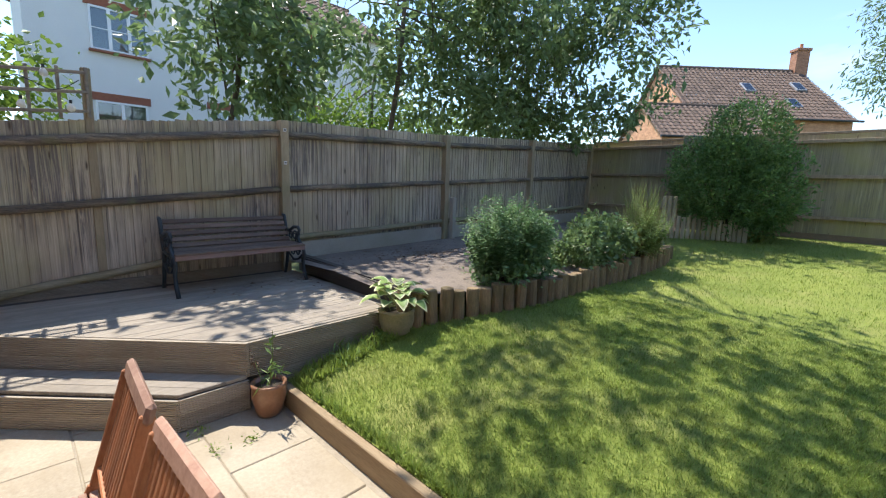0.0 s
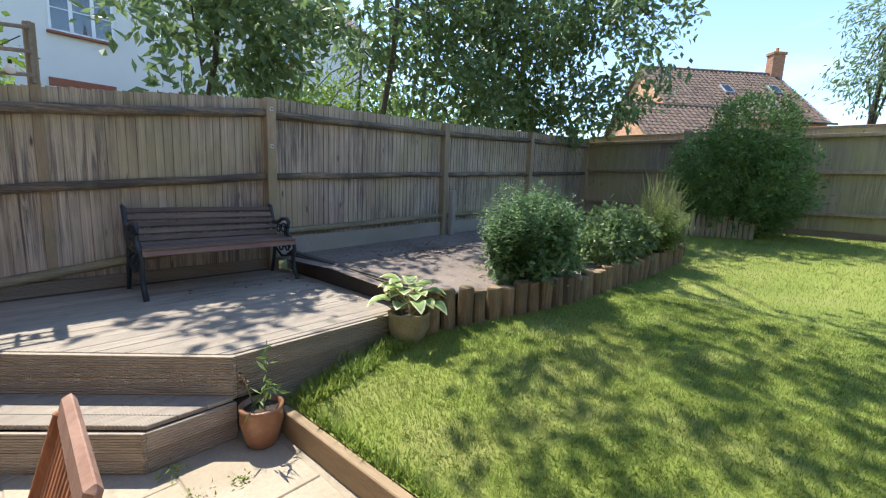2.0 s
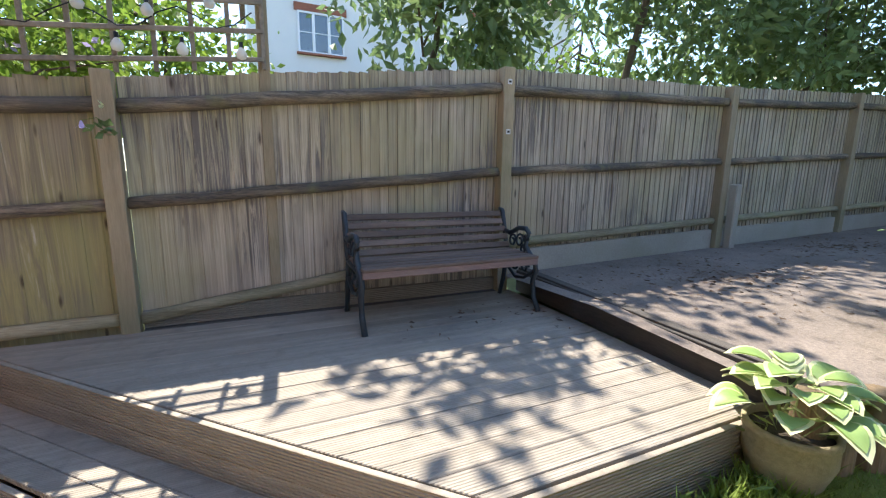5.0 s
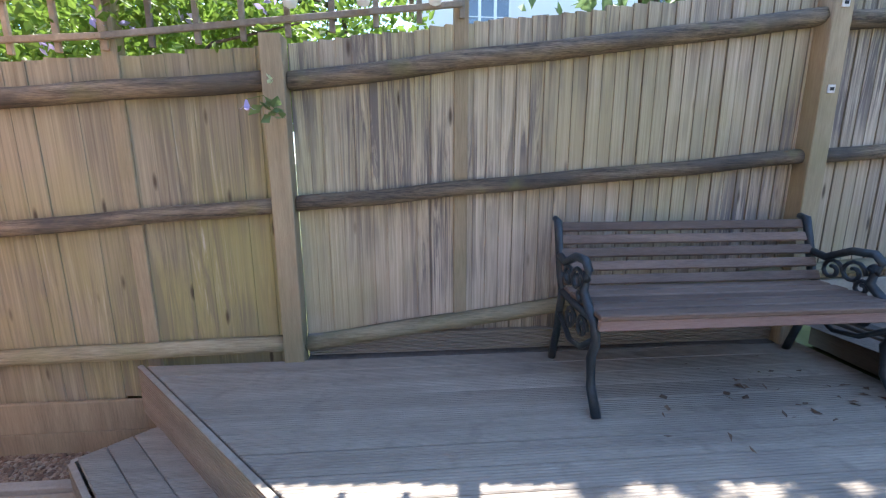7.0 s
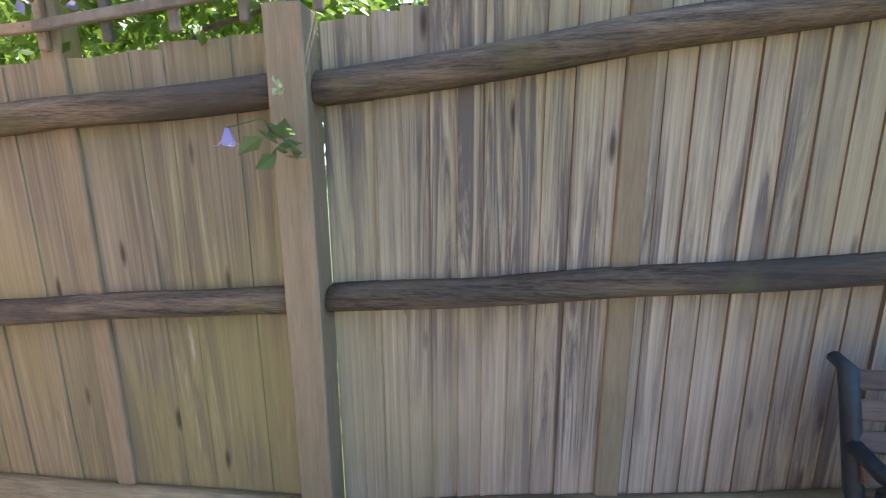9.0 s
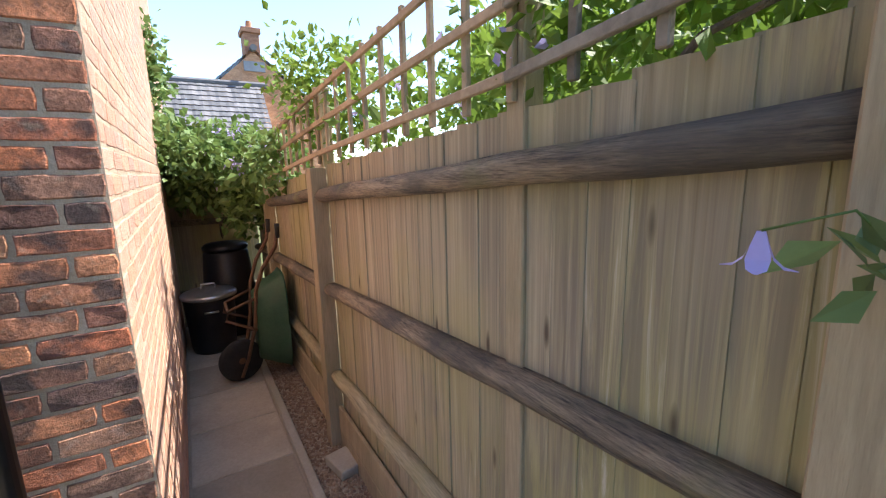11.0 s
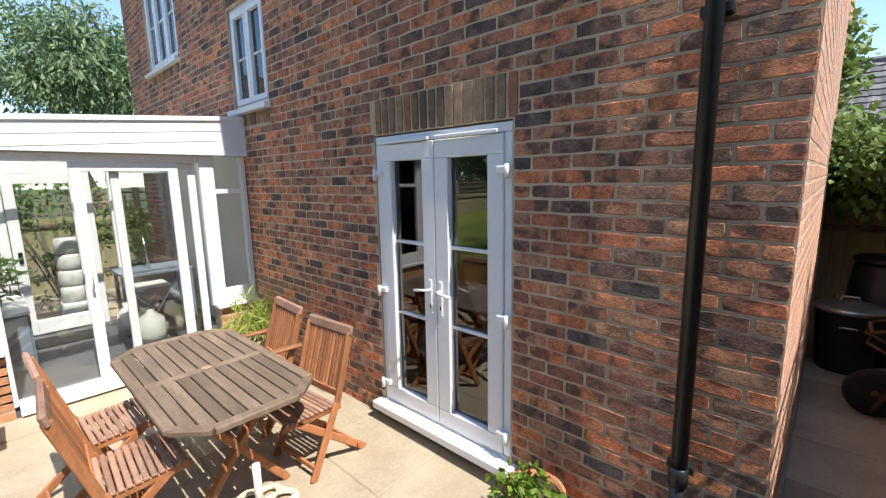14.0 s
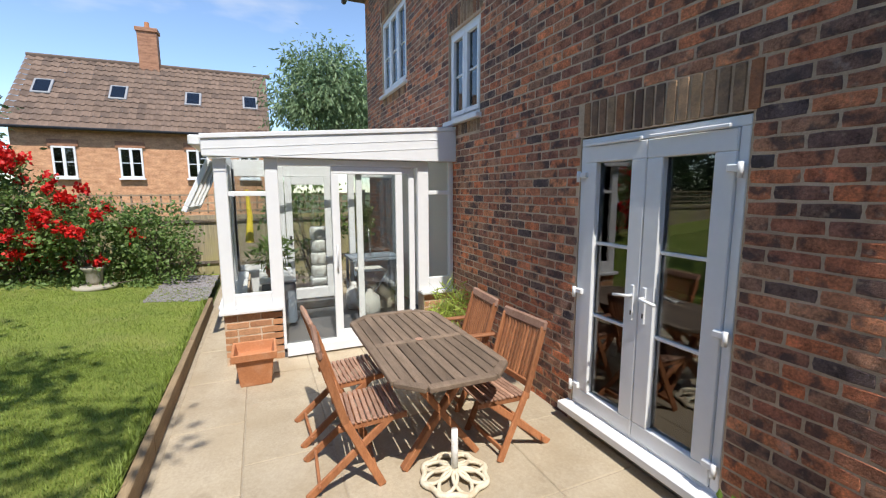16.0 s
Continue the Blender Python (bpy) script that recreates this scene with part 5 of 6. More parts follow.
def round_pot(name, m, r, h, mat, label, lip=0.02):
    t = thing(name, m, label, "plant pot")
    smooth(part("pot", lathe([(r * 0.62, 0), (r * 0.74, h * 0.1), (r * 0.98, h * 0.6), (r * 0.97, h * 0.88), (r, h * 0.9), (r, h), (r - lip, h), (r - lip, h - 0.03)], 28), mat, t))
    smooth(part("soil", lathe([(r - lip - 0.002, h - 0.05), (r - lip - 0.003, h - 0.029), (0.01, h - 0.022)], 20), soil, t))
    return t


t = round_pot("copper_pot", pose(2.335, 2.858, 0), 0.122, 0.24, copper_glaze, "small copper-glazed pot with straggly weeds")
bm = bmesh.new()
tube([(0.01, 0, 0.2), (0.03, 0.02, 0.4), (0.02, 0.03, 0.62)], [0.005, 0.004, 0.002], 6, bm)
tube([(-0.03, -0.02, 0.2), (-0.07, -0.04, 0.3), (-0.08, -0.06, 0.38)], [0.005, 0.004, 0.003], 6, bm)
part("stems", bm, leaf_straw, t)
part("weed_leaves", merged(leaf_mesh([(0.03, 0.02, 0.38, 0.03, 0.03, 0.2)], 26, 0.07, 0.018, 3, 0.02, 3), leaf_mesh([(0.05, 0.0, 0.27, 0.07, 0.07, 0.05)], 14, 0.10, 0.016, 4, 0.03, 4)), leaf_mid, t)
part("seed_head", leaf_mesh([(-0.08, -0.06, 0.39, 0.02, 0.02, 0.04)], 60, 0.02, 0.012, 5, 0.008, 6), dead_leaf, t)
t = round_pot("bamboo_pot", pose(5.08, 0.30, 0), 0.13, 0.30, stone_pot, "pale pot with a feathery light green plant by the wall")
part("fronds", leaf_mesh([(0, 0, 0.50, 0.22, 0.22, 0.17)], 520, 0.15, 0.013, 8, 0.06, 12, 0.15, 0.2), leaf_lime, t)
part("stems", merged(*[leaf_mesh([(0, 0, 0.4, 0.08, 0.08, 0.12)], 40, 0.3, 0.008, 9, 0.05, 6, -0.8)]), leaf_straw, t)
t = round_pot("terracotta_pot", pose(1.82, 0.22, 0), 0.16, 0.26, terracotta, "terracotta pot of low bright green leaves by the wall")
part("foliage", leaf_mesh([(0.05, 0.05, 0.27, 0.12, 0.11, 0.055)], 420, 0.045, 0.03, 12, 0.04, 12, 0, 0.2), leaf_bright, t)

# hosta in its pot
t = round_pot("hosta_pot", pose(2.29, 4.06, 0.27), 0.165, 0.27, stone_pot, "mossy stone pot with a cream-edged hosta")
rngh = np.random.default_rng(7)
for k in range(30):
    a, ln = k * 2.399 + rngh.uniform(-0.5, 0.5), 0.11 + 0.10 * rngh.random()
    high = k / 30
    reach = 0.05 + 0.13 * (1 - high)
    base = np.array([math.cos(a) * reach, math.sin(a) * reach, 0.30 + 0.17 * high + 0.06 * rngh.random()])
    out = np.array([math.cos(a), math.sin(a), 0.0])
    sd = np.array([-math.sin(a), math.cos(a), 0.0])
    blade = None
    for scale, lift, mat in ((1.0, 0.0, hosta_cream), (0.76, 0.005, hosta_green)):
        V, F = [], []
        for j in range(8):
            s = j / 7
            s2 = 0.5 + (s - 0.5) * scale
            wd = 0.060 * math.sin(math.pi * min(1, s * 0.94 + 0.06)) ** 0.7 * scale * (1.15 - 0.3 * s)
            c = base + out * ln * s2 * 0.9 + np.array([0, 0, ln * (0.55 * s2 - (0.75 - 0.35 * high) * s2 * s2) + lift])
            for q in (-1, 0, 1):
                V.append(tuple(c + sd * wd * q + np.array([0, 0, abs(q) * wd * 0.3])))
        for j in range(7):
            for q in range(2):
                F.append((j * 3 + q, j * 3 + q + 1, j * 3 + q + 4, j * 3 + q + 3))
        blade = smooth(part("leaf" if blade is None else "leaf_centre", (V, F), mat, blade or t))
part("stalk_tuft", leaf_mesh([(0, 0, 0.27, 0.08, 0.08, 0.05)], 60, 0.12, 0.012, 2, 0.03, 5, -0.6), leaf_straw, t)


for x, y, r in ((2.29, 2.415, 0.04), (2.57, 2.435, 0.06), (2.58, 2.64, 0.025)):
    wd = thing("joint_weed", pose(x, y, 0), "small green weed growing in a paving joint", "weed", "paving weeds")
    part("tuft", leaf_mesh([(0, 0, 0.012, r * 0.7, r * 0.7, 0.01)], 45, 0.024, 0.009, int(x * 100), 0.02, 5, -0.2, 0.1), leaf_bright, wd)


# ---- passage things ----
bn = thing("dustbin", pose(0.60, -3.48, 0), "black dustbin with a shiny galvanised lid", "bin")
smooth(part("body", lathe([(0.20, 0), (0.215, 0.05), (0.245, 0.55), (0.255, 0.6), (0.25, 0.6)], 28), bin_plastic, bn))
smooth(part("lid", lathe([(0.268, 0.585), (0.27, 0.615), (0.25, 0.63), (0.12, 0.665), (0.01, 0.675)], 28), lid_metal, bn))
smooth(part("lid_handle", tube([(-0.07, 0, 0.66), (-0.06, 0, 0.71), (0.06, 0, 0.71), (0.07, 0, 0.66)], 0.011, 8), lid_metal, bn))
smooth(part("side_handle", tube([(-0.06, 0.24, 0.46), (-0.05, 0.275, 0.47), (0.05, 0.275, 0.47), (0.06, 0.24, 0.46)], 0.010, 8), lid_metal, bn))
cb = thing("compost_bin", pose(0.36, -4.0, 0), "tall dark plastic compost bin in the shaded corner", "bin")
smooth(part("body", lathe([(0.30, 0), (0.29, 0.4), (0.24, 0.95), (0.2, 0.98)], 24), bin_plastic, cb))
smooth(part("lid", lathe([(0.24, 0.985), (0.25, 1.02), (0.22, 1.05), (0.02, 1.08)], 24), bin_plastic, cb))
wb = thing("wheelbarrow", pose(0.0, 0, 0), "rusty wheelbarrow with a green tray, stood upright against the fence", "wheelbarrow")
wy = -2.50
wheel = smooth(part("wheel", lathe([(0.085, -0.03), (0.17, -0.042), (0.188, -0.02), (0.188, 0.02), (0.17, 0.042), (0.085, 0.03)], 28), rubber, wb))
wheel.matrix_basis = pose(0.43, wy, 0.188, 90, 0, 12)
hub = smooth(part("rim", lathe([(0.02, -0.045), (0.03, -0.03), (0.09, -0.028), (0.09, 0.028), (0.03, 0.03), (0.02, 0.045)], 20), rusty, wheel))
for s, y in ((-1, wy - 0.17), (1, wy + 0.17)):
    smooth(part("frame_tube", tube([(0.44, wy + s * 0.06, 0.05), (0.38, wy + s * 0.10, 0.22), (0.30, y, 0.55), (0.27, y, 0.85), (0.20, y + s * 0.03, 1.05), (0.09, y + s * 0.06, 1.22), (0.06, y + s * 0.06, 1.38)], 0.016, 10), rusty, wb))
    smooth(part("grip", tube([(0.065, y + s * 0.06, 1.30), (0.058, y + s * 0.06, 1.42)], 0.021, 10), rubber, wb))
    smooth(part("leg", tube([(0.29, y, 0.78), (0.50, y - s * 0.02, 0.70), (0.52, y - s * 0.02, 0.62), (0.29, y, 0.5)], 0.013, 8), rusty, wb))
smooth(part("cross_bar", tube([(0.50, wy - 0.15, 0.70), (0.50, wy + 0.15, 0.70)], 0.013, 8), rusty, wb))
bm = bmesh.new()
rings = []
for x, hw, z0, z1 in ((0.28, 0.19, 0.20, 0.80), (0.14, 0.24, 0.13, 0.90), (0.045, 0.27, 0.09, 0.96), (0.035, 0.285, 0.07, 0.98), (0.055, 0.255, 0.11, 0.945), (0.25, 0.18, 0.22, 0.78)):
    ring = []
    for k in range(20):
        a = k * 2 * math.pi / 20
        ca, sa = math.cos(a), math.sin(a)
        e = (abs(ca) ** 4 + abs(sa) ** 4) ** -0.25
        ring.append(bm.verts.new((x, wy + hw * ca * e, (z0 + z1) / 2 + (z1 - z0) / 2 * sa * e)))
    rings.append(ring)
for r, s in zip(rings, rings[1:]):
    for k in range(20):
        bm.faces.new((r[k], r[(k + 1) % 20], s[(k + 1) % 20], s[k]))
bm.faces.new(rings[0])
bm.faces.new(rings[-1])
smooth(part("tray", bm, green_tray, wb, "dull green tray"))
lb = thing("loose_brick", pose(0.03, -0.86, 0.0, 0, 0, 12), "pale buff paving block lying on the gravel", "brick")
part("block", box(-0.075, 0.075, -0.11, 0.11, 0, 0.06, 0.006), concrete, lb)


# ---- planting ----
def shrub(name, c, blobs, n, length, width, seed, mat, label, stems=8, clump=0.07, droop=0.1, shell=0.5, category="shrub"):
    t = thing(name, pose(*c), label, category)
    bm = bmesh.new()
    rr = random.Random(seed)
    for k in range(stems):
        b = blobs[k % len(blobs)]
        tip = (b[0] + rr.uniform(-.6, .6) * b[3], b[1] + rr.uniform(-.6, .6) * b[4], b[2] + rr.uniform(0, .6) * b[5])
        tube([(rr.uniform(-.06, .06), rr.uniform(-.06, .06), -0.04), (tip[0] * 0.5, tip[1] * 0.5, tip[2] * 0.55), tip], [0.014, 0.010, 0.004], 6, bm)
    tagged(part("stems", bm, bark, t), kind="stuff")
    part("foliage", leaf_mesh(blobs, n, length, width, seed, clump, 22, droop, shell), mat, t)
    return t


def sprigs(stems, rx, ry, height, leaf, seed, pitch=0.026, lean=0.55):
    """Upright leafy stems with opposite pairs of leaves that shrink towards the tip."""
    rg = np.random.default_rng(seed)
    V, F = [], []
    for _ in range(stems):
        a, q = rg.uniform(0, 6.283), math.sqrt(rg.random())
        foot = np.array([rx * 0.6 * q * math.cos(a), ry * 0.6 * q * math.sin(a), 0.0])
        h = height * rg.uniform(0.62, 1.12) * (1 - 0.33 * q * q)
        tip = foot + np.array([rx * lean * q * math.cos(a), ry * lean * q * math.sin(a), h]) + rg.normal(0, 0.03, 3)
        turn = rg.uniform(0, 3.14)
        for k in range(int(h * 0.8 / pitch)):
            f = 0.2 + 0.8 * k * pitch / (h * 0.8)
            c = foot + (tip - foot) * f
            c[:2] -= (tip - foot)[:2] * 0.35 * f * (1 - f)
            size = leaf * (1.15 - 0.8 * f ** 2) * rg.uniform(0.75, 1.2)
            for side in (0, math.pi):
                b = turn + (k % 2) * 1.57 + side + rg.uniform(-0.35, 0.35)
                out = np.array([math.cos(b), math.sin(b), rg.uniform(-0.35, 0.45)])
                sd = np.array([-math.sin(b), math.cos(b), 0.0]) * size * 0.3
                i0 = len(V)
                V += [tuple(c), tuple(c + out * size * 0.45 + sd + np.array([0, 0, 0.006])), tuple(c + out * size), tuple(c + out * size * 0.45 - sd + np.array([0, 0, 0.006]))]
                F += [(i0, i0 + 1, i0 + 2), (i0, i0 + 2, i0 + 3)]
    return V, F


s = shrub("mint_shrub", (2.55, 5.36, terrace_z(5.2)), [(0.0, 0.0, 0.36, 0.30, 0.38, 0.34), (0.05, 0.12, 0.45, 0.28, 0.34, 0.26), (0.02, 0.0, 0.13, 0.38, 0.52, 0.15)], 4800, 0.05, 0.03, 31, leaf_mint, "dense bushy mid-green herb shrub behind the logs", 14, 0.05)
part("leafy_sprays", sprigs(300, 0.42, 0.60, 0.90, 0.062, 33), leaf_mint, s)
part("flower_spray", leaf_mesh([(0.0, 0.05, 0.78, 0.34, 0.42, 0.14)], 260, 0.03, 0.012, 33, 0.012, 20, -0.9, 0.8), leaf_blue, s)
shrub("low_shrub", (2.75, 6.7, terrace_z(6.7)), [(0, 0, 0.22, 0.34, 0.36, 0.26), (0.0, 0.45, 0.3, 0.36, 0.36, 0.3)], 4200, 0.065, 0.042, 34, leaf_dark, "low dark-leaved shrub behind the logs", 8, 0.05)
shrub("low_shrub", (2.45, 6.2, terrace_z(6.2)), [(0, 0, 0.12, 0.3, 0.3, 0.14)], 700, 0.05, 0.03, 35, leaf_mid, "straggly low green plant on the terrace", 5, 0.05)
s = shrub("lavender_clump", (3.0, 7.9, terrace_z(8.1)), [(0, 0, 0.22, 0.26, 0.30, 0.24)], 1800, 0.08, 0.012, 36, leaf_straw, "yellow-green lavender clump with tall grassy stems", 8, 0.05, -0.7)
part("leafy_sprays", sprigs(150, 0.34, 0.40, 0.74, 0.05, 136, 0.022, 0.7), leaf_spray, s)
part("flower_spray", leaf_mesh([(0.0, 0, 0.5, 0.22, 0.26, 0.16)], 200, 0.42, 0.007, 37, 0.05, 6, -2.6, 0.1), leaf_straw, s)
eb = shrub("evergreen_bush", (3.35, 11.5, 0.75), [(0, 0, 1.0, 0.95, 0.7, 0.9), (0.15, -0.1, 1.8, 0.7, 0.6, 0.75), (-0.35, -0.1, 1.2, 0.75, 0.6, 0.8), (0.55, -0.1, 1.0, 0.6, 0.6, 0.75)], 24000, 0.07, 0.03, 38, leaf_bush, "large dense dark evergreen bush by the back fence", 14, 0.07, -0.2, 0.72)
part("sunlit_growth", leaf_mesh([(0.12, -0.1, 2.05, 0.62, 0.55, 0.5)], 2600, 0.06, 0.026, 39, 0.08, 20, -0.4, 0.8), leaf_mid, eb)
shrub("verge_weeds", (2.32, 3.5, 0.21), [(0, 0, 0.0, 0.10, 0.45, 0.04), (0, 0.4, 0.08, 0.1, 0.2, 0.03)], 200, 0.085, 0.014, 40, leaf_mid, "rough grass and fern weeds against the deck", 3, 0.05, -0.3, 0.2, "weeds")

# lawn grass
rng = np.random.default_rng(17)
GV, GF = [], []


def blades(n, x0, x1, y0, y1, h, ok=None, zf=lawn_z):
    x, y = rng.uniform(x0, x1, n), rng.uniform(y0, y1, n)
    ex = np.interp(y, [p[1] for p in EDGE], [p[0] + 0.1 for p in EDGE], left=2.2)
    keep = x > ex
    x, y = x[keep], y[keep]
    m = len(x)
    wt = np.clip((6.4 - x) / 2.6, 0, 1)
    z = wt * np.interp(y, LAWN_Y, LAWN_Z) + (1 - wt) * (0.12 + 0.078 * np.maximum(0, y - 3.1)) - 0.004
    a, ln = rng.uniform(0, 6.283, m), h * rng.uniform(0.5, 1.3, m)
    lean, w = rng.uniform(0.2, 1.1, m), rng.uniform(0.0016, 0.0032, m) * (h / 0.03)
    dx, dy = np.cos(a), np.sin(a)
    p = np.stack([x, y, z], 1)
    sd = np.stack([-dy, dx, 0 * x], 1) * w[:, None]
    tip = p + np.stack([dx * lean * ln, dy * lean * ln, ln], 1)
    v = np.stack([p - sd, p + sd, tip], 1).reshape(-1, 3)
    k = len(GV)
    GV.extend(v.tolist())
    GF.extend((np.arange(m)[:, None] * 3 + [0, 1, 2] + k).tolist())


blades(150000, 2.2, 6.0, 3.07, 6.5, 0.030)
blades(70000, 2.2, 9.2, 6.5, 12.3, 0.036)
blades(80000, 5.2, 9.2, 3.07, 6.5, 0.032)
blades(2500, 2.25, 8.2, 3.06, 3.12, 0.07)
blades(1200, 2.2, 2.42, 3.1, 4.3, 0.09)
tagged(part("grass", (GV, GF), grass_mat), "short mown bright green lawn grass", "grass", kind="stuff")


# ---- trees ----
def tree(name, base, top, r, limbs, blobs, n, length, width, seed, mat, label, droop=0.35, clump=0.16, shell=0.25, per=18):
    t = thing(name, pose(*base), label, "tree")
    rr = random.Random(seed)
    bm = bmesh.new()
    mid = (top[0] * 0.4 + rr.uniform(-.1, .1), top[1] * 0.4 + rr.uniform(-.1, .1), top[2] * 0.5)
    path = [Vector((0, 0, -0.3)), Vector((rr.uniform(-.08, .08), rr.uniform(-.1, .1), mid[2] * 0.35)), Vector((mid[0] + rr.uniform(-.15, .15), mid[1] + rr.uniform(-.22, .22), mid[2] * 0.7)), Vector(mid) + Vector((0, rr.uniform(-.2, .2), 0)), Vector(mid).lerp(Vector(top), 0.5) + Vector((rr.uniform(-.2, .2), rr.uniform(-.3, .3), 0)), Vector(top)]
    tube(path, [r * 1.25, r * 1.05, r * 0.9, r * 0.75, r * 0.5, r * 0.2], 10, bm)
    smooth(part("trunk", bm, bark, t))
    bm = bmesh.new()
    for k in range(limbs):
        b = blobs[k % len(blobs)]
        s = rr.uniform(0.35, 0.95)
        p0 = Vector(mid).lerp(Vector(top), s) if s > 0.5 else Vector((0, 0, 0)).lerp(Vector(mid), 0.5 + s)
        p2 = Vector((b[0] + rr.uniform(-.7, .7) * b[3], b[1] + rr.uniform(-.7, .7) * b[4], b[2] + rr.uniform(-.3, .7) * b[5]))
        p1 = p0.lerp(p2, 0.5) + Vector((0, 0, 0.25))
        tube([p0, p1, p2], [r * 0.34, r * 0.2, r * 0.05], 6, bm)
    smooth(part("branchwork", bm, bark, t))
    part("crown", leaf_mesh(blobs, n, length, width, seed, clump, per, droop, shell), mat, t)
    return t


tree("apple_tree", (-2.0, 4.15, 0.4), (-0.1, 0.1, 5.5), 0.05, 20,
     [(0.2, -0.1, 3.15, 0.85, 0.95, 0.85), (0.3, 0.9, 3.1, 0.75, 0.8, 0.85), (0.0, 0.1, 4.3, 0.8, 0.8, 0.7), (0.1, -0.75, 5.4, 0.7, 0.6, 0.6)], 3600, 0.17, 0.08, 51, leaf_dark, "dark-leaved fruit tree behind the fence", clump=0.17, per=36)
big = tree("apple_tree", (-2.0, 7.2, 0.5), (1.2, -0.2, 9.2), 0.052, 30,
     [(0.1, -0.7, 3.7, 0.9, 1.0, 0.8), (0.5, 0.8, 3.2, 1.1, 1.1, 0.9), (0.8, 2.2, 3.1, 1.1, 1.2, 1.1), (0.3, 1.0, 4.9, 0.9, 1.2, 0.8), (0.9, 2.2, 4.9, 1.3, 1.5, 1.1), (0.9, 3.4, 3.0, 1.0, 0.9, 0.8)], 8200, 0.16, 0.075, 52, leaf_dark, "spreading dark-leaved fruit tree behind the fence", clump=0.18, per=36)
tree("apple_tree", (-1.5, 10.6, 0.6), (0.9, 0.2, 8.5), 0.07, 26,
     [(0.3, -0.3, 2.7, 1.2, 1.3, 0.8), (1.4, 0.6, 2.9, 1.2, 1.0, 0.8), (1.0, -0.4, 4.6, 1.6, 1.6, 1.3), (2.6, 0.5, 4.4, 1.5, 1.2, 1.0), (2.6, 0.6, 3.0, 1.0, 0.7, 0.5), (3.5, 0.4, 3.6, 0.6, 0.6, 0.5), (1.3, -1.2, 2.3, 0.5, 1.3, 0.35), (1.7, 0.6, 2.45, 0.9, 0.7, 0.4)], 9800, 0.155, 0.075, 53, leaf_dark, "tall dark-leaved tree overhanging the fence corner", clump=0.18, per=36)
# unseen high leaf clumps added to shade lawn and terrace: places given as (x, y, radius) where their shade falls
for k, (gx, gy, gr) in enumerate(((3.0, 4.75, 0.5), (3.9, 5.05, 0.75), (4.8, 5.3, 0.85), (4.2, 6.2, 0.85), (5.7, 5.7, 0.9), (6.8, 6.2, 0.9), (3.55, 4.15, 0.3), (3.72, 3.72, 0.26), (4.15, 4.1, 0.33), (4.35, 3.62, 0.3), (4.95, 4.3, 0.42), (5.5, 4.6, 0.45), (5.4, 6.9, 0.6), (4.2, 11.2, 1.1), (6.0, 11.3, 1.2), (1.5, 5.3, 0.45), (1.25, 6.1, 0.6), (2.05, 6.2, 0.35), (1.45, 4.65, 0.3), (1.6, 7.3, 0.7), (2.3, 7.9, 0.5))):
    up_by = 6.2 + 0.35 * (k % 3)
    part("bough", leaf_mesh([(gx - 0.612 * up_by + 2.0, gy - 7.2, 0.35 + up_by - 0.5, gr, gr * 0.95, 0.4)], int(430 * gr * gr + 50), 0.14, 0.08, 580 + k, 0.15, 12, 0.35, 0.1), leaf_dark, big)
tree("hazel_tree", (-4.5, 8.6, 0.4), (0.0, 0.2, 4.5), 0.08, 12, [(0, 0, 2.6, 1.2, 1.6, 1.1), (0.2, 2.2, 2.5, 1.2, 1.5, 1.0), (0.3, -1.5, 2.2, 1.0, 1.0, 0.8)], 7000, 0.12, 0.08, 54, leaf_bright, "sunlit light green tree beyond the fence")
tree("hazel_tree", (-4.0, 0.9, 0.3), (0.0, 0.2, 3.6), 0.08, 10, [(0, 0, 2.6, 1.1, 1.5, 0.9), (0.2, -1.9, 2.3, 1.1, 1.5, 1.0), (0.3, -3.8, 2.5, 1.2, 1.6, 1.0), (1.6, -1.2, 2.6, 0.8, 1.6, 0.9), (1.4, -3.0, 2.4, 0.8, 1.2, 0.8)], 15000, 0.12, 0.075, 55, leaf_bright, "sunlit light green shrub tree beyond the trellis")
tree("eucalyptus_tree", (18.0, -0.6, 0), (0.0, 0.2, 6.6), 0.16, 16, [(0, 0.4, 5.4, 1.3, 1.6, 1.6), (0.2, -1.2, 5.0, 1.3, 1.3, 1.5), (0, 0.2, 6.4, 0.9, 1.2, 0.9), (0, 1.5, 5.0, 0.8, 0.9, 0.8)], 15000, 0.22, 0.06, 56, leaf_blue, "blue-green drooping tree beyond the conservatory", 0.9, 0.25, 0.1)
tree("eucalyptus_tree", (5.6, 24.0, 0.0), (0.0, 0.2, 8.6), 0.14, 16, [(0, 0, 6.2, 1.2, 1.2, 1.2), (0.3, 0.2, 7.9, 1.5, 1.4, 1.3), (1.4, 0.2, 6.9, 1.2, 1.2, 1.4)], 5200, 0.2, 0.06, 57, leaf_blue, "blue-green open tree far beyond the back fence", 0.7, 0.28, 0.1, per=30)

tree("cypress_tree", (12.8, 8.3, 0.3), (0.0, 0.1, 6.0), 0.09, 18, [(0, 0, 1.3, 1.1, 1.2, 1.1), (0, 0.1, 2.9, 1.0, 1.1, 1.1), (0, 0, 4.4, 0.8, 0.8, 0.9), (0, 0, 5.5, 0.45, 0.45, 0.7)], 9000, 0.13, 0.06, 59, leaf_cypress, "tall dense dark green evergreen beyond the side fence", clump=0.2, per=30)

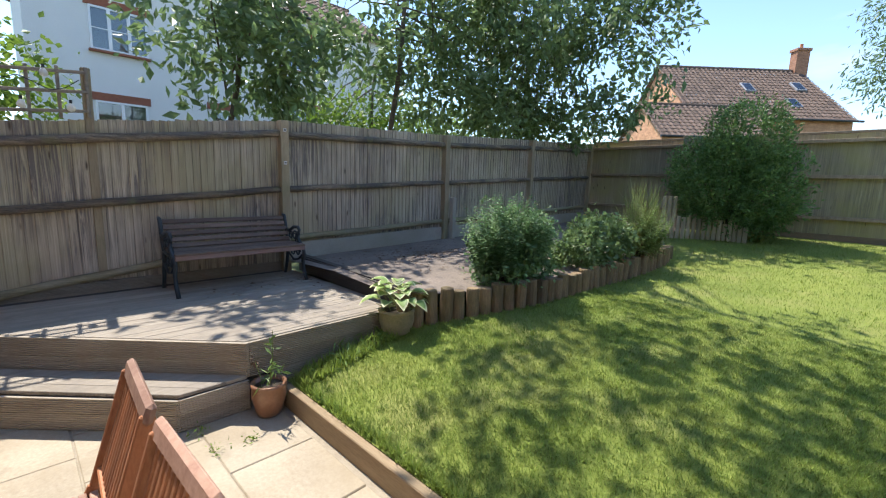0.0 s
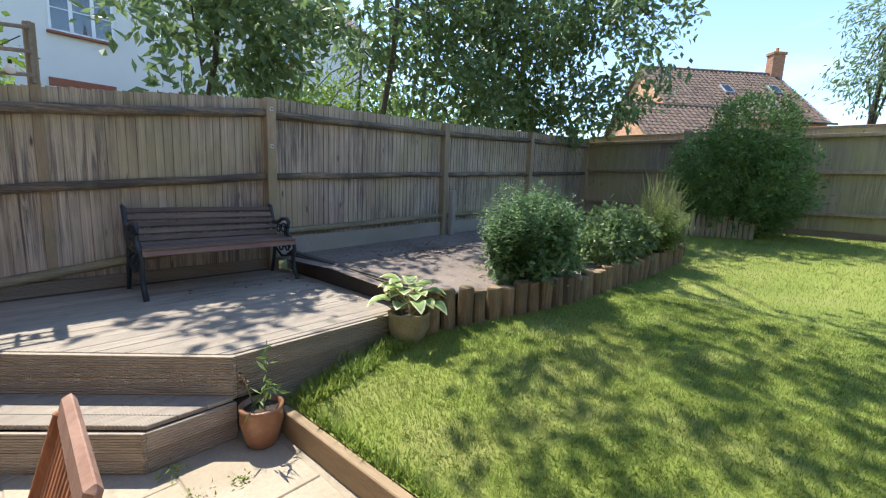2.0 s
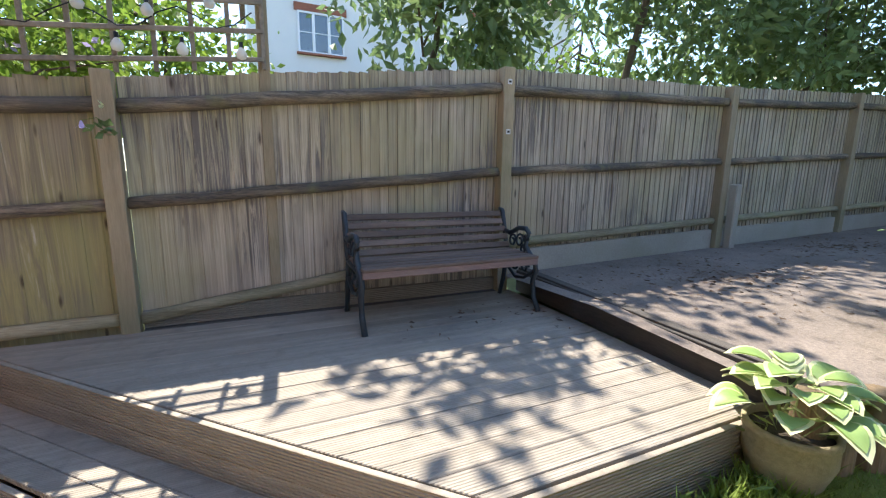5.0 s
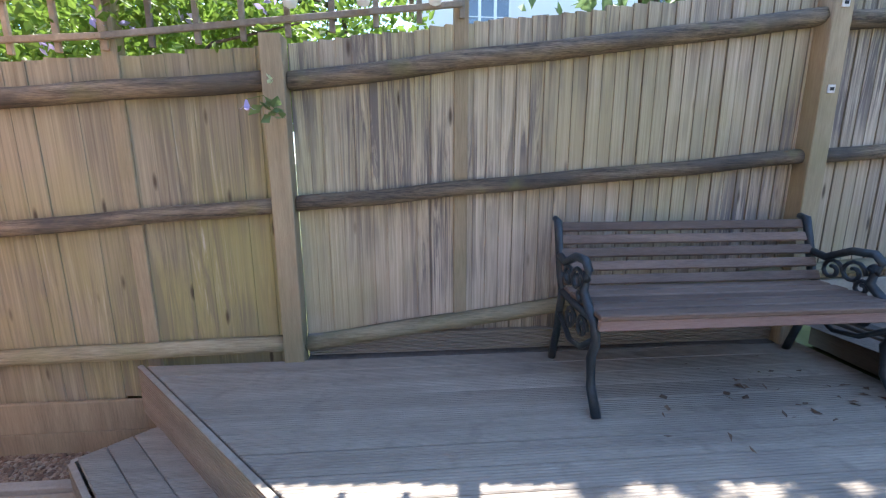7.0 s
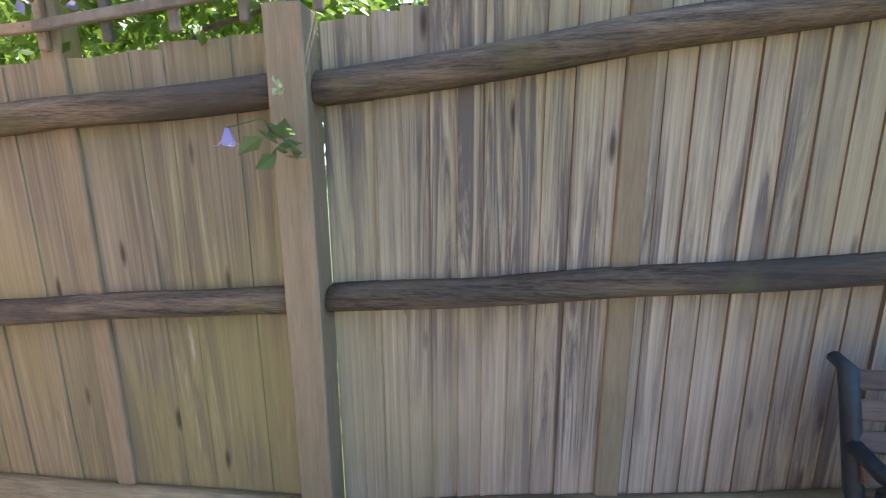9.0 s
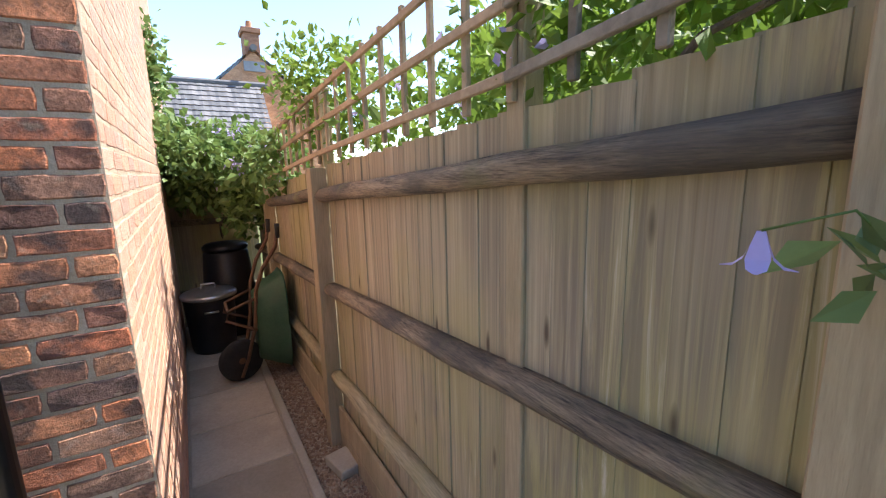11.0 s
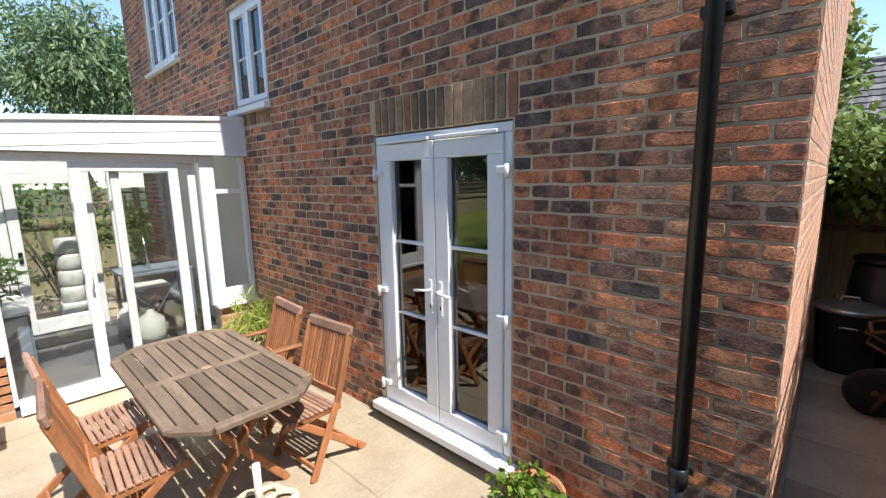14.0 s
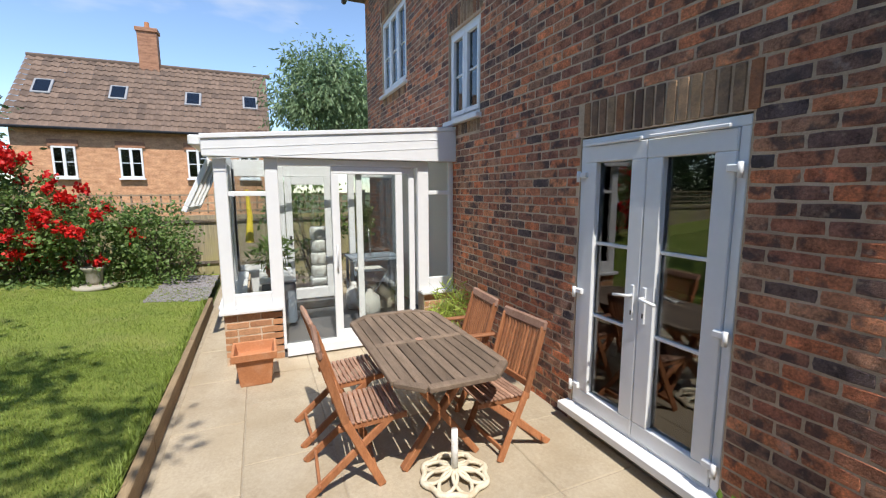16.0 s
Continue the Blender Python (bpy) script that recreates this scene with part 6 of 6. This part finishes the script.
tree("cypress_tree", (10.8, 14.6, 0.5), (0.0, 0.1, 7.0), 0.12, 18, [(0, 0, 1.6, 1.7, 1.4, 1.4), (0, 0.1, 3.4, 1.6, 1.4, 1.4), (0, 0, 5.2, 1.2, 1.2, 1.2)], 12000, 0.15, 0.07, 159, leaf_cypress, "broad dark green evergreen beyond the back fence corner", clump=0.2, per=30)
tree("cypress_tree", (8.4, 14.9, 0.5), (0.0, 0.1, 7.0), 0.12, 18, [(0, 0, 1.6, 1.7, 1.4, 1.4), (0, 0.1, 3.4, 1.6, 1.4, 1.4), (0, 0, 5.2, 1.2, 1.2, 1.2)], 12000, 0.15, 0.07, 161, leaf_cypress, "dark evergreen close behind the back fence", clump=0.2, per=30)
tree("cypress_tree", (12.8, 12.7, 0.4), (0.0, 0.1, 6.4), 0.11, 18, [(0, 0, 1.5, 1.9, 1.8, 1.5), (0, 0.1, 3.4, 1.8, 1.7, 1.5), (0, 0, 5.2, 1.3, 1.3, 1.2)], 13000, 0.15, 0.07, 160, leaf_cypress, "dense dark green evergreen outside the side fence", clump=0.2, per=30)

# climbers on the trellis and in the passage corner
t = thing("clematis", pose(-0.1, 0.9, 1.2), "bright green clematis climbing over the trellis", "climber")
part("stem", tube([(-0.05, -0.6, -1.1), (0, -0.4, 0.3), (0.02, 0.2, 0.85), (0.0, 0.6, 0.95)], [0.014, 0.01, 0.008, 0.004], 6), bark, t)
part("foliage", merged(leaf_mesh([(-0.16, -0.1, 1.0, 0.14, 0.75, 0.15), (-0.14, 0.25, 0.98, 0.12, 0.3, 0.12), (-0.05, 0.05, 0.98, 0.07, 0.42, 0.05)], 2000, 0.055, 0.03, 61, 0.07, 12, 0, 0.2),
     leaf_mesh([(-0.15, -2.1, 1.05, 0.2, 0.6, 0.35), (-0.05, -2.5, 1.3, 0.25, 0.5, 0.2), (-0.1, -1.4, 0.85, 0.12, 0.9, 0.14)], 1900, 0.06, 0.035, 62, 0.09, 12, 0, 0.2)), leaf_bright, t)
fl = leaf_mesh([(0.0, -0.9, 0.95, 0.06, 1.6, 0.15), (0.05, -4.0, 0.7, 0.2, 0.5, 0.25)], 130, 0.045, 0.022, 63, 0.018, 5, 0.6, 0.4)
part("bloom", fl, petal_lilac, t, "lilac bell flowers")
t = thing("ivy_mass", pose(0.3, -4.2, 0), "glossy ivy and clematis mass hanging over the passage end", "climber")
part("stems", tube([(0.0, -0.3, 0), (0.05, -0.2, 1.0), (0.1, 0, 2.0)], [0.03, 0.02, 0.01], 8), bark, t)
part("foliage", leaf_mesh([(0.1, 0.1, 2.0, 0.5, 0.45, 0.42), (-0.2, 0.7, 1.9, 0.28, 0.6, 0.32), (0.55, -0.1, 2.5, 0.10, 0.3, 0.9), (-0.2, 0.7, 1.55, 0.2, 0.55, 0.28), (0.42, -0.1, 1.75, 0.16, 0.25, 0.25), (-0.3, 1.5, 1.95, 0.16, 0.7, 0.22), (0.1, 0.3, 1.85, 0.5, 0.5, 0.3), (0.35, 0.5, 2.1, 0.3, 0.6, 0.25)], 9000, 0.085, 0.06, 64, 0.07, 16, 0.3, 0.5), leaf_mid, t)
part("bloom", leaf_mesh([(-0.1, 0.75, 2.0, 0.3, 0.5, 0.3)], 90, 0.06, 0.03, 65, 0.02, 5, 0.5, 0.8), petal_lilac, t, "lilac flowers")
# single bell flower growing through by the post
t = thing("clematis_sprig", pose(0.03, 1.365, 1.765), "lilac bell-shaped clematis flower on a leafy sprig", "flower")
V, F = [], []
for k in range(4):
    a = k * math.pi / 2 + 0.35
    i0 = len(V)
    for r, z, w in ((0.004, 0.022, 0.004), (0.008, 0.008, 0.008), (0.013, -0.006, 0.011), (0.022, -0.015, 0.009), (0.034, -0.017, 0.002)):
        for q in (-1, 1):
            V.append((0.16 + r * math.cos(a) - q * w * math.sin(a), -0.04 + r * math.sin(a) + q * w * math.cos(a), -0.02 + z))
    for j in range(4):
        F.append((i0 + 2 * j, i0 + 2 * j + 1, i0 + 2 * j + 3, i0 + 2 * j + 2))
part("bell", (V, F), petal_lilac, t)
smooth(part("stalk", tube([(0.06, 0.05, -0.03), (0.12, 0.02, 0.025), (0.16, -0.04, 0.003)], 0.0015, 6), leaf_mid, t))
part("leaves", leaf_mesh([(0.08, 0.035, -0.035, 0.015, 0.02, 0.015)], 14, 0.062, 0.042, 66, 0.012, 3, 0.1, 0.2), leaf_dark, t)
part("bud", leaf_mesh([(0.05, 0.035, 0.10, 0.006, 0.006, 0.006)], 10, 0.022, 0.016, 67, 0.004, 4), hosta_cream, t)
sl = thing("string_lights", pose(-0.03, 0, 0), "string of clear globe lamps hung along the trellis", "string lights")
for k in range(3, 9):
    y = 0.85 + 0.16 * k
    z = fence_top(y) + (0.36 if k % 2 else 0.12) + 0.03 * math.sin(k * 2.1)
    smooth(part("globe", lathe([(0.008, z + 0.04), (0.018, z + 0.03), (0.034, z), (0.026, z - 0.026), (0.004, z - 0.034)], 14, cx=0.055, cy=y), bulb_glass, sl))
    part("lamp_holder", tube([(0.055, y, z + 0.04), (0.055, y, z + 0.07)], 0.012, 8), black_plastic, sl)
part("cable", tube([(0.055, 0.7 + 0.1 * k, fence_top(0.7 + 0.1 * k) + 0.30 + 0.06 * math.sin(k * 1.3)) for k in range(16)], 0.004, 5), black_plastic, sl)

# rose bed
for k, (x, y, h, n) in enumerate(((9.9, 5.9, 2.0, 5200), (9.7, 4.9, 1.55, 3800), (9.9, 3.95, 1.35, 3600), (9.9, 6.9, 2.1, 3000))):
    t = shrub("rose_bush", (x, y, lawn_z(x, y)), [(0, 0, h * 0.5, 0.55, 0.6, h * 0.48), (-0.1, 0.3, h * 0.6, 0.5, 0.5, h * 0.36)], n, 0.07, 0.045, 71 + k, leaf_mid, "tall climbing rose bush with red blooms" if k != 2 else "leafy green rose bush with few red blooms", 12, 0.08, 0.1, 0.5)
    if k != 2:
        part("bloom", leaf_mesh([(-0.15, 0, h * 0.6, 0.55, 0.65, h * 0.42)], 2600 if k != 1 else 900, 0.07, 0.07, 81 + k, 0.05, 60, 0, 0.85), petal_red, t, "clusters of bright red blooms")
shrub("border_plants", (9.45, 4.9, 0.22), [(0, 0, 0.08, 0.25, 1.5, 0.12), (0.1, 1.6, 0.08, 0.25, 0.8, 0.12)], 2600, 0.06, 0.035, 90, leaf_mid, "low leafy border plants at the lawn edge", 4, 0.06, 0, 0.2, "plants")
up = thing("garden_urn", pose(9.35, 4.78, lawn_z(9, 4.78) + 0.0), "pale stone urn on a round stone base", "urn")
smooth(part("base", lathe([(0.30, 0), (0.31, 0.03), (0.29, 0.06), (0.1, 0.065)], 24), concrete, up))
smooth(part("urn", lathe([(0.09, 0.066), (0.11, 0.12), (0.13, 0.3), (0.17, 0.34), (0.165, 0.36), (0.12, 0.34)], 20), concrete, up))


# ---- conservatory contents ----
wbt = thing("water_barrel", pose(8.35, 1.30, 0), "stack of white plastic water barrels outside the far door", "barrel")
for k in range(4):
    z = 0.35 + k * 0.22
    smooth(part("barrel", lathe([(0.13, z), (0.15, z + 0.03), (0.15, z + 0.17), (0.13, z + 0.205)], 20), white_paint, wbt))
part("stand", box(-0.16, 0.16, -0.16, 0.16, 0, 0.34, 0.02), upvc, wbt)
cabn = thing("cabinet", pose(7.0, 2.05, 0.06), "blue-grey low cabinet in the conservatory", "cabinet")
part("body", box(-0.5, 0.5, -0.2, 0.2, 0.05, 0.6, 0.01), blue_grey, cabn)
part("top", box(-0.52, 0.52, -0.22, 0.22, 0.602, 0.63, 0.006), upvc, cabn)
for s in (-1, 1):
    part("door", box(s * 0.25 - 0.23, s * 0.25 + 0.23, -0.215, -0.201, 0.08, 0.57, 0.004), blue_grey, cabn)
tbl = thing("work_bench", pose(7.55, 0.55, 0.06), "dark bench with clutter in the conservatory", "bench")
part("top", box(-0.35, 0.35, -0.4, 0.4, 0.68, 0.72, 0.006), blue_grey, tbl)
for sx in (-1, 1):
    for sy in (-1, 1):
        part("leg", box(sx * 0.32 - 0.02, sx * 0.32 + 0.02, sy * 0.36 - 0.02, sy * 0.36 + 0.02, 0, 0.678), blue_grey, tbl)
for k, (x, y, z, r) in enumerate(((6.6, 0.85, 0.06, 0.16), (6.85, 0.6, 0.06, 0.2), (7.1, 0.95, 0.06, 0.14))):
    sk = thing("storage_sack", pose(x, y, z), "grey and white sack on the conservatory floor", "sack", "sacks")
    smooth(part("bag", lathe([(r * 0.8, 0), (r, 0.1), (r * 0.9, 0.28), (r * 0.35, 0.36), (r * 0.45, 0.4)], 14), (plaster, concrete, white_paint)[k], sk))
chf = thing("folding_stool", pose(6.9, 0.75, 0.06), "white tubular folding stool among the sacks", "stool")
for s in (-1, 1):
    smooth(part("leg", tube([(s * 0.2, -0.2, 0), (s * 0.2, 0.2, 0.6)], 0.012, 8), upvc, chf))
    smooth(part("leg", tube([(s * 0.2, 0.2, 0), (s * 0.2, -0.2, 0.6)], 0.012, 8), upvc, chf))
part("seat", box(-0.22, 0.22, -0.2, 0.2, 0.6, 0.625, 0.01), plaster, chf)
mp = thing("feather_duster", pose(7.5, 0.6, 0.78), "yellow feather duster standing on the bench", "duster")
smooth(part("stick", tube([(0, 0, 0), (0.02, 0.02, 0.45)], 0.01, 8), steel, mp))
part("feathers", leaf_mesh([(0.03, 0.03, 0.6, 0.07, 0.07, 0.16)], 240, 0.07, 0.03, 95, 0.03, 8), leaf_straw, mp)
cl = thing("cloth", pose(7.0, 2.36, 1.1), "yellow cloth hanging at the conservatory window", "cloth")
part("fold", tube([(0, 0, 0.75), (0.01, -0.02, 0.4), (0, 0, 0.05)], [0.02, 0.035, 0.055], 7), yellow, cl)
hp = round_pot("house_plant", pose(6.75, 2.10, 0.70), 0.09, 0.15, terracotta, "leafy green house plant on the cabinet")
part("foliage", leaf_mesh([(0, 0, 0.32, 0.2, 0.2, 0.17)], 260, 0.14, 0.03, 97, 0.05, 8, -0.2, 0.1), leaf_mid, hp)
mat_rug = thing("door_mat", pose(7.5, 1.5, 0.06), "black door mat by the far door", "mat")
part("pad", box(-0.2, 0.2, -0.35, 0.35, 0.0, 0.015, 0.004), rubber, mat_rug)
shrub("climbing_shrub", (9.0, 1.3, 0), [(0, 0, 1.1, 0.3, 1.0, 0.9)], 1800, 0.08, 0.05, 98, leaf_mid, "thin climbing shrub behind the conservatory", 14, 0.08)


# ---- houses around ----
def tiled_slope(x0, x1, p_low, p_high, du, dv, amp):
    """Rows of curved tiles on a slope, running along x, from p_low to p_high given as (y, z)."""
    n, rows = int((x1 - x0) / du), int(math.hypot(p_high[0] - p_low[0], p_high[1] - p_low[1]) / dv)
    V, F = [], []
    ey, ez = (p_high[0] - p_low[0]) / rows, (p_high[1] - p_low[1]) / rows
    ln = math.hypot(ey, ez)
    ny, nz = -ez / ln, ey / ln
    if nz < 0:
        ny, nz = -ny, -nz
    for j in range(rows):
        for i in range(n):
            k = len(V)
            for r, lift in ((0, 0.03), (1.06, 0.0)):
                for c, h in ((0.0, 0.0), (0.35, amp), (0.7, 0.0), (1.0, -0.2 * amp)):
                    V.append((x0 + (i + c) * du, p_low[0] + ey * (j + r) + ny * (h + lift), p_low[1] + ez * (j + r) + nz * (h + lift)))
            F += [(k, k + 1, k + 5, k + 4), (k + 1, k + 2, k + 6, k + 5), (k + 2, k + 3, k + 7, k + 6)]
    return V, F


def simple_window(house, x, z, w, h, y):
    f = part("window", frame_bars(x, x + w, z, z + h, 0.07, y - 0.03, y + 0.06), upvc, house)
    part("pane", box(x + 0.07, x + w - 0.07, y, y + 0.01, z + 0.07, z + h - 0.07), dark_pane, f)
    lights = 3 if w > 1.5 else 2
    for k in range(1, lights):
        c = x + w * k / lights
        part("mullion", box(c - 0.05, c + 0.05, y - 0.035, y + 0.05, z + 0.07, z + h - 0.07), upvc, f)
    part("transom", box(x + 0.07, x + w - 0.07, y - 0.02, y + 0.04, z + h / 2 - 0.015, z + h / 2 + 0.015), upvc, f)
    part("window_sill", box(x - 0.05, x + w + 0.05, y - 0.12, y + 0.03, z - 0.07, z - 0.002), upvc if house["plain"] else lintel_brick, f)
    part("lintel", box(x - 0.1, x + w + 0.1, y - 0.03, y + 0.03, z + h + 0.002, z + h + 0.26), chimney_brick if house["plain"] else lintel_brick, f)


def house(m, length, depth, eave, ridge, wall_mat, tile_mat, label, windows=(), skylights=(), chimneys=(), hip=0.0, plain=1, tile=(0.3, 0.34, 0.045)):
    """A house whose front wall lies on the local x axis, facing -y."""
    h = thing("house", m, label, "house")
    h["plain"] = plain
    part("wall", box(0, length, 0, depth, -1.0, eave), wall_mat, h)
    for x in (0.0, length - 0.2):
        part("gable", turned(prism([(0, eave - 0.01), (depth, eave - 0.01), (depth / 2, ridge - 0.08)], x, x + 0.2), Matrix(((0, 0, 1, 0), (1, 0, 0, 0), (0, 1, 0, 0), (0, 0, 0, 1)))), wall_mat, h)
    rf = part("roof", tiled_slope(-0.25, length + 0.25, (-0.3, eave - 0.12), (depth / 2, ridge), *tile), tile_mat, h)
    part("back_slope", tiled_slope(-0.25, length + 0.25, (depth + 0.3, eave - 0.12), (depth / 2, ridge), *tile), tile_mat, rf)
    part("ridge_tiles", tube([(-0.25, depth / 2, ridge), (length + 0.25, depth / 2, ridge)], 0.11, 8), tile_mat, rf)
    part("gutter", tube([(-0.25, -0.34, eave - 0.13), (length + 0.25, -0.34, eave - 0.13)], 0.06, 8), black_plastic, h)
    for x, z, w, hh in windows:
        simple_window(h, x, z, w, hh, 0.0 - 0.04)
    sl = math.atan2(ridge - eave, depth / 2)
    for x, s in skylights:
        y, z = depth / 2 * s, eave + (ridge - eave) * s
        g = part("skylight", turned(box(-0.32, 0.32, -0.45, 0.45, 0.0, 0.16, 0.02), pose(x, y, z, math.degrees(sl))), lead, h)
        part("pane", turned(box(-0.24, 0.24, -0.37, 0.37, 0.162, 0.17), pose(x, y, z, math.degrees(sl))), dark_pane, g)
    for x, y, w, top in chimneys:
        c = part("chimney", box(x - w, x + w, y - w * 0.7, y + w * 0.7, eave, top, 0.01), chimney_brick, h)
        part("chimney_cap", box(x - w - 0.06, x + w + 0.06, y - w * 0.7 - 0.06, y + w * 0.7 + 0.06, top - 0.12, top + 0.05, 0.01), chimney_brick, c)
        part("chimney_pot", tube([(x, y, top + 0.05), (x, y, top + 0.35)], [0.11, 0.09], 10), terracotta, c)
        part("flashing", box(x - w - 0.09, x + w + 0.09, y - w * 0.7 - 0.09, y + w * 0.7 + 0.09, ridge - 0.75, ridge - 0.42), lead, c)
    return h


# brick house beyond the roses, facing the garden: local x runs towards -y
house(pose(22, 10.6, 0, 0, 0, -90), 9.0, 6.0, 4.35, 7.55, far_brick, roof_tile, "long orange brick house with brown tiled roof and skylights",
      [(1.19, 2.37, 0.75, 1.2), (3.32, 2.37, 0.8, 1.2), (5.69, 2.37, 0.8, 1.2), (7.7, 2.37, 0.8, 1.2)], [(0.68, 0.5), (3.2, 0.48), (5.95, 0.46), (8.27, 0.46)], [(4.15, 3.0, 0.38, 9.1)])
# white rendered terrace beyond the fence: faces +x
house(pose(-13.9, 2.4, 0, 0, 0, 90), 14.0, 8.0, 8.9, 11.5, render_white, roof_tile, "white rendered house with brick lintels and white windows",
      [(1.6, 5.75, 1.65, 1.4), (8.5, 6.5, 1.75, 1.45), (1.6, 2.7, 1.5, 1.4), (8.5, 3.4, 1.75, 1.45), (5.2, 2.9, 1.2, 1.4)], [], [], plain=0)
# brown roofs beyond the back fence
house(pose(-2.16, 28.6, 0, 0, 0, 45), 9.0, 8.5, 5.9, 9.5, far_brick, roof_tile, "brick house with brown tiled roof and a chimney at the gable", [(4.0, 3.5, 1.2, 1.2)], [(4.4, 0.55), (7.6, 0.6), (6.3, 0.25)], [(8.85, 4.25, 0.4, 10.8)])
house(pose(-2.45, 25.0, 0, 0, 0, 45), 6.0, 5.0, 4.5, 6.4, far_brick, roof_tile, "lower brick wing with brown tiled roof", [(1.0, 2.6, 1.2, 1.2), (3.2, 2.6, 1.2, 1.2)])
# grey-roofed house beyond the passage: faces +y
house(pose(1.2, -14.0, 0, 0, 0, 180), 3.2, 2.6, 3.25, 4.9, far_brick, grey_tile, "low house with a grey tiled roof beyond the passage", tile=(0.25, 0.22, 0.012))
house(pose(0.7, -21.0, 0, 0, 0, 90), 5.7, 5.2, 3.7, 6.1, far_brick, grey_tile, "brick gabled house with a chimney beyond the passage", chimneys=[(5.3, 2.6, 0.36, 6.75)], tile=(0.25, 0.22, 0.012))
